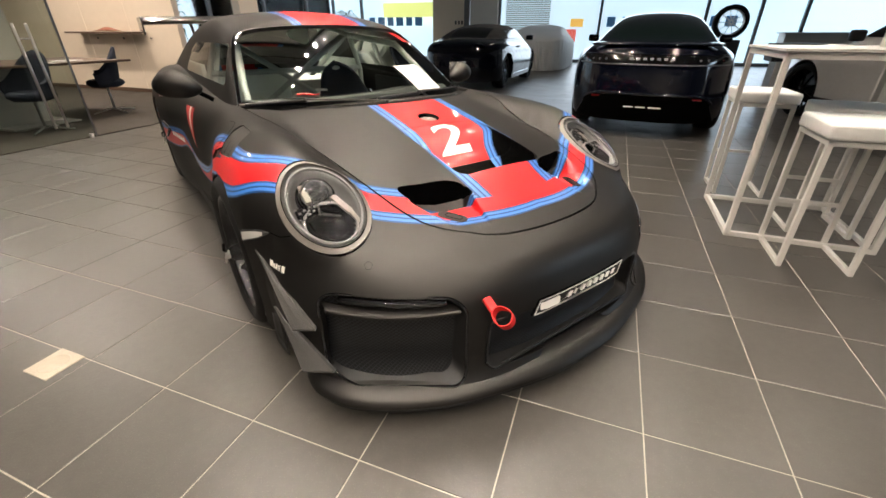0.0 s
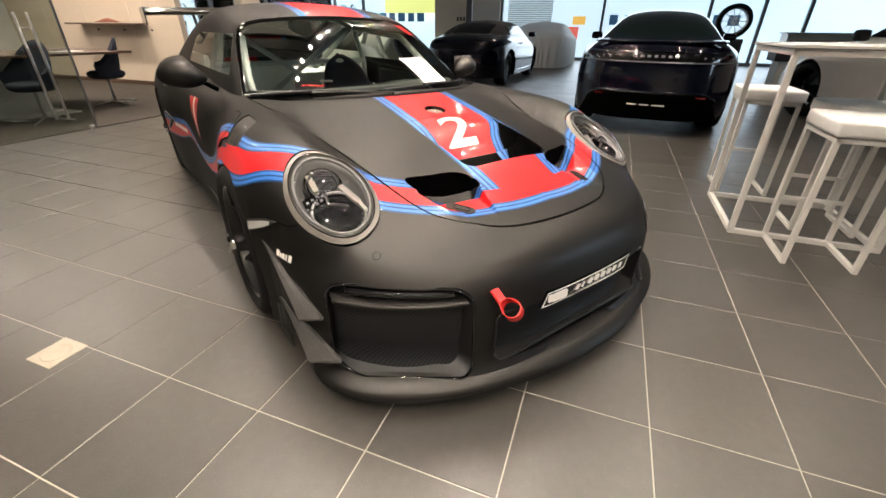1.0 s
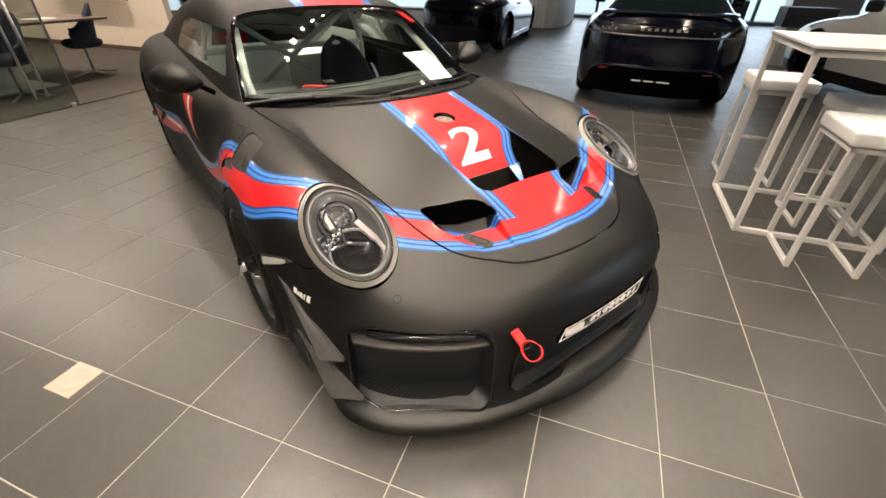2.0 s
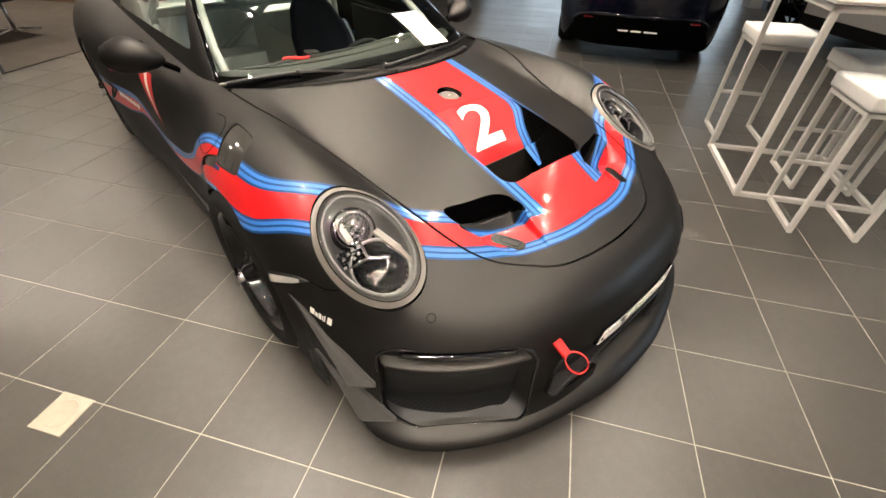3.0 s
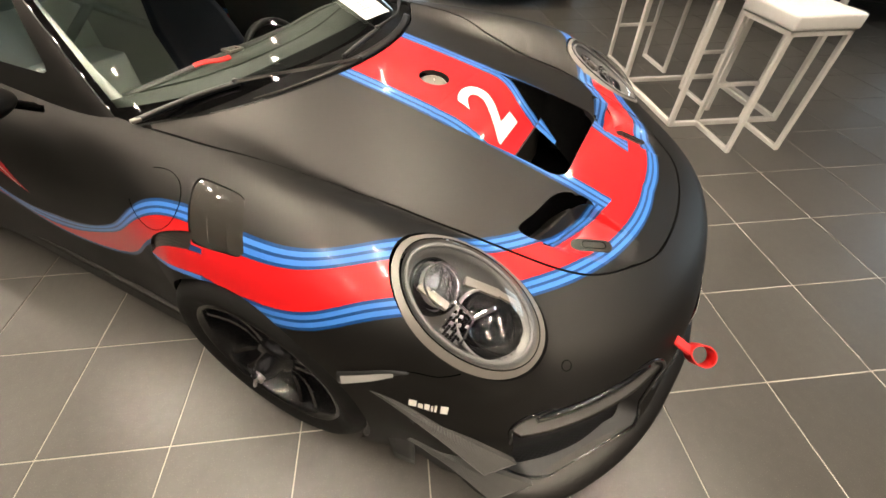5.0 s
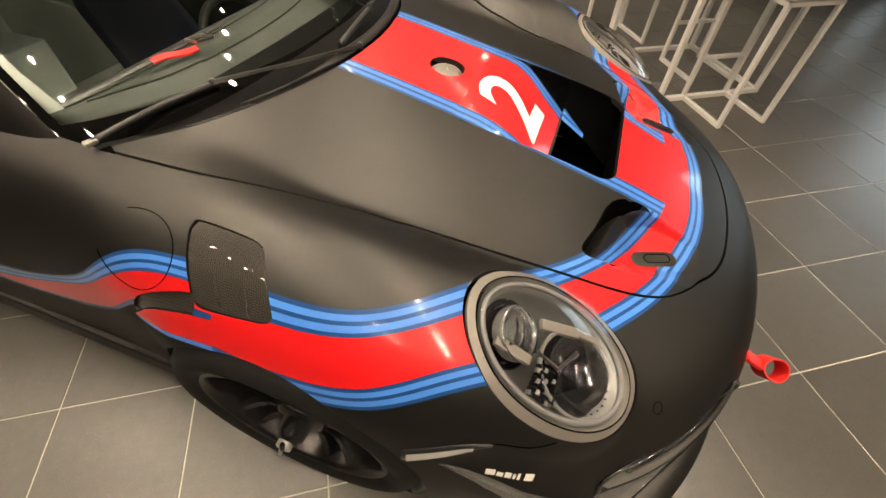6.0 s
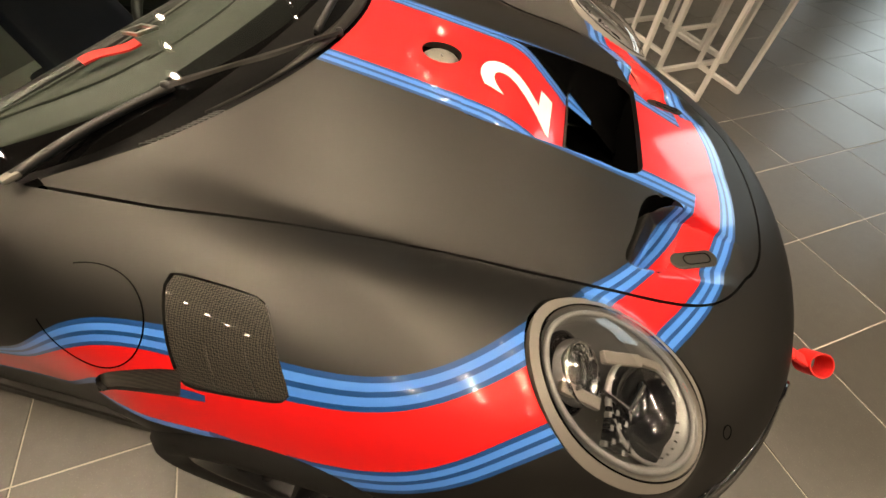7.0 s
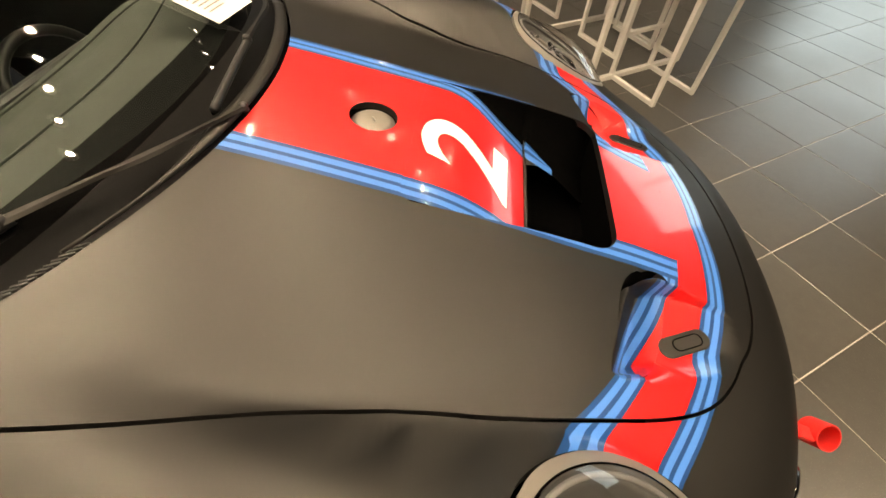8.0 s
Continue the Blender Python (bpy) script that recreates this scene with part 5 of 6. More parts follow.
def blade(name, p0, p1, w0, w1, droop, sign, mat, label):
    """A thin winglet that grows out of the flank, from (x, y, z) to (x, y, z)."""
    rows = []
    for t in np.linspace(0, 1, 24):
        x, y, z = (a + (b - a) * t for a, b in zip(p0, p1))
        z += 0.03 * t * (1 - t)
        x = max(x + 0.03 * t * (1 - t), float(side_x(y, z)) - 0.002)
        w = w0 + (w1 - w0) * t ** 1.5
        root = np.array([x, y, z])
        tip = root + np.array([0.67, 0.74, -droop]) * w
        inner = np.array([x - 0.010, y + 0.012, z - 0.002])
        rows.append([(sign * q[0], q[1], q[2]) for q in (inner, root, (root + tip) / 2 + (0, 0, 0.003), tip, tip - (0, 0, 0.004), root - (0, 0, 0.006), inner - (0, 0, 0.006))])
    v = np.array(rows).reshape(-1, 3)
    f = grid_faces(24, 7) + [(6, 5, 4, 3, 2, 1, 0), tuple(23 * 7 + k for k in range(7))]
    return link_mesh(name, v, f, mat, car, label, smooth=False)


for sign in (-1, 1):
    blade("canard", (0.900, -0.350, 0.480), (0.847, -0.695, 0.333), 0.004, 0.078, 0.17, sign, WINGLET, "grey carbon nose winglet")
    blade("canard", (0.893, -0.44, 0.290), (0.826, -0.750, 0.194), 0.012, 0.112, 0.19, sign, WINGLET, "lower carbon nose winglet")
    arch = np.array([[sign * 0.90, 0.325 * math.cos(w), 0.31 + 0.325 * math.sin(w)] for w in np.radians(np.linspace(150, 205, 12))])
    part("arch_lip", tube(arch, 0.012, 8), BLACK, car, "", True)
    part("arch_fin", sheet(lambda u, q: (sign * (0.892 + 0.014 * u - 0.02 * q * u), -0.352 - 0.030 * u - (0.10 - 0.05 * u) * q, 0.440 - 0.33 * u - 0.05 * q), 8, 4, 0.006), BLACK, car, "black fin behind the winglets", True)

# scuttle, wipers
panel("scuttle", skin_points, [(scuttle, 0)], body, car, [SCUTTLE], "black scuttle panel under the windscreen", 0, -0.016)


def run_of(pts, n=18):
    """A smooth line through a few points."""
    p, t = np.array(pts), np.linspace(0, len(pts) - 1, n)
    return np.stack([spline(np.arange(len(pts)), p[:, j])(t) for j in range(3)], 1)


def wiper(blade_line, arm_line, width):
    """A blade lying along the glass and its flat, waisted arm."""
    w = new("wiper")
    w.parent = car
    w["label"] = "black wiper with a flat arm"
    line = run_of(blade_line)
    part("blade", tube(line, 0.0085, 10), BLACK, w, "", True)
    part("rubber", tube(line + (0, 0.006, -0.009), 0.004, 6), RUBBER, w, "", True)
    p = run_of(arm_line)
    tan = np.gradient(p, axis=0)
    side = np.stack([-tan[:, 1], tan[:, 0], 0 * tan[:, 0]], 1)
    side /= np.linalg.norm(side, axis=1)[:, None]
    q = np.linspace(0, 1, len(p))
    half = (width * (0.55 + 0.45 * np.cos(2 * math.pi * q) ** 2))[:, None]
    rings = [np.array([p[k] - side[k] * half[k] + (0, 0, -0.003), p[k] - side[k] * half[k] * 0.6 + (0, 0, 0.003), p[k] + side[k] * half[k] * 0.6 + (0, 0, 0.003), p[k] + side[k] * half[k] + (0, 0, -0.003)]) for k in range(len(p))]
    v, f = rings_mesh(rings, True)
    link_mesh("arm", v, f, MATTE, w, "satin black wiper arm", smooth=False)
    for at in (p[0], p[-1]):
        part("pivot", lathe([(0.0005, 0.007), (0.007, 0.006), (0.009, 0.002), (0.009, -0.010)], 16, None, pose(*at)), BLACK, w, "", True)
    return w


wiper(((-0.672, 0.490, 0.820), (-0.53, 0.470, 0.823), (-0.385, 0.418, 0.827)), ((-0.395, 0.422, 0.834), (-0.29, 0.352, 0.832), (-0.22, 0.305, 0.830), (-0.13, 0.255, 0.827), (-0.045, 0.215, 0.822)), 0.010)
wiper(((-0.075, 0.258, 0.828), (0.07, 0.284, 0.830), (0.21, 0.308, 0.830)), ((0.20, 0.306, 0.838), (0.32, 0.320, 0.838), (0.42, 0.348, 0.836), (0.58, 0.440, 0.828)), 0.009)
part("wiper_hinge", box(0.026, 0.018, 0.010, (-0.676, 0.490, 0.822), 0.004, Matrix.Rotation(-0.3, 4, "Z")), CAP, car, "grey hinge cap at the screen corner")


def rear_edge(x):
    return 0.210 + 0.56 * (x - 0.03) ** 2


# grey trim along the bonnet's rear edge, widest at the middle
def cowl(u, w):
    x = -0.42 + 0.92 * u
    wide = 0.006 + 0.026 * min(1, max(0, (x + 0.30) / 0.22))
    y = rear_edge(x) + 0.004 + wide * w
    return (x, y, float(top_z(x, y)) + 0.002 + 0.008 * math.sin(math.pi * (0.15 + 0.7 * w)))


part("cowl_trim", sheet(cowl, 48, 5, 0.004), MATTE, car, "satin black trim along the bonnet's rear edge", True)
for k in range(14):
    x = -0.52 + 0.0095 * k
    y = rear_edge(x) + 0.012
    part("grille_rib", box(0.004, 0.022, 0.006, (x, y, float(top_z(x, y)) - 0.008), 0.001, Matrix.Rotation(0.5, 4, "Z")), BLACK, car)

# mirrors
for sign in (-1, 1):
    mirror = new("door_mirror")
    mirror.parent = car
    mirror["label"] = "matte black door mirror"
    near, drop = (0.0, 0.0) if sign < 0 else (0.012, 0.030)
    bm = bmesh.new()
    bmesh.ops.create_uvsphere(bm, u_segments=32, v_segments=20, radius=1)
    for p in bm.verts:
        x, y, z = p.co
        flat = 0.55 if y > 0 else 1.0
        slim = 1 - 0.30 * max(0.0, -x) ** 1.5
        p.co = (sign * (0.890 - near + 0.104 * x * (1 - 0.12 * z)), 0.80 + 0.088 * y * flat * slim + 0.03 * x, 0.902 - drop + 0.066 * z * slim + 0.020 * min(0.0, x))
    part("housing", bm, MATTE, mirror, "", True)
    part("mirror_foot", sheet(lambda u, q: (sign * (0.825 - near - 0.075 * u), 0.780 + 0.050 * q - 0.01 * u, 0.868 - drop - 0.050 * u - 0.010 * math.sin(math.pi * q)), 8, 6, 0.016), VOID, mirror, "black mirror foot", True)
    glass_bm = box(0.15, 0.004, 0.09, (sign * 0.90, 0.848, 0.890), 0.001)
    part("mirror_glass", glass_bm, CHROME, mirror, "mirror glass")

# wheels
def wheel(name, sign, y, r, width, outer):
    m = Matrix.Translation((sign * outer, y, r)) @ Matrix.Rotation(sign * math.pi / 2, 4, "Y")
    w = new(name)
    w.parent = car
    w.matrix_basis = m
    w["label"] = "black racing wheel with slick tyre"
    rim = r * 0.755
    part("tyre", lathe([(rim - 0.012, -0.012), (rim + 0.010, 0.0), (rim + 0.035, 0.008), (r - 0.03, 0.004), (r - 0.010, -0.012), (r, -0.035), (r, -width + 0.03), (r - 0.02, -width), (rim, -width + 0.01)], 64), RUBBER, w, "", True)
    rim_ob = part("rim", lathe([(rim, -0.010), (rim - 0.006, -0.004), (rim - 0.014, -0.006), (rim - 0.020, -0.02), (rim - 0.03, -0.16), (rim - 0.02, -width + 0.02)], 64), RIM, w, "black alloy rim", True)
    for k in range(10):
        a = 2 * math.pi * k / 10
        lean = 0.16 * (1 if k % 2 else -1)
        p0 = Vector((0.055 * math.cos(a), 0.055 * math.sin(a), -0.045))
        p1 = Vector(((rim - 0.015) * math.cos(a + lean), (rim - 0.015) * math.sin(a + lean), -0.022))
        part("spoke", sheet(lambda u, q: p0.lerp(p1, u) + Vector((-math.sin(a), math.cos(a), 0)) * (0.010 - 0.003 * u) * (2 * q - 1) + Vector((0, 0, -0.018 * math.sin(math.pi * u))), 6, 2, -0.018), RIM, rim_ob)
    part("hub", lathe([(0.062, -0.08), (0.062, -0.036), (0.050, -0.028), (0.036, -0.026), (0.033, 0.006), (0.026, 0.012), (0.024, 0.020), (0.0, 0.020)], 24), RIM, w, "centre lock hub", True)
    part("hub_ring", lathe([(0.018, 0.019), (0.018, 0.034), (0.013, 0.036), (0.013, 0.021)], 20), STEEL, w, "bright hub ring", True)
    part("hub_lever", tube([(0.010, 0, 0.026), (0.030, -0.012, 0.040), (0.058, -0.018, 0.036)], 0.0055, 8), RIM, w, "black safety lever", True)
    part("hub_pin", tube([(0, 0, 0.018), (-0.010, 0.006, 0.036), (-0.040, 0.016, 0.040)], 0.005, 8), STEEL, w, "bright safety pin", True)
    part("brake_disc", lathe([(0.08, -0.10), (0.185, -0.10), (0.185, -0.13), (0.08, -0.13)], 48), CAP, w, "dark steel brake disc", True)
    part("caliper", box(0.09, 0.16, 0.07, (-0.14, 0, -0.115), 0.015), GLOSS_BLACK, w, "black brake caliper")


for sign in (-1, 1):
    wheel("wheel", sign, 0.0, 0.320, 0.28, 0.924)
    wheel("wheel", sign, 2.457, 0.335, 0.31, 0.905)
    for y, r in ((0.0, 0.345), (2.457, 0.37)):
        arcs = [np.array([(sign * x, y + r * math.cos(w), 0.31 + r * math.sin(w)) for w in np.radians(np.linspace(-28, 208, 40))]) for x in (0.50, 0.888)]
        v, f = rings_mesh(arcs, False)
        link_mesh("wheel_housing", v, f, VOID, car, "black wheel arch liner")
        part("arch_wall", box(0.01, 0.70, 0.48, (sign * 0.5, y, 0.34)), VOID, car)
    part("side_skirt", box(0.05, 1.75, 0.10, (sign * 0.835, 1.23, 0.135), 0.015), MATTE, car, "matte black side skirt")
part("underfloor", box(1.5, 3.6, 0.02, (0, 1.0, 0.10), 0.005), VOID, car, "black underfloor")
part("firewall", box(1.25, 0.02, 0.62, (0, 0.40, 0.45), 0.0), VOID, car)

# cabin
def dash(u, w):
    x = (u - 0.5) * 1.26
    y = 0.405 + 0.26 * (x / 0.7) ** 2 * (1 - w) + (0.335 + 0.02 * math.sin(4 * x)) * w
    return (x, y, 0.800 + 0.020 * math.sin(math.pi * min(1, w * 1.3)) - 0.20 * max(0, w - 0.9) * 10 * 0.2 + 0.02 * math.exp(-((x - 0.35) / 0.2) ** 2) * w)


part("dashboard", sheet(dash, 40, 16, 0.03), DASH, car, "dark felt covered dashboard", True)
part("dash_face", box(1.24, 0.04, 0.22, (0, 0.735, 0.685), 0.015), BLACK, car)
for k, (x0, x1, w0, w1) in enumerate(((-0.58, 0.55, 0.80, 0.82), (-0.30, 0.50, 0.30, 0.52), (-0.56, -0.28, 0.40, 0.34))):
    part("dash_fold", tube([Vector(dash((x0 + (x1 - x0) * q) / 1.26 + 0.5, w0 + (w1 - w0) * q + 0.03 * math.sin(5 * q + k))) + Vector((0, 0, 0.002)) for q in np.linspace(0, 1, 24)], 0.0024, 6), DASH, car, "", True)
steer = [(0.34 + 0.17 * math.cos(w), 1.02 + 0.05 * math.sin(w), 0.60 + 0.12 * math.sin(w)) for w in np.linspace(0, 2 * math.pi, 32, endpoint=False)]
part("steering_wheel", tube(steer, 0.016, 8, None, True), BLACK, car, "black racing steering wheel", True)
for x in (0.36,):
    seat = new("bucket_seat")
    seat.parent = car
    seat["label"] = "black racing bucket seat"
    part("backrest", sheet(lambda u, w: (x + (u - 0.5) * (0.50 - 0.10 * w - 0.16 * max(0.0, w - 0.55) / 0.45) * math.sqrt(max(0.04, 1 - (max(0.0, w - 0.80) / 0.20) ** 2)), 1.62 + 0.22 * w - 0.16 * (2 * u - 1) ** 2 * (1 - 0.6 * w), 0.35 + 0.56 * w), 18, 24, 0.03), FABRIC, seat, "", True)
    part("cushion", box(0.46, 0.5, 0.10, (x, 1.42, 0.34), 0.04), FABRIC, seat)
CAGE_LINES = [((-0.60, 1.80, 0.30), (-0.585, 1.80, 0.85), (-0.50, 1.78, 1.10), (-0.30, 1.78, 1.165), (0.30, 1.78, 1.165), (0.50, 1.78, 1.10), (0.585, 1.80, 0.85), (0.60, 1.80, 0.30)),
              ((-0.60, 0.62, 0.72), (-0.585, 0.80, 0.86), (-0.52, 1.08, 1.05), (-0.50, 1.78, 1.10)), ((0.60, 0.62, 0.72), (0.585, 0.80, 0.86), (0.52, 1.08, 1.05), (0.50, 1.78, 1.10)),
              ((-0.58, 1.80, 0.40), (0.48, 1.80, 1.12)), ((0.58, 1.80, 0.40), (-0.48, 1.80, 1.12)),
              ((-0.59, 1.10, 0.42), (-0.59, 1.79, 0.80)), ((-0.59, 1.10, 0.80), (-0.59, 1.79, 0.42)), ((-0.48, 1.80, 1.10), (-0.42, 2.6, 0.72)), ((0.48, 1.80, 1.10), (0.42, 2.6, 0.72)), ((-0.58, 1.80, 0.86), (0.58, 1.80, 0.86))]
for line in CAGE_LINES:
    part("cage_tube", tube(line, 0.020, 10), CAGE, car, "grey roll cage tube", True)
part("parcel_shelf", box(1.16, 0.95, 0.03, (0, 2.53, 0.735), 0.01), PALE, car, "pale rear compartment floor")
crate = part("battery_box", box(0.40, 0.22, 0.20, (-0.28, 1.66, 0.54), 0.012), PALE, car, "pale box behind the missing seat")
part("cabin_floor", box(1.20, 1.25, 0.03, (0, 1.40, 0.24), 0.01), PALE, car, "pale cabin floor")
part("rear_wall", box(0.62, 0.02, 0.62, (-0.30, 1.92, 0.56), 0.008), PALE, car, "pale rear cabin wall")
for sign in (-1, 1):
    part("rear_side_trim", box(0.03, 0.85, 0.40, (sign * 0.60, 2.30, 0.72), 0.01), PALE, car, "pale grey rear side trim")
part("bulkhead", box(1.25, 0.03, 0.62, (0, 2.05, 0.45), 0.01), CAGE, car, "grey rear bulkhead")
part("door_card", box(0.03, 1.1, 0.36, (-0.71, 1.2, 0.62), 0.01), PALE, car, "pale grey door card")
part("door_card", box(0.03, 1.1, 0.36, (0.71, 1.2, 0.62), 0.01), BLACK, car)

# rear wing
rear = new("rear_wing")
rear.parent = car
rear["label"] = "black carbon rear wing on two struts"
part("wing_blade", sheet(lambda u, w: ((u - 0.5) * 1.62, 3.12 + 0.34 * w, 1.195 + 0.035 * w + 0.03 * math.sin(math.pi * w) * -1 + 0.012 * math.cos(4 * (u - 0.5))), 30, 10, 0.02), CARBON, rear, "", True)
for sign in (-1, 1):
    part("end_plate", box(0.012, 0.42, 0.14, (sign * 0.812, 3.28, 1.17), 0.005), CARBON, rear)
    part("strut", sheet(lambda u, w: (sign * 0.42, 2.95 + 0.30 * u + 0.08 * w, 0.86 + 0.34 * u), 8, 4, 0.015), BLACK, rear)
part("ring_strap", tube([(-0.915 - 0.028 * abs(math.sin(w)), 1.78 + 0.035 * math.cos(w), 0.53 + 0.05 * math.sin(w)) for w in np.linspace(0, 2 * math.pi, 20, endpoint=False)], 0.006, 6, None, True), BLACK, car, "", True)

# hairline round the filler flap, and the red vee on each door
for sign in (-1, 1):
    w = np.radians(np.linspace(-205, 70, 50))
    line = wing_point(0.83 + 0.095 * np.cos(w), 0.28 + 0.095 * np.sin(w))
    line[:, 0] *= -sign
    part("flap_line", tube(line, 0.0011, 5), VOID, car, "", True)

    def on_flank(name, pts, mat, lift):
        p = np.array(pts)
        return link_mesh(name, np.stack([sign * (side_x(p[:, 0], p[:, 1]) + lift), p[:, 0], p[:, 1]], 1), [tuple(range(len(p)))], mat, car, "", smooth=False)

    def strip_on_flank(name, lows, highs, mat, lift):
        """A decal between two edges, laid on the door's surface."""
        t = np.linspace(0, 1, 16)
        k = np.linspace(0, 1, len(lows))
        a = np.stack([spline(k, np.array(lows)[:, c])(t) for c in (0, 1)], 1)
        b = np.stack([spline(k, np.array(highs)[:, c])(t) for c in (0, 1)], 1)
        g = (a[:, None] + (b - a)[:, None] * np.linspace(0, 1, 7)[None, :, None]).reshape(-1, 2)
        return link_mesh(name, np.stack([sign * (side_x(g[:, 0], g[:, 1]) + lift), g[:, 0], g[:, 1]], 1), grid_faces(16, 7), mat, car, "", smooth=True)

    strip_on_flank("vee_decal", [(1.30, 0.740), (1.24, 0.690), (1.12, 0.620), (0.975, 0.543)], [(1.085, 0.745), (1.055, 0.690), (1.02, 0.620), (0.974, 0.545)], RED, 0.002)
    strip_on_flank("vee_stroke", [(1.190, 0.742), (1.155, 0.685), (1.082, 0.635), (1.000, 0.560)], [(1.150, 0.744), (1.115, 0.690), (1.060, 0.632), (0.998, 0.562)], WHITE_VINYL, 0.0035)
    for k in range(6):
        y0 = 1.42 + 0.055 * k
        on_flank("sponsor_bar", [(y0, 0.497), (y0 + 0.04, 0.494), (y0 + 0.04, 0.520), (y0, 0.523)], WHITE_VINYL, 0.002)
# ---- bar table and stools ----
def square_frame(parent, x0, x1, y0, y1, z0, z1, w, mat):
    """Uprights and rails of a tube frame, one part each."""
    for x in (x0, x1):
        for y in (y0, y1):
            part("leg", bar((x, y, z0), (x, y, z1), w), mat, parent)


BAR_Z = 1.055
table = thing("bar_table", ROOM @ pose(0.55, 1.36, 0), "white tube frame bar table with a pale top", "table")
TX, TY = 0.73, 0.70
square_frame(table, 0.0, TX, 0.0, TY, 0.015, BAR_Z - 0.04, 0.03, WHITE_METAL)
for y in (0.0, TY):
    part("rail", bar((0, y, 0.015), (TX, y, 0.015), 0.03), WHITE_METAL, table)
    part("rail", bar((0, y, BAR_Z - 0.035), (TX, y, BAR_Z - 0.035), 0.03), WHITE_METAL, table)
for x in (0.0, TX):
    part("rail", bar((x, 0, 0.015), (x, TY, 0.015), 0.03), WHITE_METAL, table)
    part("rail", bar((x, 0, BAR_Z - 0.035), (x, TY, BAR_Z - 0.035), 0.03), WHITE_METAL, table)
top = part("tabletop", box(TX + 0.05, TY + 0.05, 0.018, (TX / 2, TY / 2, BAR_Z - 0.009), 0.003), WHITE_METAL, table, "pale laminate top")
part("edge_band", box(TX + 0.053, TY + 0.053, 0.005, (TX / 2, TY / 2, BAR_Z - 0.016), 0.001), ALU, table, "dark edge band")


def bar_stool(m, label):
    s = thing("bar_stool", m, label, "stool", "stools round the bar table")
    W, D, H = 0.315, 0.35, 0.665
    for x in (0.0, W):
        part("sled_bar", bar((x, 0, 0.0125), (x, D, 0.0125), 0.025), WHITE_METAL, s)
        for y in (0.0, D):
            part("leg", bar((x, y, 0.0125), (x, y, H), 0.025), WHITE_METAL, s)
        part("seat_rail", bar((x, 0, H), (x, D, H), 0.025), WHITE_METAL, s)
    for y in (0.0, D):
        part("seat_rail", bar((0, y, H), (W, y, H), 0.025), WHITE_METAL, s)
    part("foot_rail", bar((0, D, 0.26), (W, D, 0.26), 0.022), WHITE_METAL, s)
    part("seat", box(W + 0.05, D + 0.05, 0.075, (W / 2, D / 2, H + 0.052), 0.016), WHITE_SEAT, s, "white padded seat", True)
    return s


first = bar_stool(ROOM @ pose(0.735, 1.02, 0), "white tube frame bar stool with a padded seat")
copy_thing(first, ROOM @ pose(0.62, 2.20, 0))
copy_thing(first, ROOM @ pose(0.92, 1.55, 0))

# planter and papers on the table
pot = thing("planter", ROOM @ pose(1.17, 1.72, BAR_Z), "small pale square planter with a green plant", "planter")
part("pot", box(0.17, 0.17, 0.14, (0, 0, 0.07), 0.006), WHITE_METAL, pot, "pale grey pot")
bm = bmesh.new()
for k in range(60):
    a, r, h = random.uniform(0, 6.28), random.uniform(0.0, 0.07), random.uniform(0.14, 0.22)
    m = Matrix.Translation((r * math.cos(a), r * math.sin(a), h)) @ Euler((random.uniform(-1, 1), random.uniform(-1, 1), a)).to_matrix().to_4x4() @ Matrix.Diagonal((0.014, 0.03, 0.004, 1))
    bmesh.ops.create_icosphere(bm, subdivisions=1, radius=1, matrix=m)
part("foliage", bm, LEAF, pot, "clump of small green leaves", True)
flyer = thing("leaflet", ROOM @ pose(0.86, 1.84, BAR_Z), "folded cream paper leaflet on the table", "leaflet")
part("page", sheet(lambda u, v: (0.20 * u, 0.14 * v, 0.02 * math.sin(math.pi * u) * 0.3 + 0.001), 8, 2, 0.001), PAPER, flyer)

# socket plate in the floor
plate_t = thing("floor_socket", ROOM @ pose(-2.105, -0.865, 0), "square beige floor socket plate let into the tiles", "floor socket")
part("plate", box(0.135, 0.135, 0.006, (0, 0, 0.001), 0.0015), PLATE, plate_t)
part("lid", lathe([(0.052, 0.004), (0.050, 0.0062), (0.047, 0.0046), (0.0, 0.0046)], 36), PLATE, plate_t, "round inset lid", True)

# ---- downlights ----
ring = thing("downlight", ROOM @ pose(SPOTS[0][0], SPOTS[0][1], CEILING), "round recessed trim of a ceiling downlight or added fill spot", "ceiling light", "ceiling downlights")
part("trim_ring", lathe([(0.036, -0.002), (0.055, -0.002), (0.055, -0.010), (0.036, -0.018)], 28, None, None, True), WHITE_METAL, ring, "", True)
# the added fill spots get the same trim ring
for gx, gy in SPOTS[1:] + FILL_SPOTS:
    copy_thing(ring, ROOM @ pose(gx, gy, CEILING))

# ---- papers and strap behind the windscreen ----
price = thing("price_sheet", Matrix(), "white printed price sheet standing behind the windscreen", "paper sheet")
c0, c1, c2 = Vector((0.215, 0.59, 0.950)), Vector((0.345, 0.56, 0.955)), Vector((0.40, 0.375, 0.838))
part("page", sheet(lambda u, v: c0 + (c1 - c0) * u + (c2 - c1) * v + Vector((0, 0, 0.004 * math.sin(math.pi * v))), 4, 8, 0.001), PAPER, price)
for k in range(14):
    v0 = 0.14 + 0.055 * k
    if k == 2:
        continue
    a = c0 + (c2 - c1) * v0 + (c1 - c0) * 0.12 + Vector((0, -0.003, 0.006))
    b = a + (c1 - c0) * (0.30 + 0.45 * ((k * 7) % 5) / 5)
    d = (c2 - c1) * 0.016
    link_mesh("text_line", [a, b, b + d, a + d], [(0, 1, 2, 3)], INK, price, smooth=False)
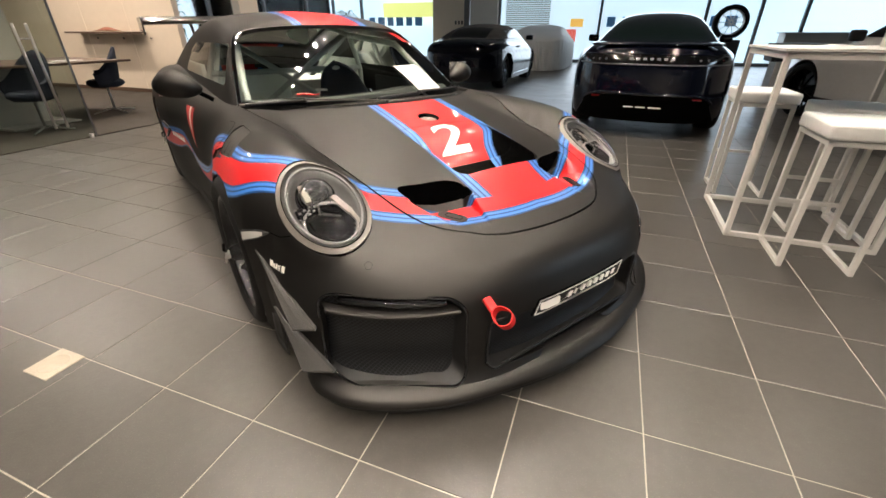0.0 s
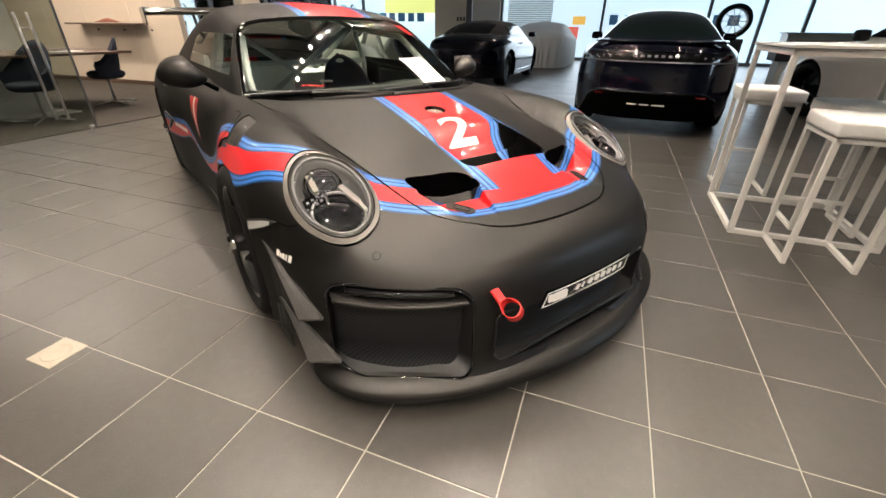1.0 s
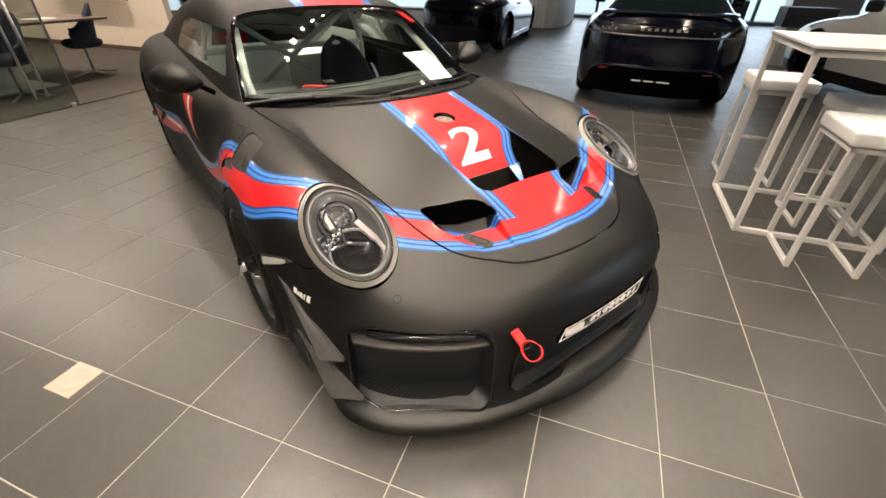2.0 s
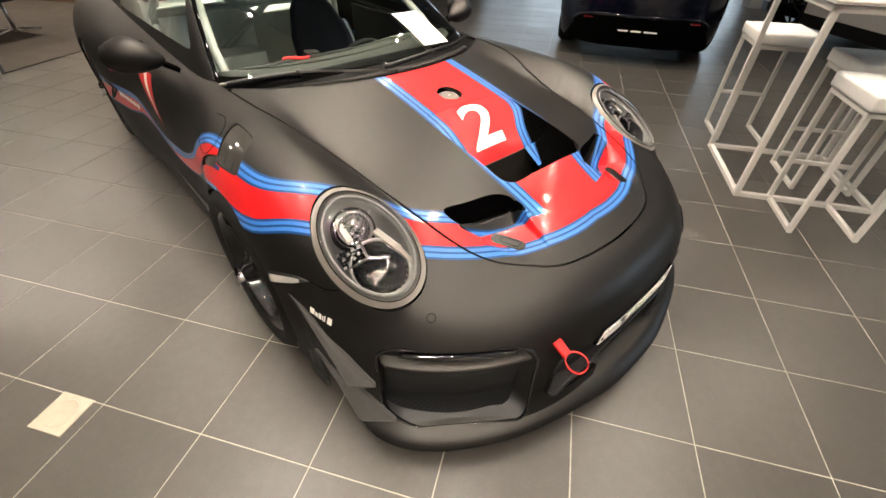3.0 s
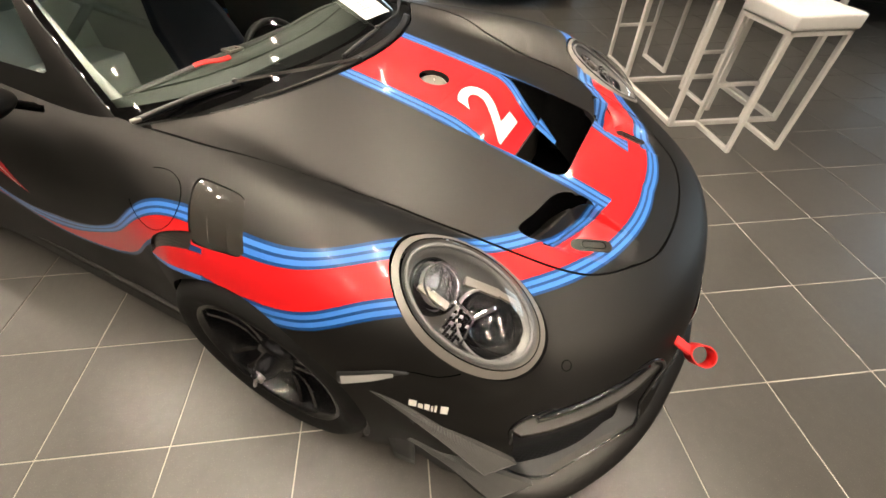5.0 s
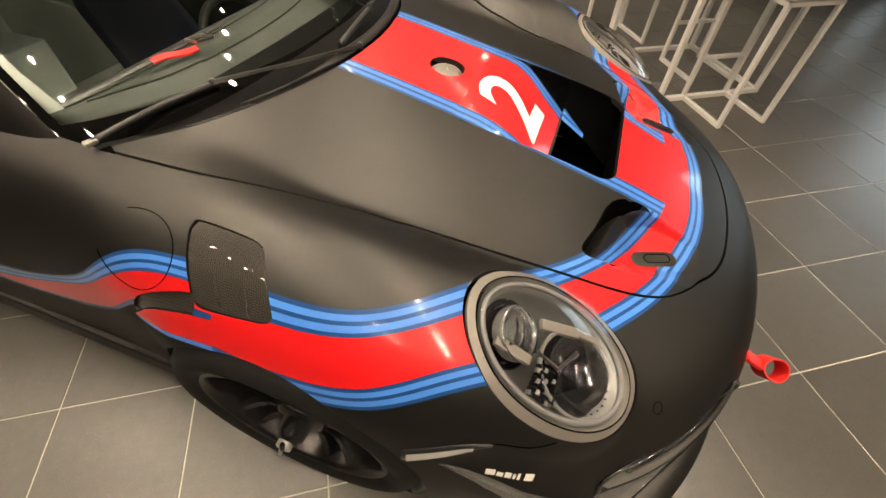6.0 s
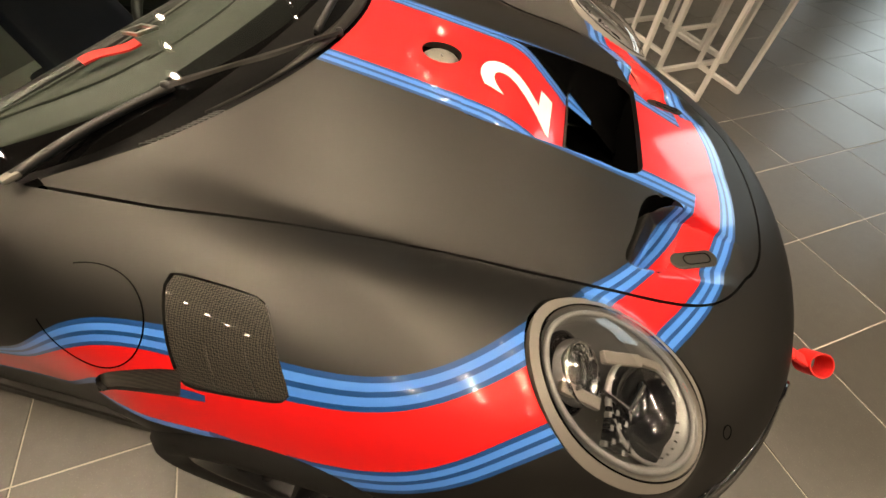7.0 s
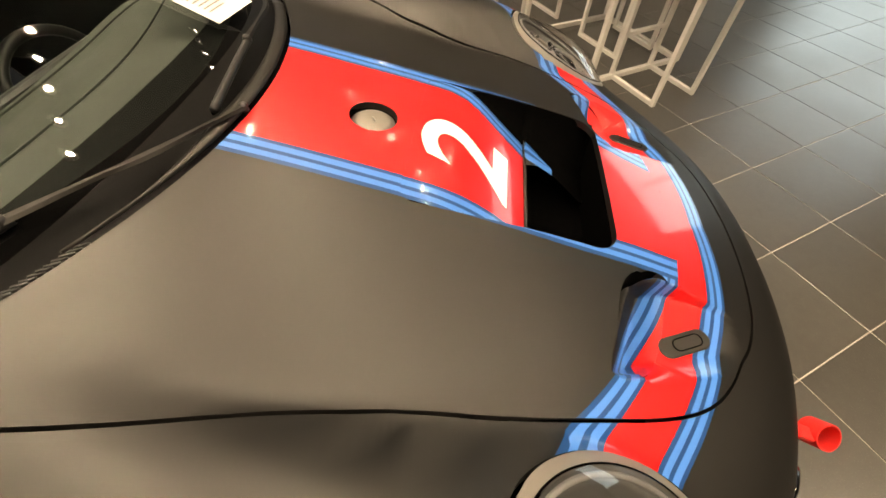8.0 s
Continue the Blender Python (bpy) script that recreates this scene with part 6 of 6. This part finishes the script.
pull = thing("pull_strap", Matrix(), "red release strap with a steel buckle on the dashboard", "strap")
part("strap", sheet(lambda u, v: (-0.37 + 0.11 * u + 0.016 * v, 0.625 - 0.045 * u + 0.03 * v, 0.832 + 0.003 * math.sin(2 * math.pi * u)), 16, 2, 0.004), STRAP, pull)
for dy in (0.0, 0.035):
    part("buckle_bar", bar((-0.262, 0.575 + dy, 0.852), (-0.222, 0.560 + dy, 0.852), 0.007), STEEL, pull)
part("buckle_bar", bar((-0.262, 0.575, 0.852), (-0.262, 0.61, 0.852), 0.007), STEEL, pull)
part("buckle_bar", bar((-0.222, 0.560, 0.852), (-0.222, 0.595, 0.852), 0.007), STEEL, pull)

# ---- the office ----
pane = setting("window_10", box(0.012, OFFICE_Y - 3.06 - Y0, 2.9, (OFFICE_X, (1.79 + Y0) / 2, 1.46)), PARTITION, "clear glass office partition")
pane.visible_shadow = False
setting("trim_glass", box(0.016, 0.02, 2.9, (OFFICE_X, 1.80, 1.46), 0.002), ALU, "dark edge of the glass partition")
handle = thing("glass_door_bar", ROOM @ pose(OFFICE_X + 0.05, 1.40, 0), "long brushed steel bar handle on the glass door", "door bar")
for dy in (0.0, 0.10):
    part("grip", rod((0.03 * dy * 10, dy, 0.17), (0.03 * dy * 10, dy, 1.20), 0.013, 12), STEEL, handle, "", True)
for z in (0.26, 1.06):
    part("standoff", rod((0.0, 0.0, z), (0.03, 0.10, z), 0.008, 10), STEEL, handle, "", True)
stop = thing("door_stop", ROOM @ pose(OFFICE_X + 0.05, 1.72, 0), "small steel door stop on the floor", "door stop")
part("knob", lathe([(0.02, 0.0), (0.02, 0.03), (0.026, 0.035), (0.024, 0.05), (0.0, 0.054)], 18), STEEL, stop, "", True)
desk = thing("meeting_table", ROOM @ pose(-7.75, 2.05, 0.01), "dark topped meeting table on a pale panel leg", "table")
part("tabletop", box(1.5, 2.3, 0.03, (0, 0, 0.735), 0.006), WOOD, desk, "dark wood top")
part("panel_leg", box(0.10, 0.75, 0.72, (0.25, -0.25, 0.36), 0.005), WHITE_METAL, desk)
part("foot_plate", box(0.80, 0.80, 0.02, (0.2, -0.1, 0.012), 0.005), WHITE_METAL, desk)
note = thing("notepad", ROOM @ pose(-7.35, 2.55, 0.762), "thin white papers on the meeting table", "papers")
part("page", box(0.21, 0.30, 0.008, (0, 0, 0.004), 0.001), PAPER, note)


def office_chair(m):
    ch = thing("office_chair", m, "dark upholstered shell chair on a four-star steel foot", "chair", "chairs at the meeting table")

    def shell(u, v):
        w = (u - 0.5) * math.pi * 1.1
        r = 0.20 + 0.11 * v ** 0.5
        lift = 0.37 + v * (0.20 + 0.34 * max(0, math.cos(w)) ** 1.5)
        return (r * math.sin(w) * 1.05, -r * math.cos(w) + 0.06, lift)

    part("backrest", sheet(shell, 26, 8, 0.035), FABRIC, ch, "", True)
    part("cushion", lathe([(0.0, 0.47), (0.20, 0.47), (0.235, 0.45), (0.24, 0.41), (0.19, 0.37), (0.0, 0.36)], 28), FABRIC, ch, "", True)
    part("column", rod((0, 0, 0.03), (0, 0, 0.39), 0.018, 12), STEEL, ch, "", True)
    for k in range(4):
        a = math.pi / 2 * k + 0.5
        part("foot_arm", tube([(0, 0, 0.06), (0.15 * math.cos(a), 0.15 * math.sin(a), 0.035), (0.30 * math.cos(a), 0.30 * math.sin(a), 0.012)], 0.011, 8), STEEL, ch, "", True)
    return ch


seat_a = office_chair(ROOM @ pose(-7.45, 3.02, 0.01, 0, 0, 147))
copy_thing(seat_a, ROOM @ pose(-6.85, 1.75, 0.01, 0, 0, 190))
shelf = thing("wall_shelf", ROOM @ pose(-9.65, OFFICE_Y - 0.15, 1.10), "dark wooden wall shelf with small things on it", "shelf")
part("board", box(1.9, 0.30, 0.03, (0, 0, 0), 0.004), WOOD, shelf)
for k in range(3):
    knob = thing("cabinet_knob", ROOM @ pose(-10.1 + 0.75 * k, OFFICE_Y, 1.00), "small dark knob on the tan panel", "knob", "knobs on the panels")
    part("head", lathe([(0.0, 0.03), (0.016, 0.028), (0.02, 0.02), (0.01, 0.012), (0.01, 0.0)], 14, None, Matrix.Rotation(math.pi / 2, 4, "X")), BLACK, knob, "", True)
model = thing("model_car", ROOM @ pose(-9.55, OFFICE_Y - 0.15, 1.115), "small reddish brown model on the shelf", "model")
part("shell", sheet(lambda u, v: (0.55 * (u - 0.5), 0.16 * (v - 0.5), 0.02 + 0.06 * math.sin(math.pi * u) * math.sin(math.pi * v)), 12, 6, 0.01), material("brown_model", (0.28, 0.09, 0.05), 0.4), model, "", True)


def palm(m, height, label, seed):
    rnd = random.Random(seed)
    p = thing("potted_palm", m, label, "plant")
    part("pot", lathe([(0.0, 0.02), (0.22, 0.0), (0.28, 0.55), (0.26, 0.55), (0.24, 0.50), (0.0, 0.50)], 28), POT, p, "plain pot", True)
    for k in range(5):
        part("stem", tube([(0, 0, 0.32), (rnd.uniform(-0.05, 0.05), rnd.uniform(-0.05, 0.05), height * 0.55), (rnd.uniform(-0.12, 0.12), rnd.uniform(-0.12, 0.12), height * 0.8)], 0.010, 6), WOOD, p, "", True)
    for k in range(46):
        a, h = rnd.uniform(0, 6.28), rnd.uniform(0.45, 1.0) * height
        reach, droop = rnd.uniform(0.25, 0.5), rnd.uniform(-0.05, 0.25)
        c = Vector((rnd.uniform(-0.06, 0.06), rnd.uniform(-0.06, 0.06), h * 0.85))
        d, side = Vector((math.cos(a), math.sin(a), 0)), Vector((-math.sin(a), math.cos(a), 0))
        part("leaf", sheet(lambda u, v: c + d * reach * u + Vector((0, 0, 0.35 * u * (1 - u) * 1.6 + 0.1 * u - droop * u * u)) + side * 0.022 * (2 * v - 1) * math.sin(math.pi * min(0.97, u + 0.05)), 6, 2), LEAF, p, "", True)


palm(ROOM @ pose(-9.7, 6.4, 0), 2.3, "green potted palm standing beside the office wall", 3)
palm(ROOM @ pose(-7.2, 9.5, 0), 1.7, "green potted palm near the shop window", 8)

# ---- the other cars ----
def smin(a, b, k):
    return -smax(-a, -b, k)


def closed_hull(shape, y0, y1, z0, n=60, m=150, bottom=0.18):
    """A shell round a spine, with fans at both ends and a flat bottom."""
    field = lambda x, y, z: np.maximum(shape(x, y, z), bottom - z)
    th = np.linspace(-math.pi, math.pi, m)
    up = np.stack([np.sin(th), 0 * th, np.cos(th)], 1)
    rows = []
    for al in np.radians(np.linspace(89, 2, 40)):
        rows.append(rays(field, np.tile([0, y0, z0], (m, 1)), up * math.cos(al) - np.array([0, math.sin(al), 0]), 3))
    for y in np.linspace(y0, y1, n):
        rows.append(rays(field, np.tile([0, y, z0], (m, 1)), up, 3))
    for al in np.radians(np.linspace(2, 89, 40)):
        rows.append(rays(field, np.tile([0, y1, z0], (m, 1)), up * math.cos(al) + np.array([0, math.sin(al), 0]), 3))
    return np.concatenate(rows), grid_faces(len(rows), m)


def shaped(length, wide, deck, roof, belt, waist):
    """The field of a plain car body, tail at nought and nose at its length."""
    D, R = spline(*deck), spline(*roof)

    def f(x, y, z):
        a = np.abs(x)
        plan = ((a / wide) ** 3.2 + (np.abs(y - length / 2) / (length / 2)) ** 4.5) ** (1 / 3.6)
        low = smax((plan - 1) * 0.9 + 0.06 * np.clip((0.5 - z) / 0.4, 0, 1) ** 2, z - D(y) + 0.10 * a ** 2, 0.12)
        cab = smax((a - waist + 0.50 * (z - belt)) / 1.1, z - R(y) + 0.12 * a ** 2, 0.10)
        cab = np.maximum(cab, (plan - 1) * 0.9 + 0.05)
        return smin(low, cab, 0.05)
    return f


def road_wheel(parent, x, y, r, sign):
    w = new("wheel")
    w.parent = parent
    w.matrix_basis = Matrix.Translation((x, y, r)) @ Matrix.Rotation(sign * math.pi / 2, 4, "Y")
    part("tyre", lathe([(r * 0.74, 0.0), (r * 0.78, 0.01), (r - 0.03, 0.006), (r, -0.03), (r, -0.20), (r - 0.02, -0.23)], 40), RUBBER, w, "", True)
    rim = part("rim", lathe([(r * 0.75, 0.0), (r * 0.70, -0.02), (r * 0.68, -0.18)], 40), RIM, w, "", True)
    for k in range(10):
        a = 2 * math.pi * k / 10
        part("spoke", bar((0.04 * math.cos(a), 0.04 * math.sin(a), -0.03), (r * 0.71 * math.cos(a), r * 0.71 * math.sin(a), -0.02), 0.022), RIM, rim)
    part("hub", lathe([(0.06, -0.05), (0.05, -0.015), (0.0, -0.012)], 20), RIM, w, "", True)


def plain_car(name, m, label, field, length, wide, paints, axles, radius, zones):
    """A whole car: a skin parted into zones of paint and glass, and four wheels."""
    c = thing(name, m, label, "car")
    v, faces = closed_hull(field, 0.5, length - 0.5, 0.55)
    for y in axles:
        v, _, faces = cut(v, faces, lambda p: np.where(np.abs(p[:, 0]) > 0.5, np.hypot(p[:, 1] - y, p[:, 2] - radius) - radius - 0.035, 1.0))
    rest = faces
    for zone, mat, part_name, part_label in zones:
        v, some, rest = cut(v, rest, zone)
        halves = [some]
        if part_name in ("side_window", "tail_lamp", "sill_cladding"):
            v, a, b = cut(v, some, lambda p: p[:, 0])
            halves = [a, b]
        for half in halves:
            if half:
                panel(part_name, v, [(half, 0)], field, c, [mat], part_label, 0)
    panel("body", v, [(rest, 0)], field, c, [paints], "", 0.02)
    for y in axles:
        for sign in (-1, 1):
            road_wheel(c, sign * (wide - 0.085), y, radius, sign)
    part("underbody", box(2 * wide - 0.45, length - 0.7, 0.05, (0, length / 2, 0.22), 0.01), VOID, c)
    return c


# dark saloon, tail towards the room
f1 = shaped(4.96, 0.965, ((-0.5, 0.0, 0.2, 0.7, 2.0, 3.6, 4.6, 5.4), (0.88, 0.94, 1.00, 1.03, 1.0, 0.93, 0.80, 0.6)), ((-0.5, 0.25, 0.9, 1.6, 2.4, 3.2, 3.9, 5.4), (0.80, 1.00, 1.19, 1.33, 1.37, 1.24, 0.98, 0.5)), 1.0, 0.70)
saloon = plain_car("saloon_car", ROOM @ pose(0.10, 4.00, 0, 0, 0, -4), "glossy midnight blue saloon car with its tail to the room", f1, 4.96, 0.965, NIGHT, (1.02, 3.92), 0.36, [
    (lambda p: np.maximum(np.maximum(smax(np.abs(p[:, 0]) - 0.555 + 0.25 * (p[:, 2] - 1.0), p[:, 2] - 1.262, 0.04), np.maximum(p[:, 1] - 1.60, 0.36 - p[:, 1])), 1.045 - p[:, 2]), SALOON_GLASS, "rear_window", "dark green rear window"),
    (lambda p: np.maximum(np.maximum(1.045 - p[:, 2], p[:, 2] - 1.25), np.maximum(0.56 - 0.35 * (p[:, 2] - 1.0) - np.abs(p[:, 0]), np.maximum(0.9 - p[:, 1], p[:, 1] - 3.3))), GLOSS_BLACK, "side_window", "dark side glass"),
    (lambda p: np.maximum(smax(p[:, 2] - 0.475, np.abs(p[:, 0]) - 0.70 - 0.5 * np.maximum(0.36 - p[:, 2], 0), 0.06), p[:, 1] - 0.85), VOID, "diffuser", "black rear diffuser"),
    (lambda p: np.maximum(np.abs(p[:, 2] - 0.852) - 0.040, p[:, 1] - 0.55), GLOSS_BLACK, "light_bar", "unlit full width tail lamp bar"),
])


def saloon_tail(x, z):
    """Where the saloon's tail stands at a place across and up."""
    reach = np.linspace(-0.2, 1.2, 400)
    return reach[int(np.argmax(f1(np.full(400, x), reach, np.full(400, z)) < 0))]


for name_of, mat, lb, line, r in (("badge_strip", ALU, "dull bright strip under the light bar", [(x, 0.797) for x in np.linspace(-0.80, 0.80, 25)], 0.007),
                                  ("bumper_edge", NIGHT, "rounded edge over the diffuser", [(0.70 * math.sin(w), 0.492 - 0.10 * abs(math.sin(w)) ** 9) for w in np.linspace(-1.5, 1.5, 31)], 0.016),
                                  ("deck_edge", NIGHT, "edge of the boot lid", [(x, 0.900) for x in np.linspace(-0.74, 0.74, 25)], 0.009)):
    part(name_of, tube([(x, saloon_tail(x, z) - 0.002, z) for x, z in line], r, 8), mat, saloon, lb, True)
for k in range(7):
    x = -0.21 + 0.07 * k
    part("letter_bar", box(0.036, 0.008, 0.024, (x, saloon_tail(x, 0.855) - 0.003, 0.855), 0.002), ALU, saloon)
for sign in (-1, 1):
    for k in range(4):
        x = sign * (0.48 + 0.075 * k)
        part("lamp_cell", box(0.022, 0.008, 0.020, (x, saloon_tail(x, 0.845) - 0.002, 0.845), 0.004), TAIL if k == 3 else ALU, saloon)
    x = sign * 0.50
    part("exhaust_reflector", box(0.17, 0.008, 0.020, (x, saloon_tail(x, 0.455) - 0.002, 0.450), 0.004), TAIL, saloon, "dark red rear reflector")
    part("door_mirror", box(0.18, 0.10, 0.11, (sign * 1.00, 3.05, 1.02), 0.035), NIGHT, saloon, "", True)
for k, x in enumerate((-0.15, -0.02, 0.13)):
    part("plate_bar", box(0.10 + 0.03 * (k == 2), 0.01, 0.012, (x, saloon_tail(x, 0.35) - 0.004, 0.35), 0.002), WHITE_VINYL, saloon)
part("spoiler", sheet(lambda u, v: ((u - 0.5) * 1.35, 0.13 + 0.16 * v + 0.25 * (u - 0.5) ** 2, 1.0 + 0.02 * v), 20, 3, 0.012), NIGHT, saloon, "", True)

# convertible with its black roof up
f2 = shaped(4.5, 0.92, ((-0.5, 0.0, 0.25, 0.9, 2.0, 3.2, 4.1, 5.0), (0.74, 0.84, 0.93, 0.98, 0.93, 0.86, 0.72, 0.5)), ((-0.5, 0.6, 1.1, 1.7, 2.3, 2.8, 3.3, 5.0), (0.5, 0.92, 1.13, 1.25, 1.27, 1.17, 0.92, 0.4)), 0.95, 0.74)
roadster = plain_car("convertible_car", ROOM @ pose(-3.35, 7.25, 0, 0, 0, -2), "dark convertible car with its black fabric roof closed", f2, 4.5, 0.92, NIGHT, (0.98, 3.43), 0.34, [
    (lambda p: np.maximum(np.maximum(0.99 - p[:, 2], np.abs(p[:, 0]) - 0.42), np.maximum(p[:, 1] - 1.35, 0.7 - p[:, 1])), GLOSS_BLACK, "rear_window", "black rear window"),
    (lambda p: np.maximum(np.maximum(0.98 - p[:, 2], p[:, 2] - 1.15), np.maximum(0.52 - np.abs(p[:, 0]), np.maximum(1.5 - p[:, 1], p[:, 1] - 2.9))), GLOSS_BLACK, "side_window", "dark side glass"),
    (lambda p: np.maximum(0.975 - p[:, 2], p[:, 1] - 2.45), CANVAS, "fabric_roof", "black fabric roof"),
    (lambda p: np.maximum(np.abs(p[:, 2] - 0.78) - 0.035, p[:, 1] - 0.35), GLOSS_BLACK, "tail_lamp", "dark unlit tail lamp"),
])
for sign in (-1, 1):
    part("door_mirror", box(0.17, 0.09, 0.11, (sign * 0.93, 2.72, 0.98), 0.03), NIGHT, roadster, "", True)
    part("deck_hump", sheet(lambda u, v: (sign * (0.40 + 0.26 * (u - 0.5) * 2 * (1 - 0.35 * v)), 1.25 - 1.05 * v, 0.90 + 0.13 * math.cos(math.pi * (u - 0.5)) ** 0.7 * math.cos(1.3 * v) - 0.05 * v), 16, 14, 0.02), NIGHT, roadster, "glossy hump on the rear deck", True)
    part("door_sill_strip", box(0.012, 1.5, 0.02, (sign * 0.905, 2.2, 0.27), 0.004), CHROME, roadster, "bright strip along the sill")

# covered car
f3 = shaped(4.5, 0.95, ((-0.5, 0.0, 0.3, 1.2, 2.4, 3.4, 4.2, 5.0), (0.80, 0.90, 0.98, 1.0, 0.98, 0.92, 0.8, 0.6)), ((-0.5, 0.5, 1.1, 1.7, 2.3, 2.9, 3.6, 5.0), (0.6, 0.98, 1.15, 1.26, 1.28, 1.18, 0.95, 0.5)), 0.9, 0.84)


def draped(x, y, z):
    w = np.arctan2(y - 2.25, x * 2.2)
    fold = 0.020 * np.sin(w * 46 + 2 * np.sin(w * 9)) * np.clip((0.95 - z) / 0.6, 0, 1)
    return f3(x, y, np.maximum(z, 0.62)) + fold - 0.03


cover = thing("covered_car", ROOM @ pose(-2.75, 12.7, 0), "car under a pale grey cloth cover hanging in folds", "car cover")
v, faces = closed_hull(draped, 0.5, 4.0, 0.6, 60, 260, 0.012)
v, _, faces = cut(v, faces, lambda p: p[:, 2] - 0.02)
panel("cloth", v, [(faces, 0)], draped, cover, [CLOTH], "", 0)

# silver car seen along its side
f4 = shaped(4.85, 0.96, ((-0.5, 0.0, 0.3, 1.2, 2.6, 3.6, 4.4, 5.4), (0.86, 0.98, 1.02, 1.03, 1.02, 1.0, 0.88, 0.6)), ((-0.5, 0.1, 0.6, 1.3, 2.2, 2.9, 3.5, 5.4), (0.9, 1.15, 1.45, 1.60, 1.62, 1.48, 1.05, 0.4)), 1.0, 0.80)
estate = plain_car("silver_car", ROOM @ pose(4.45, 3.05, 0, 0, 0, 20), "grey silver sport utility car parked on the tiles", f4, 4.85, 0.96, SILVER, (0.98, 3.88), 0.37, [
    (lambda p: np.maximum(np.maximum(1.06 - p[:, 2], p[:, 2] - 1.45), np.maximum(0.55 - np.abs(p[:, 0]), np.maximum(0.7 - p[:, 1], p[:, 1] - 3.3))), GLOSS_BLACK, "side_window", "dark side glass"),
    (lambda p: np.maximum(1.05 - p[:, 2], np.maximum(3.0 - p[:, 1], np.abs(p[:, 0]) - 0.55)), GLOSS_BLACK, "windscreen", "dark windscreen"),
    (lambda p: p[:, 2] - 0.33, BLACK, "sill_cladding", "black sill cladding"),
])
for y in (1.9, 2.75):
    part("door_handle", box(0.03, 0.20, 0.03, (-0.955, y, 0.86), 0.01), SILVER, estate, "", True)
for sign in (-1, 1):
    part("door_mirror", box(0.16, 0.10, 0.13, (sign * 1.02, 3.1, 1.08), 0.035), BLACK, estate, "", True)

# ---- wheel on show, dark box, window lettering ----
stand = thing("display_stand", ROOM @ pose(1.95, 10.4, 0), "dark square stand carrying a wheel", "stand")
part("column", box(0.50, 0.40, 0.95, (0, 0, 0.475), 0.01), BLACK, stand)
show = thing("show_tyre", ROOM @ pose(1.95, 10.4, 0.95), "alloy wheel with tyre standing on show", "tyre")
m = pose(0, -0.1, 0.34) @ Matrix.Rotation(math.pi / 2, 4, "X")
for nm, prof, mat in (("tyre", [(0.25, 0.0), (0.27, 0.01), (0.33, 0.0), (0.34, -0.04), (0.34, -0.20)], RUBBER), ("rim", [(0.255, 0.0), (0.24, -0.02), (0.23, -0.15)], STEEL)):
    part(nm, lathe(prof, 40, None, m), mat, show, "", True)
for k in range(10):
    a = 2 * math.pi * k / 10
    part("spoke", bar(m @ Vector((0.03 * math.cos(a), 0.03 * math.sin(a), -0.02)), m @ Vector((0.24 * math.cos(a), 0.24 * math.sin(a), -0.02)), 0.02), STEEL, show)
cabinet = thing("dark_counter", ROOM @ pose(2.75, 8.6, 0), "dark low counter by the window", "counter")
part("body", box(0.75, 0.5, 0.30, (0, 0, 0.78), 0.01), BLACK, cabinet)
part("foot", box(0.55, 0.4, 0.63, (0, 0, 0.315), 0.01), WHITE_METAL, cabinet)
desk2 = thing("reception_desk", ROOM @ pose(4.6, 13.6, 0), "white reception desk in front of the glazing", "desk")
part("front", box(1.5, 0.6, 1.05, (0, 0, 0.525), 0.01), WHITE_METAL, desk2)
part("worktop", box(1.6, 0.7, 0.04, (0, 0, 1.07), 0.006), WHITE_SEAT, desk2)
for word, (x0, gap, n, z) in {"left": (-10.9, 0.46, 6, 1.48), "middle": (-0.65, 0.55, 4, 1.42), "right": (2.8, 0.5, 2, 1.42)}.items():
    sign = thing("window_sign", ROOM @ pose(0, Y1 + 0.02, 0), "blue window lettering shown as plain bars", "sign")
    for k in range(n):
        part("bar", box(0.30 + 0.05 * (k % 2), 0.006, 0.34, (x0 + gap * k, 0, z), 0.002), LETTER, sign)
outdoors("backdrop_sign", box(3.6, 0.05, 0.7, (-11.4, Y1 + 5.5, 2.15)), YELLOW, "yellow sign across the street")
# poster shapes glow in place of the daylight on them
outdoors("backdrop_poster", box(0.55, 0.05, 0.45, (-2.2, Y1 + 0.6, 0.95)), glow("daylit_red_poster", (0.8, 0.12, 0.08), 0.8), "red poster shape outside the window")
outdoors("backdrop_poster_2", box(0.5, 0.05, 0.3, (-1.95, Y1 + 0.6, 1.40)), glow("daylit_orange_poster", (0.95, 0.5, 0.1), 0.9), "orange poster shape outside the window")
# ---- tiles ----
tv, tf = tile_mesh()
tile_data = bpy.data.meshes.new("tile")
tile_data.from_pydata(tv, [], tf)
tile_data.materials.append(TILE)
fv, ff = [], []
for i in range(-15, 22):
    for j in range(-16, 44):
        at = ((i + 0.5) * TILE_SIZE, (j + 0.5) * TILE_SIZE)
        if -9 <= i < 6 and -7 <= j < 11:
            ob = new("tile", tile_data)
            ob.parent = floor
            ob.matrix_basis = pose(at[0], at[1], random.uniform(-0.0003, 0.0003), 0, 0, 90 * random.randrange(4))
        else:
            n = len(fv)
            fv += [(x + at[0], y + at[1], z) for x, y, z in tv]
            ff += [tuple(k + n for k in f) for f in tf]
far = link_mesh("floor_tiles", fv, ff, TILE, floor, "dark stone floor tiles", smooth=False)
far["kind"] = "stuff"
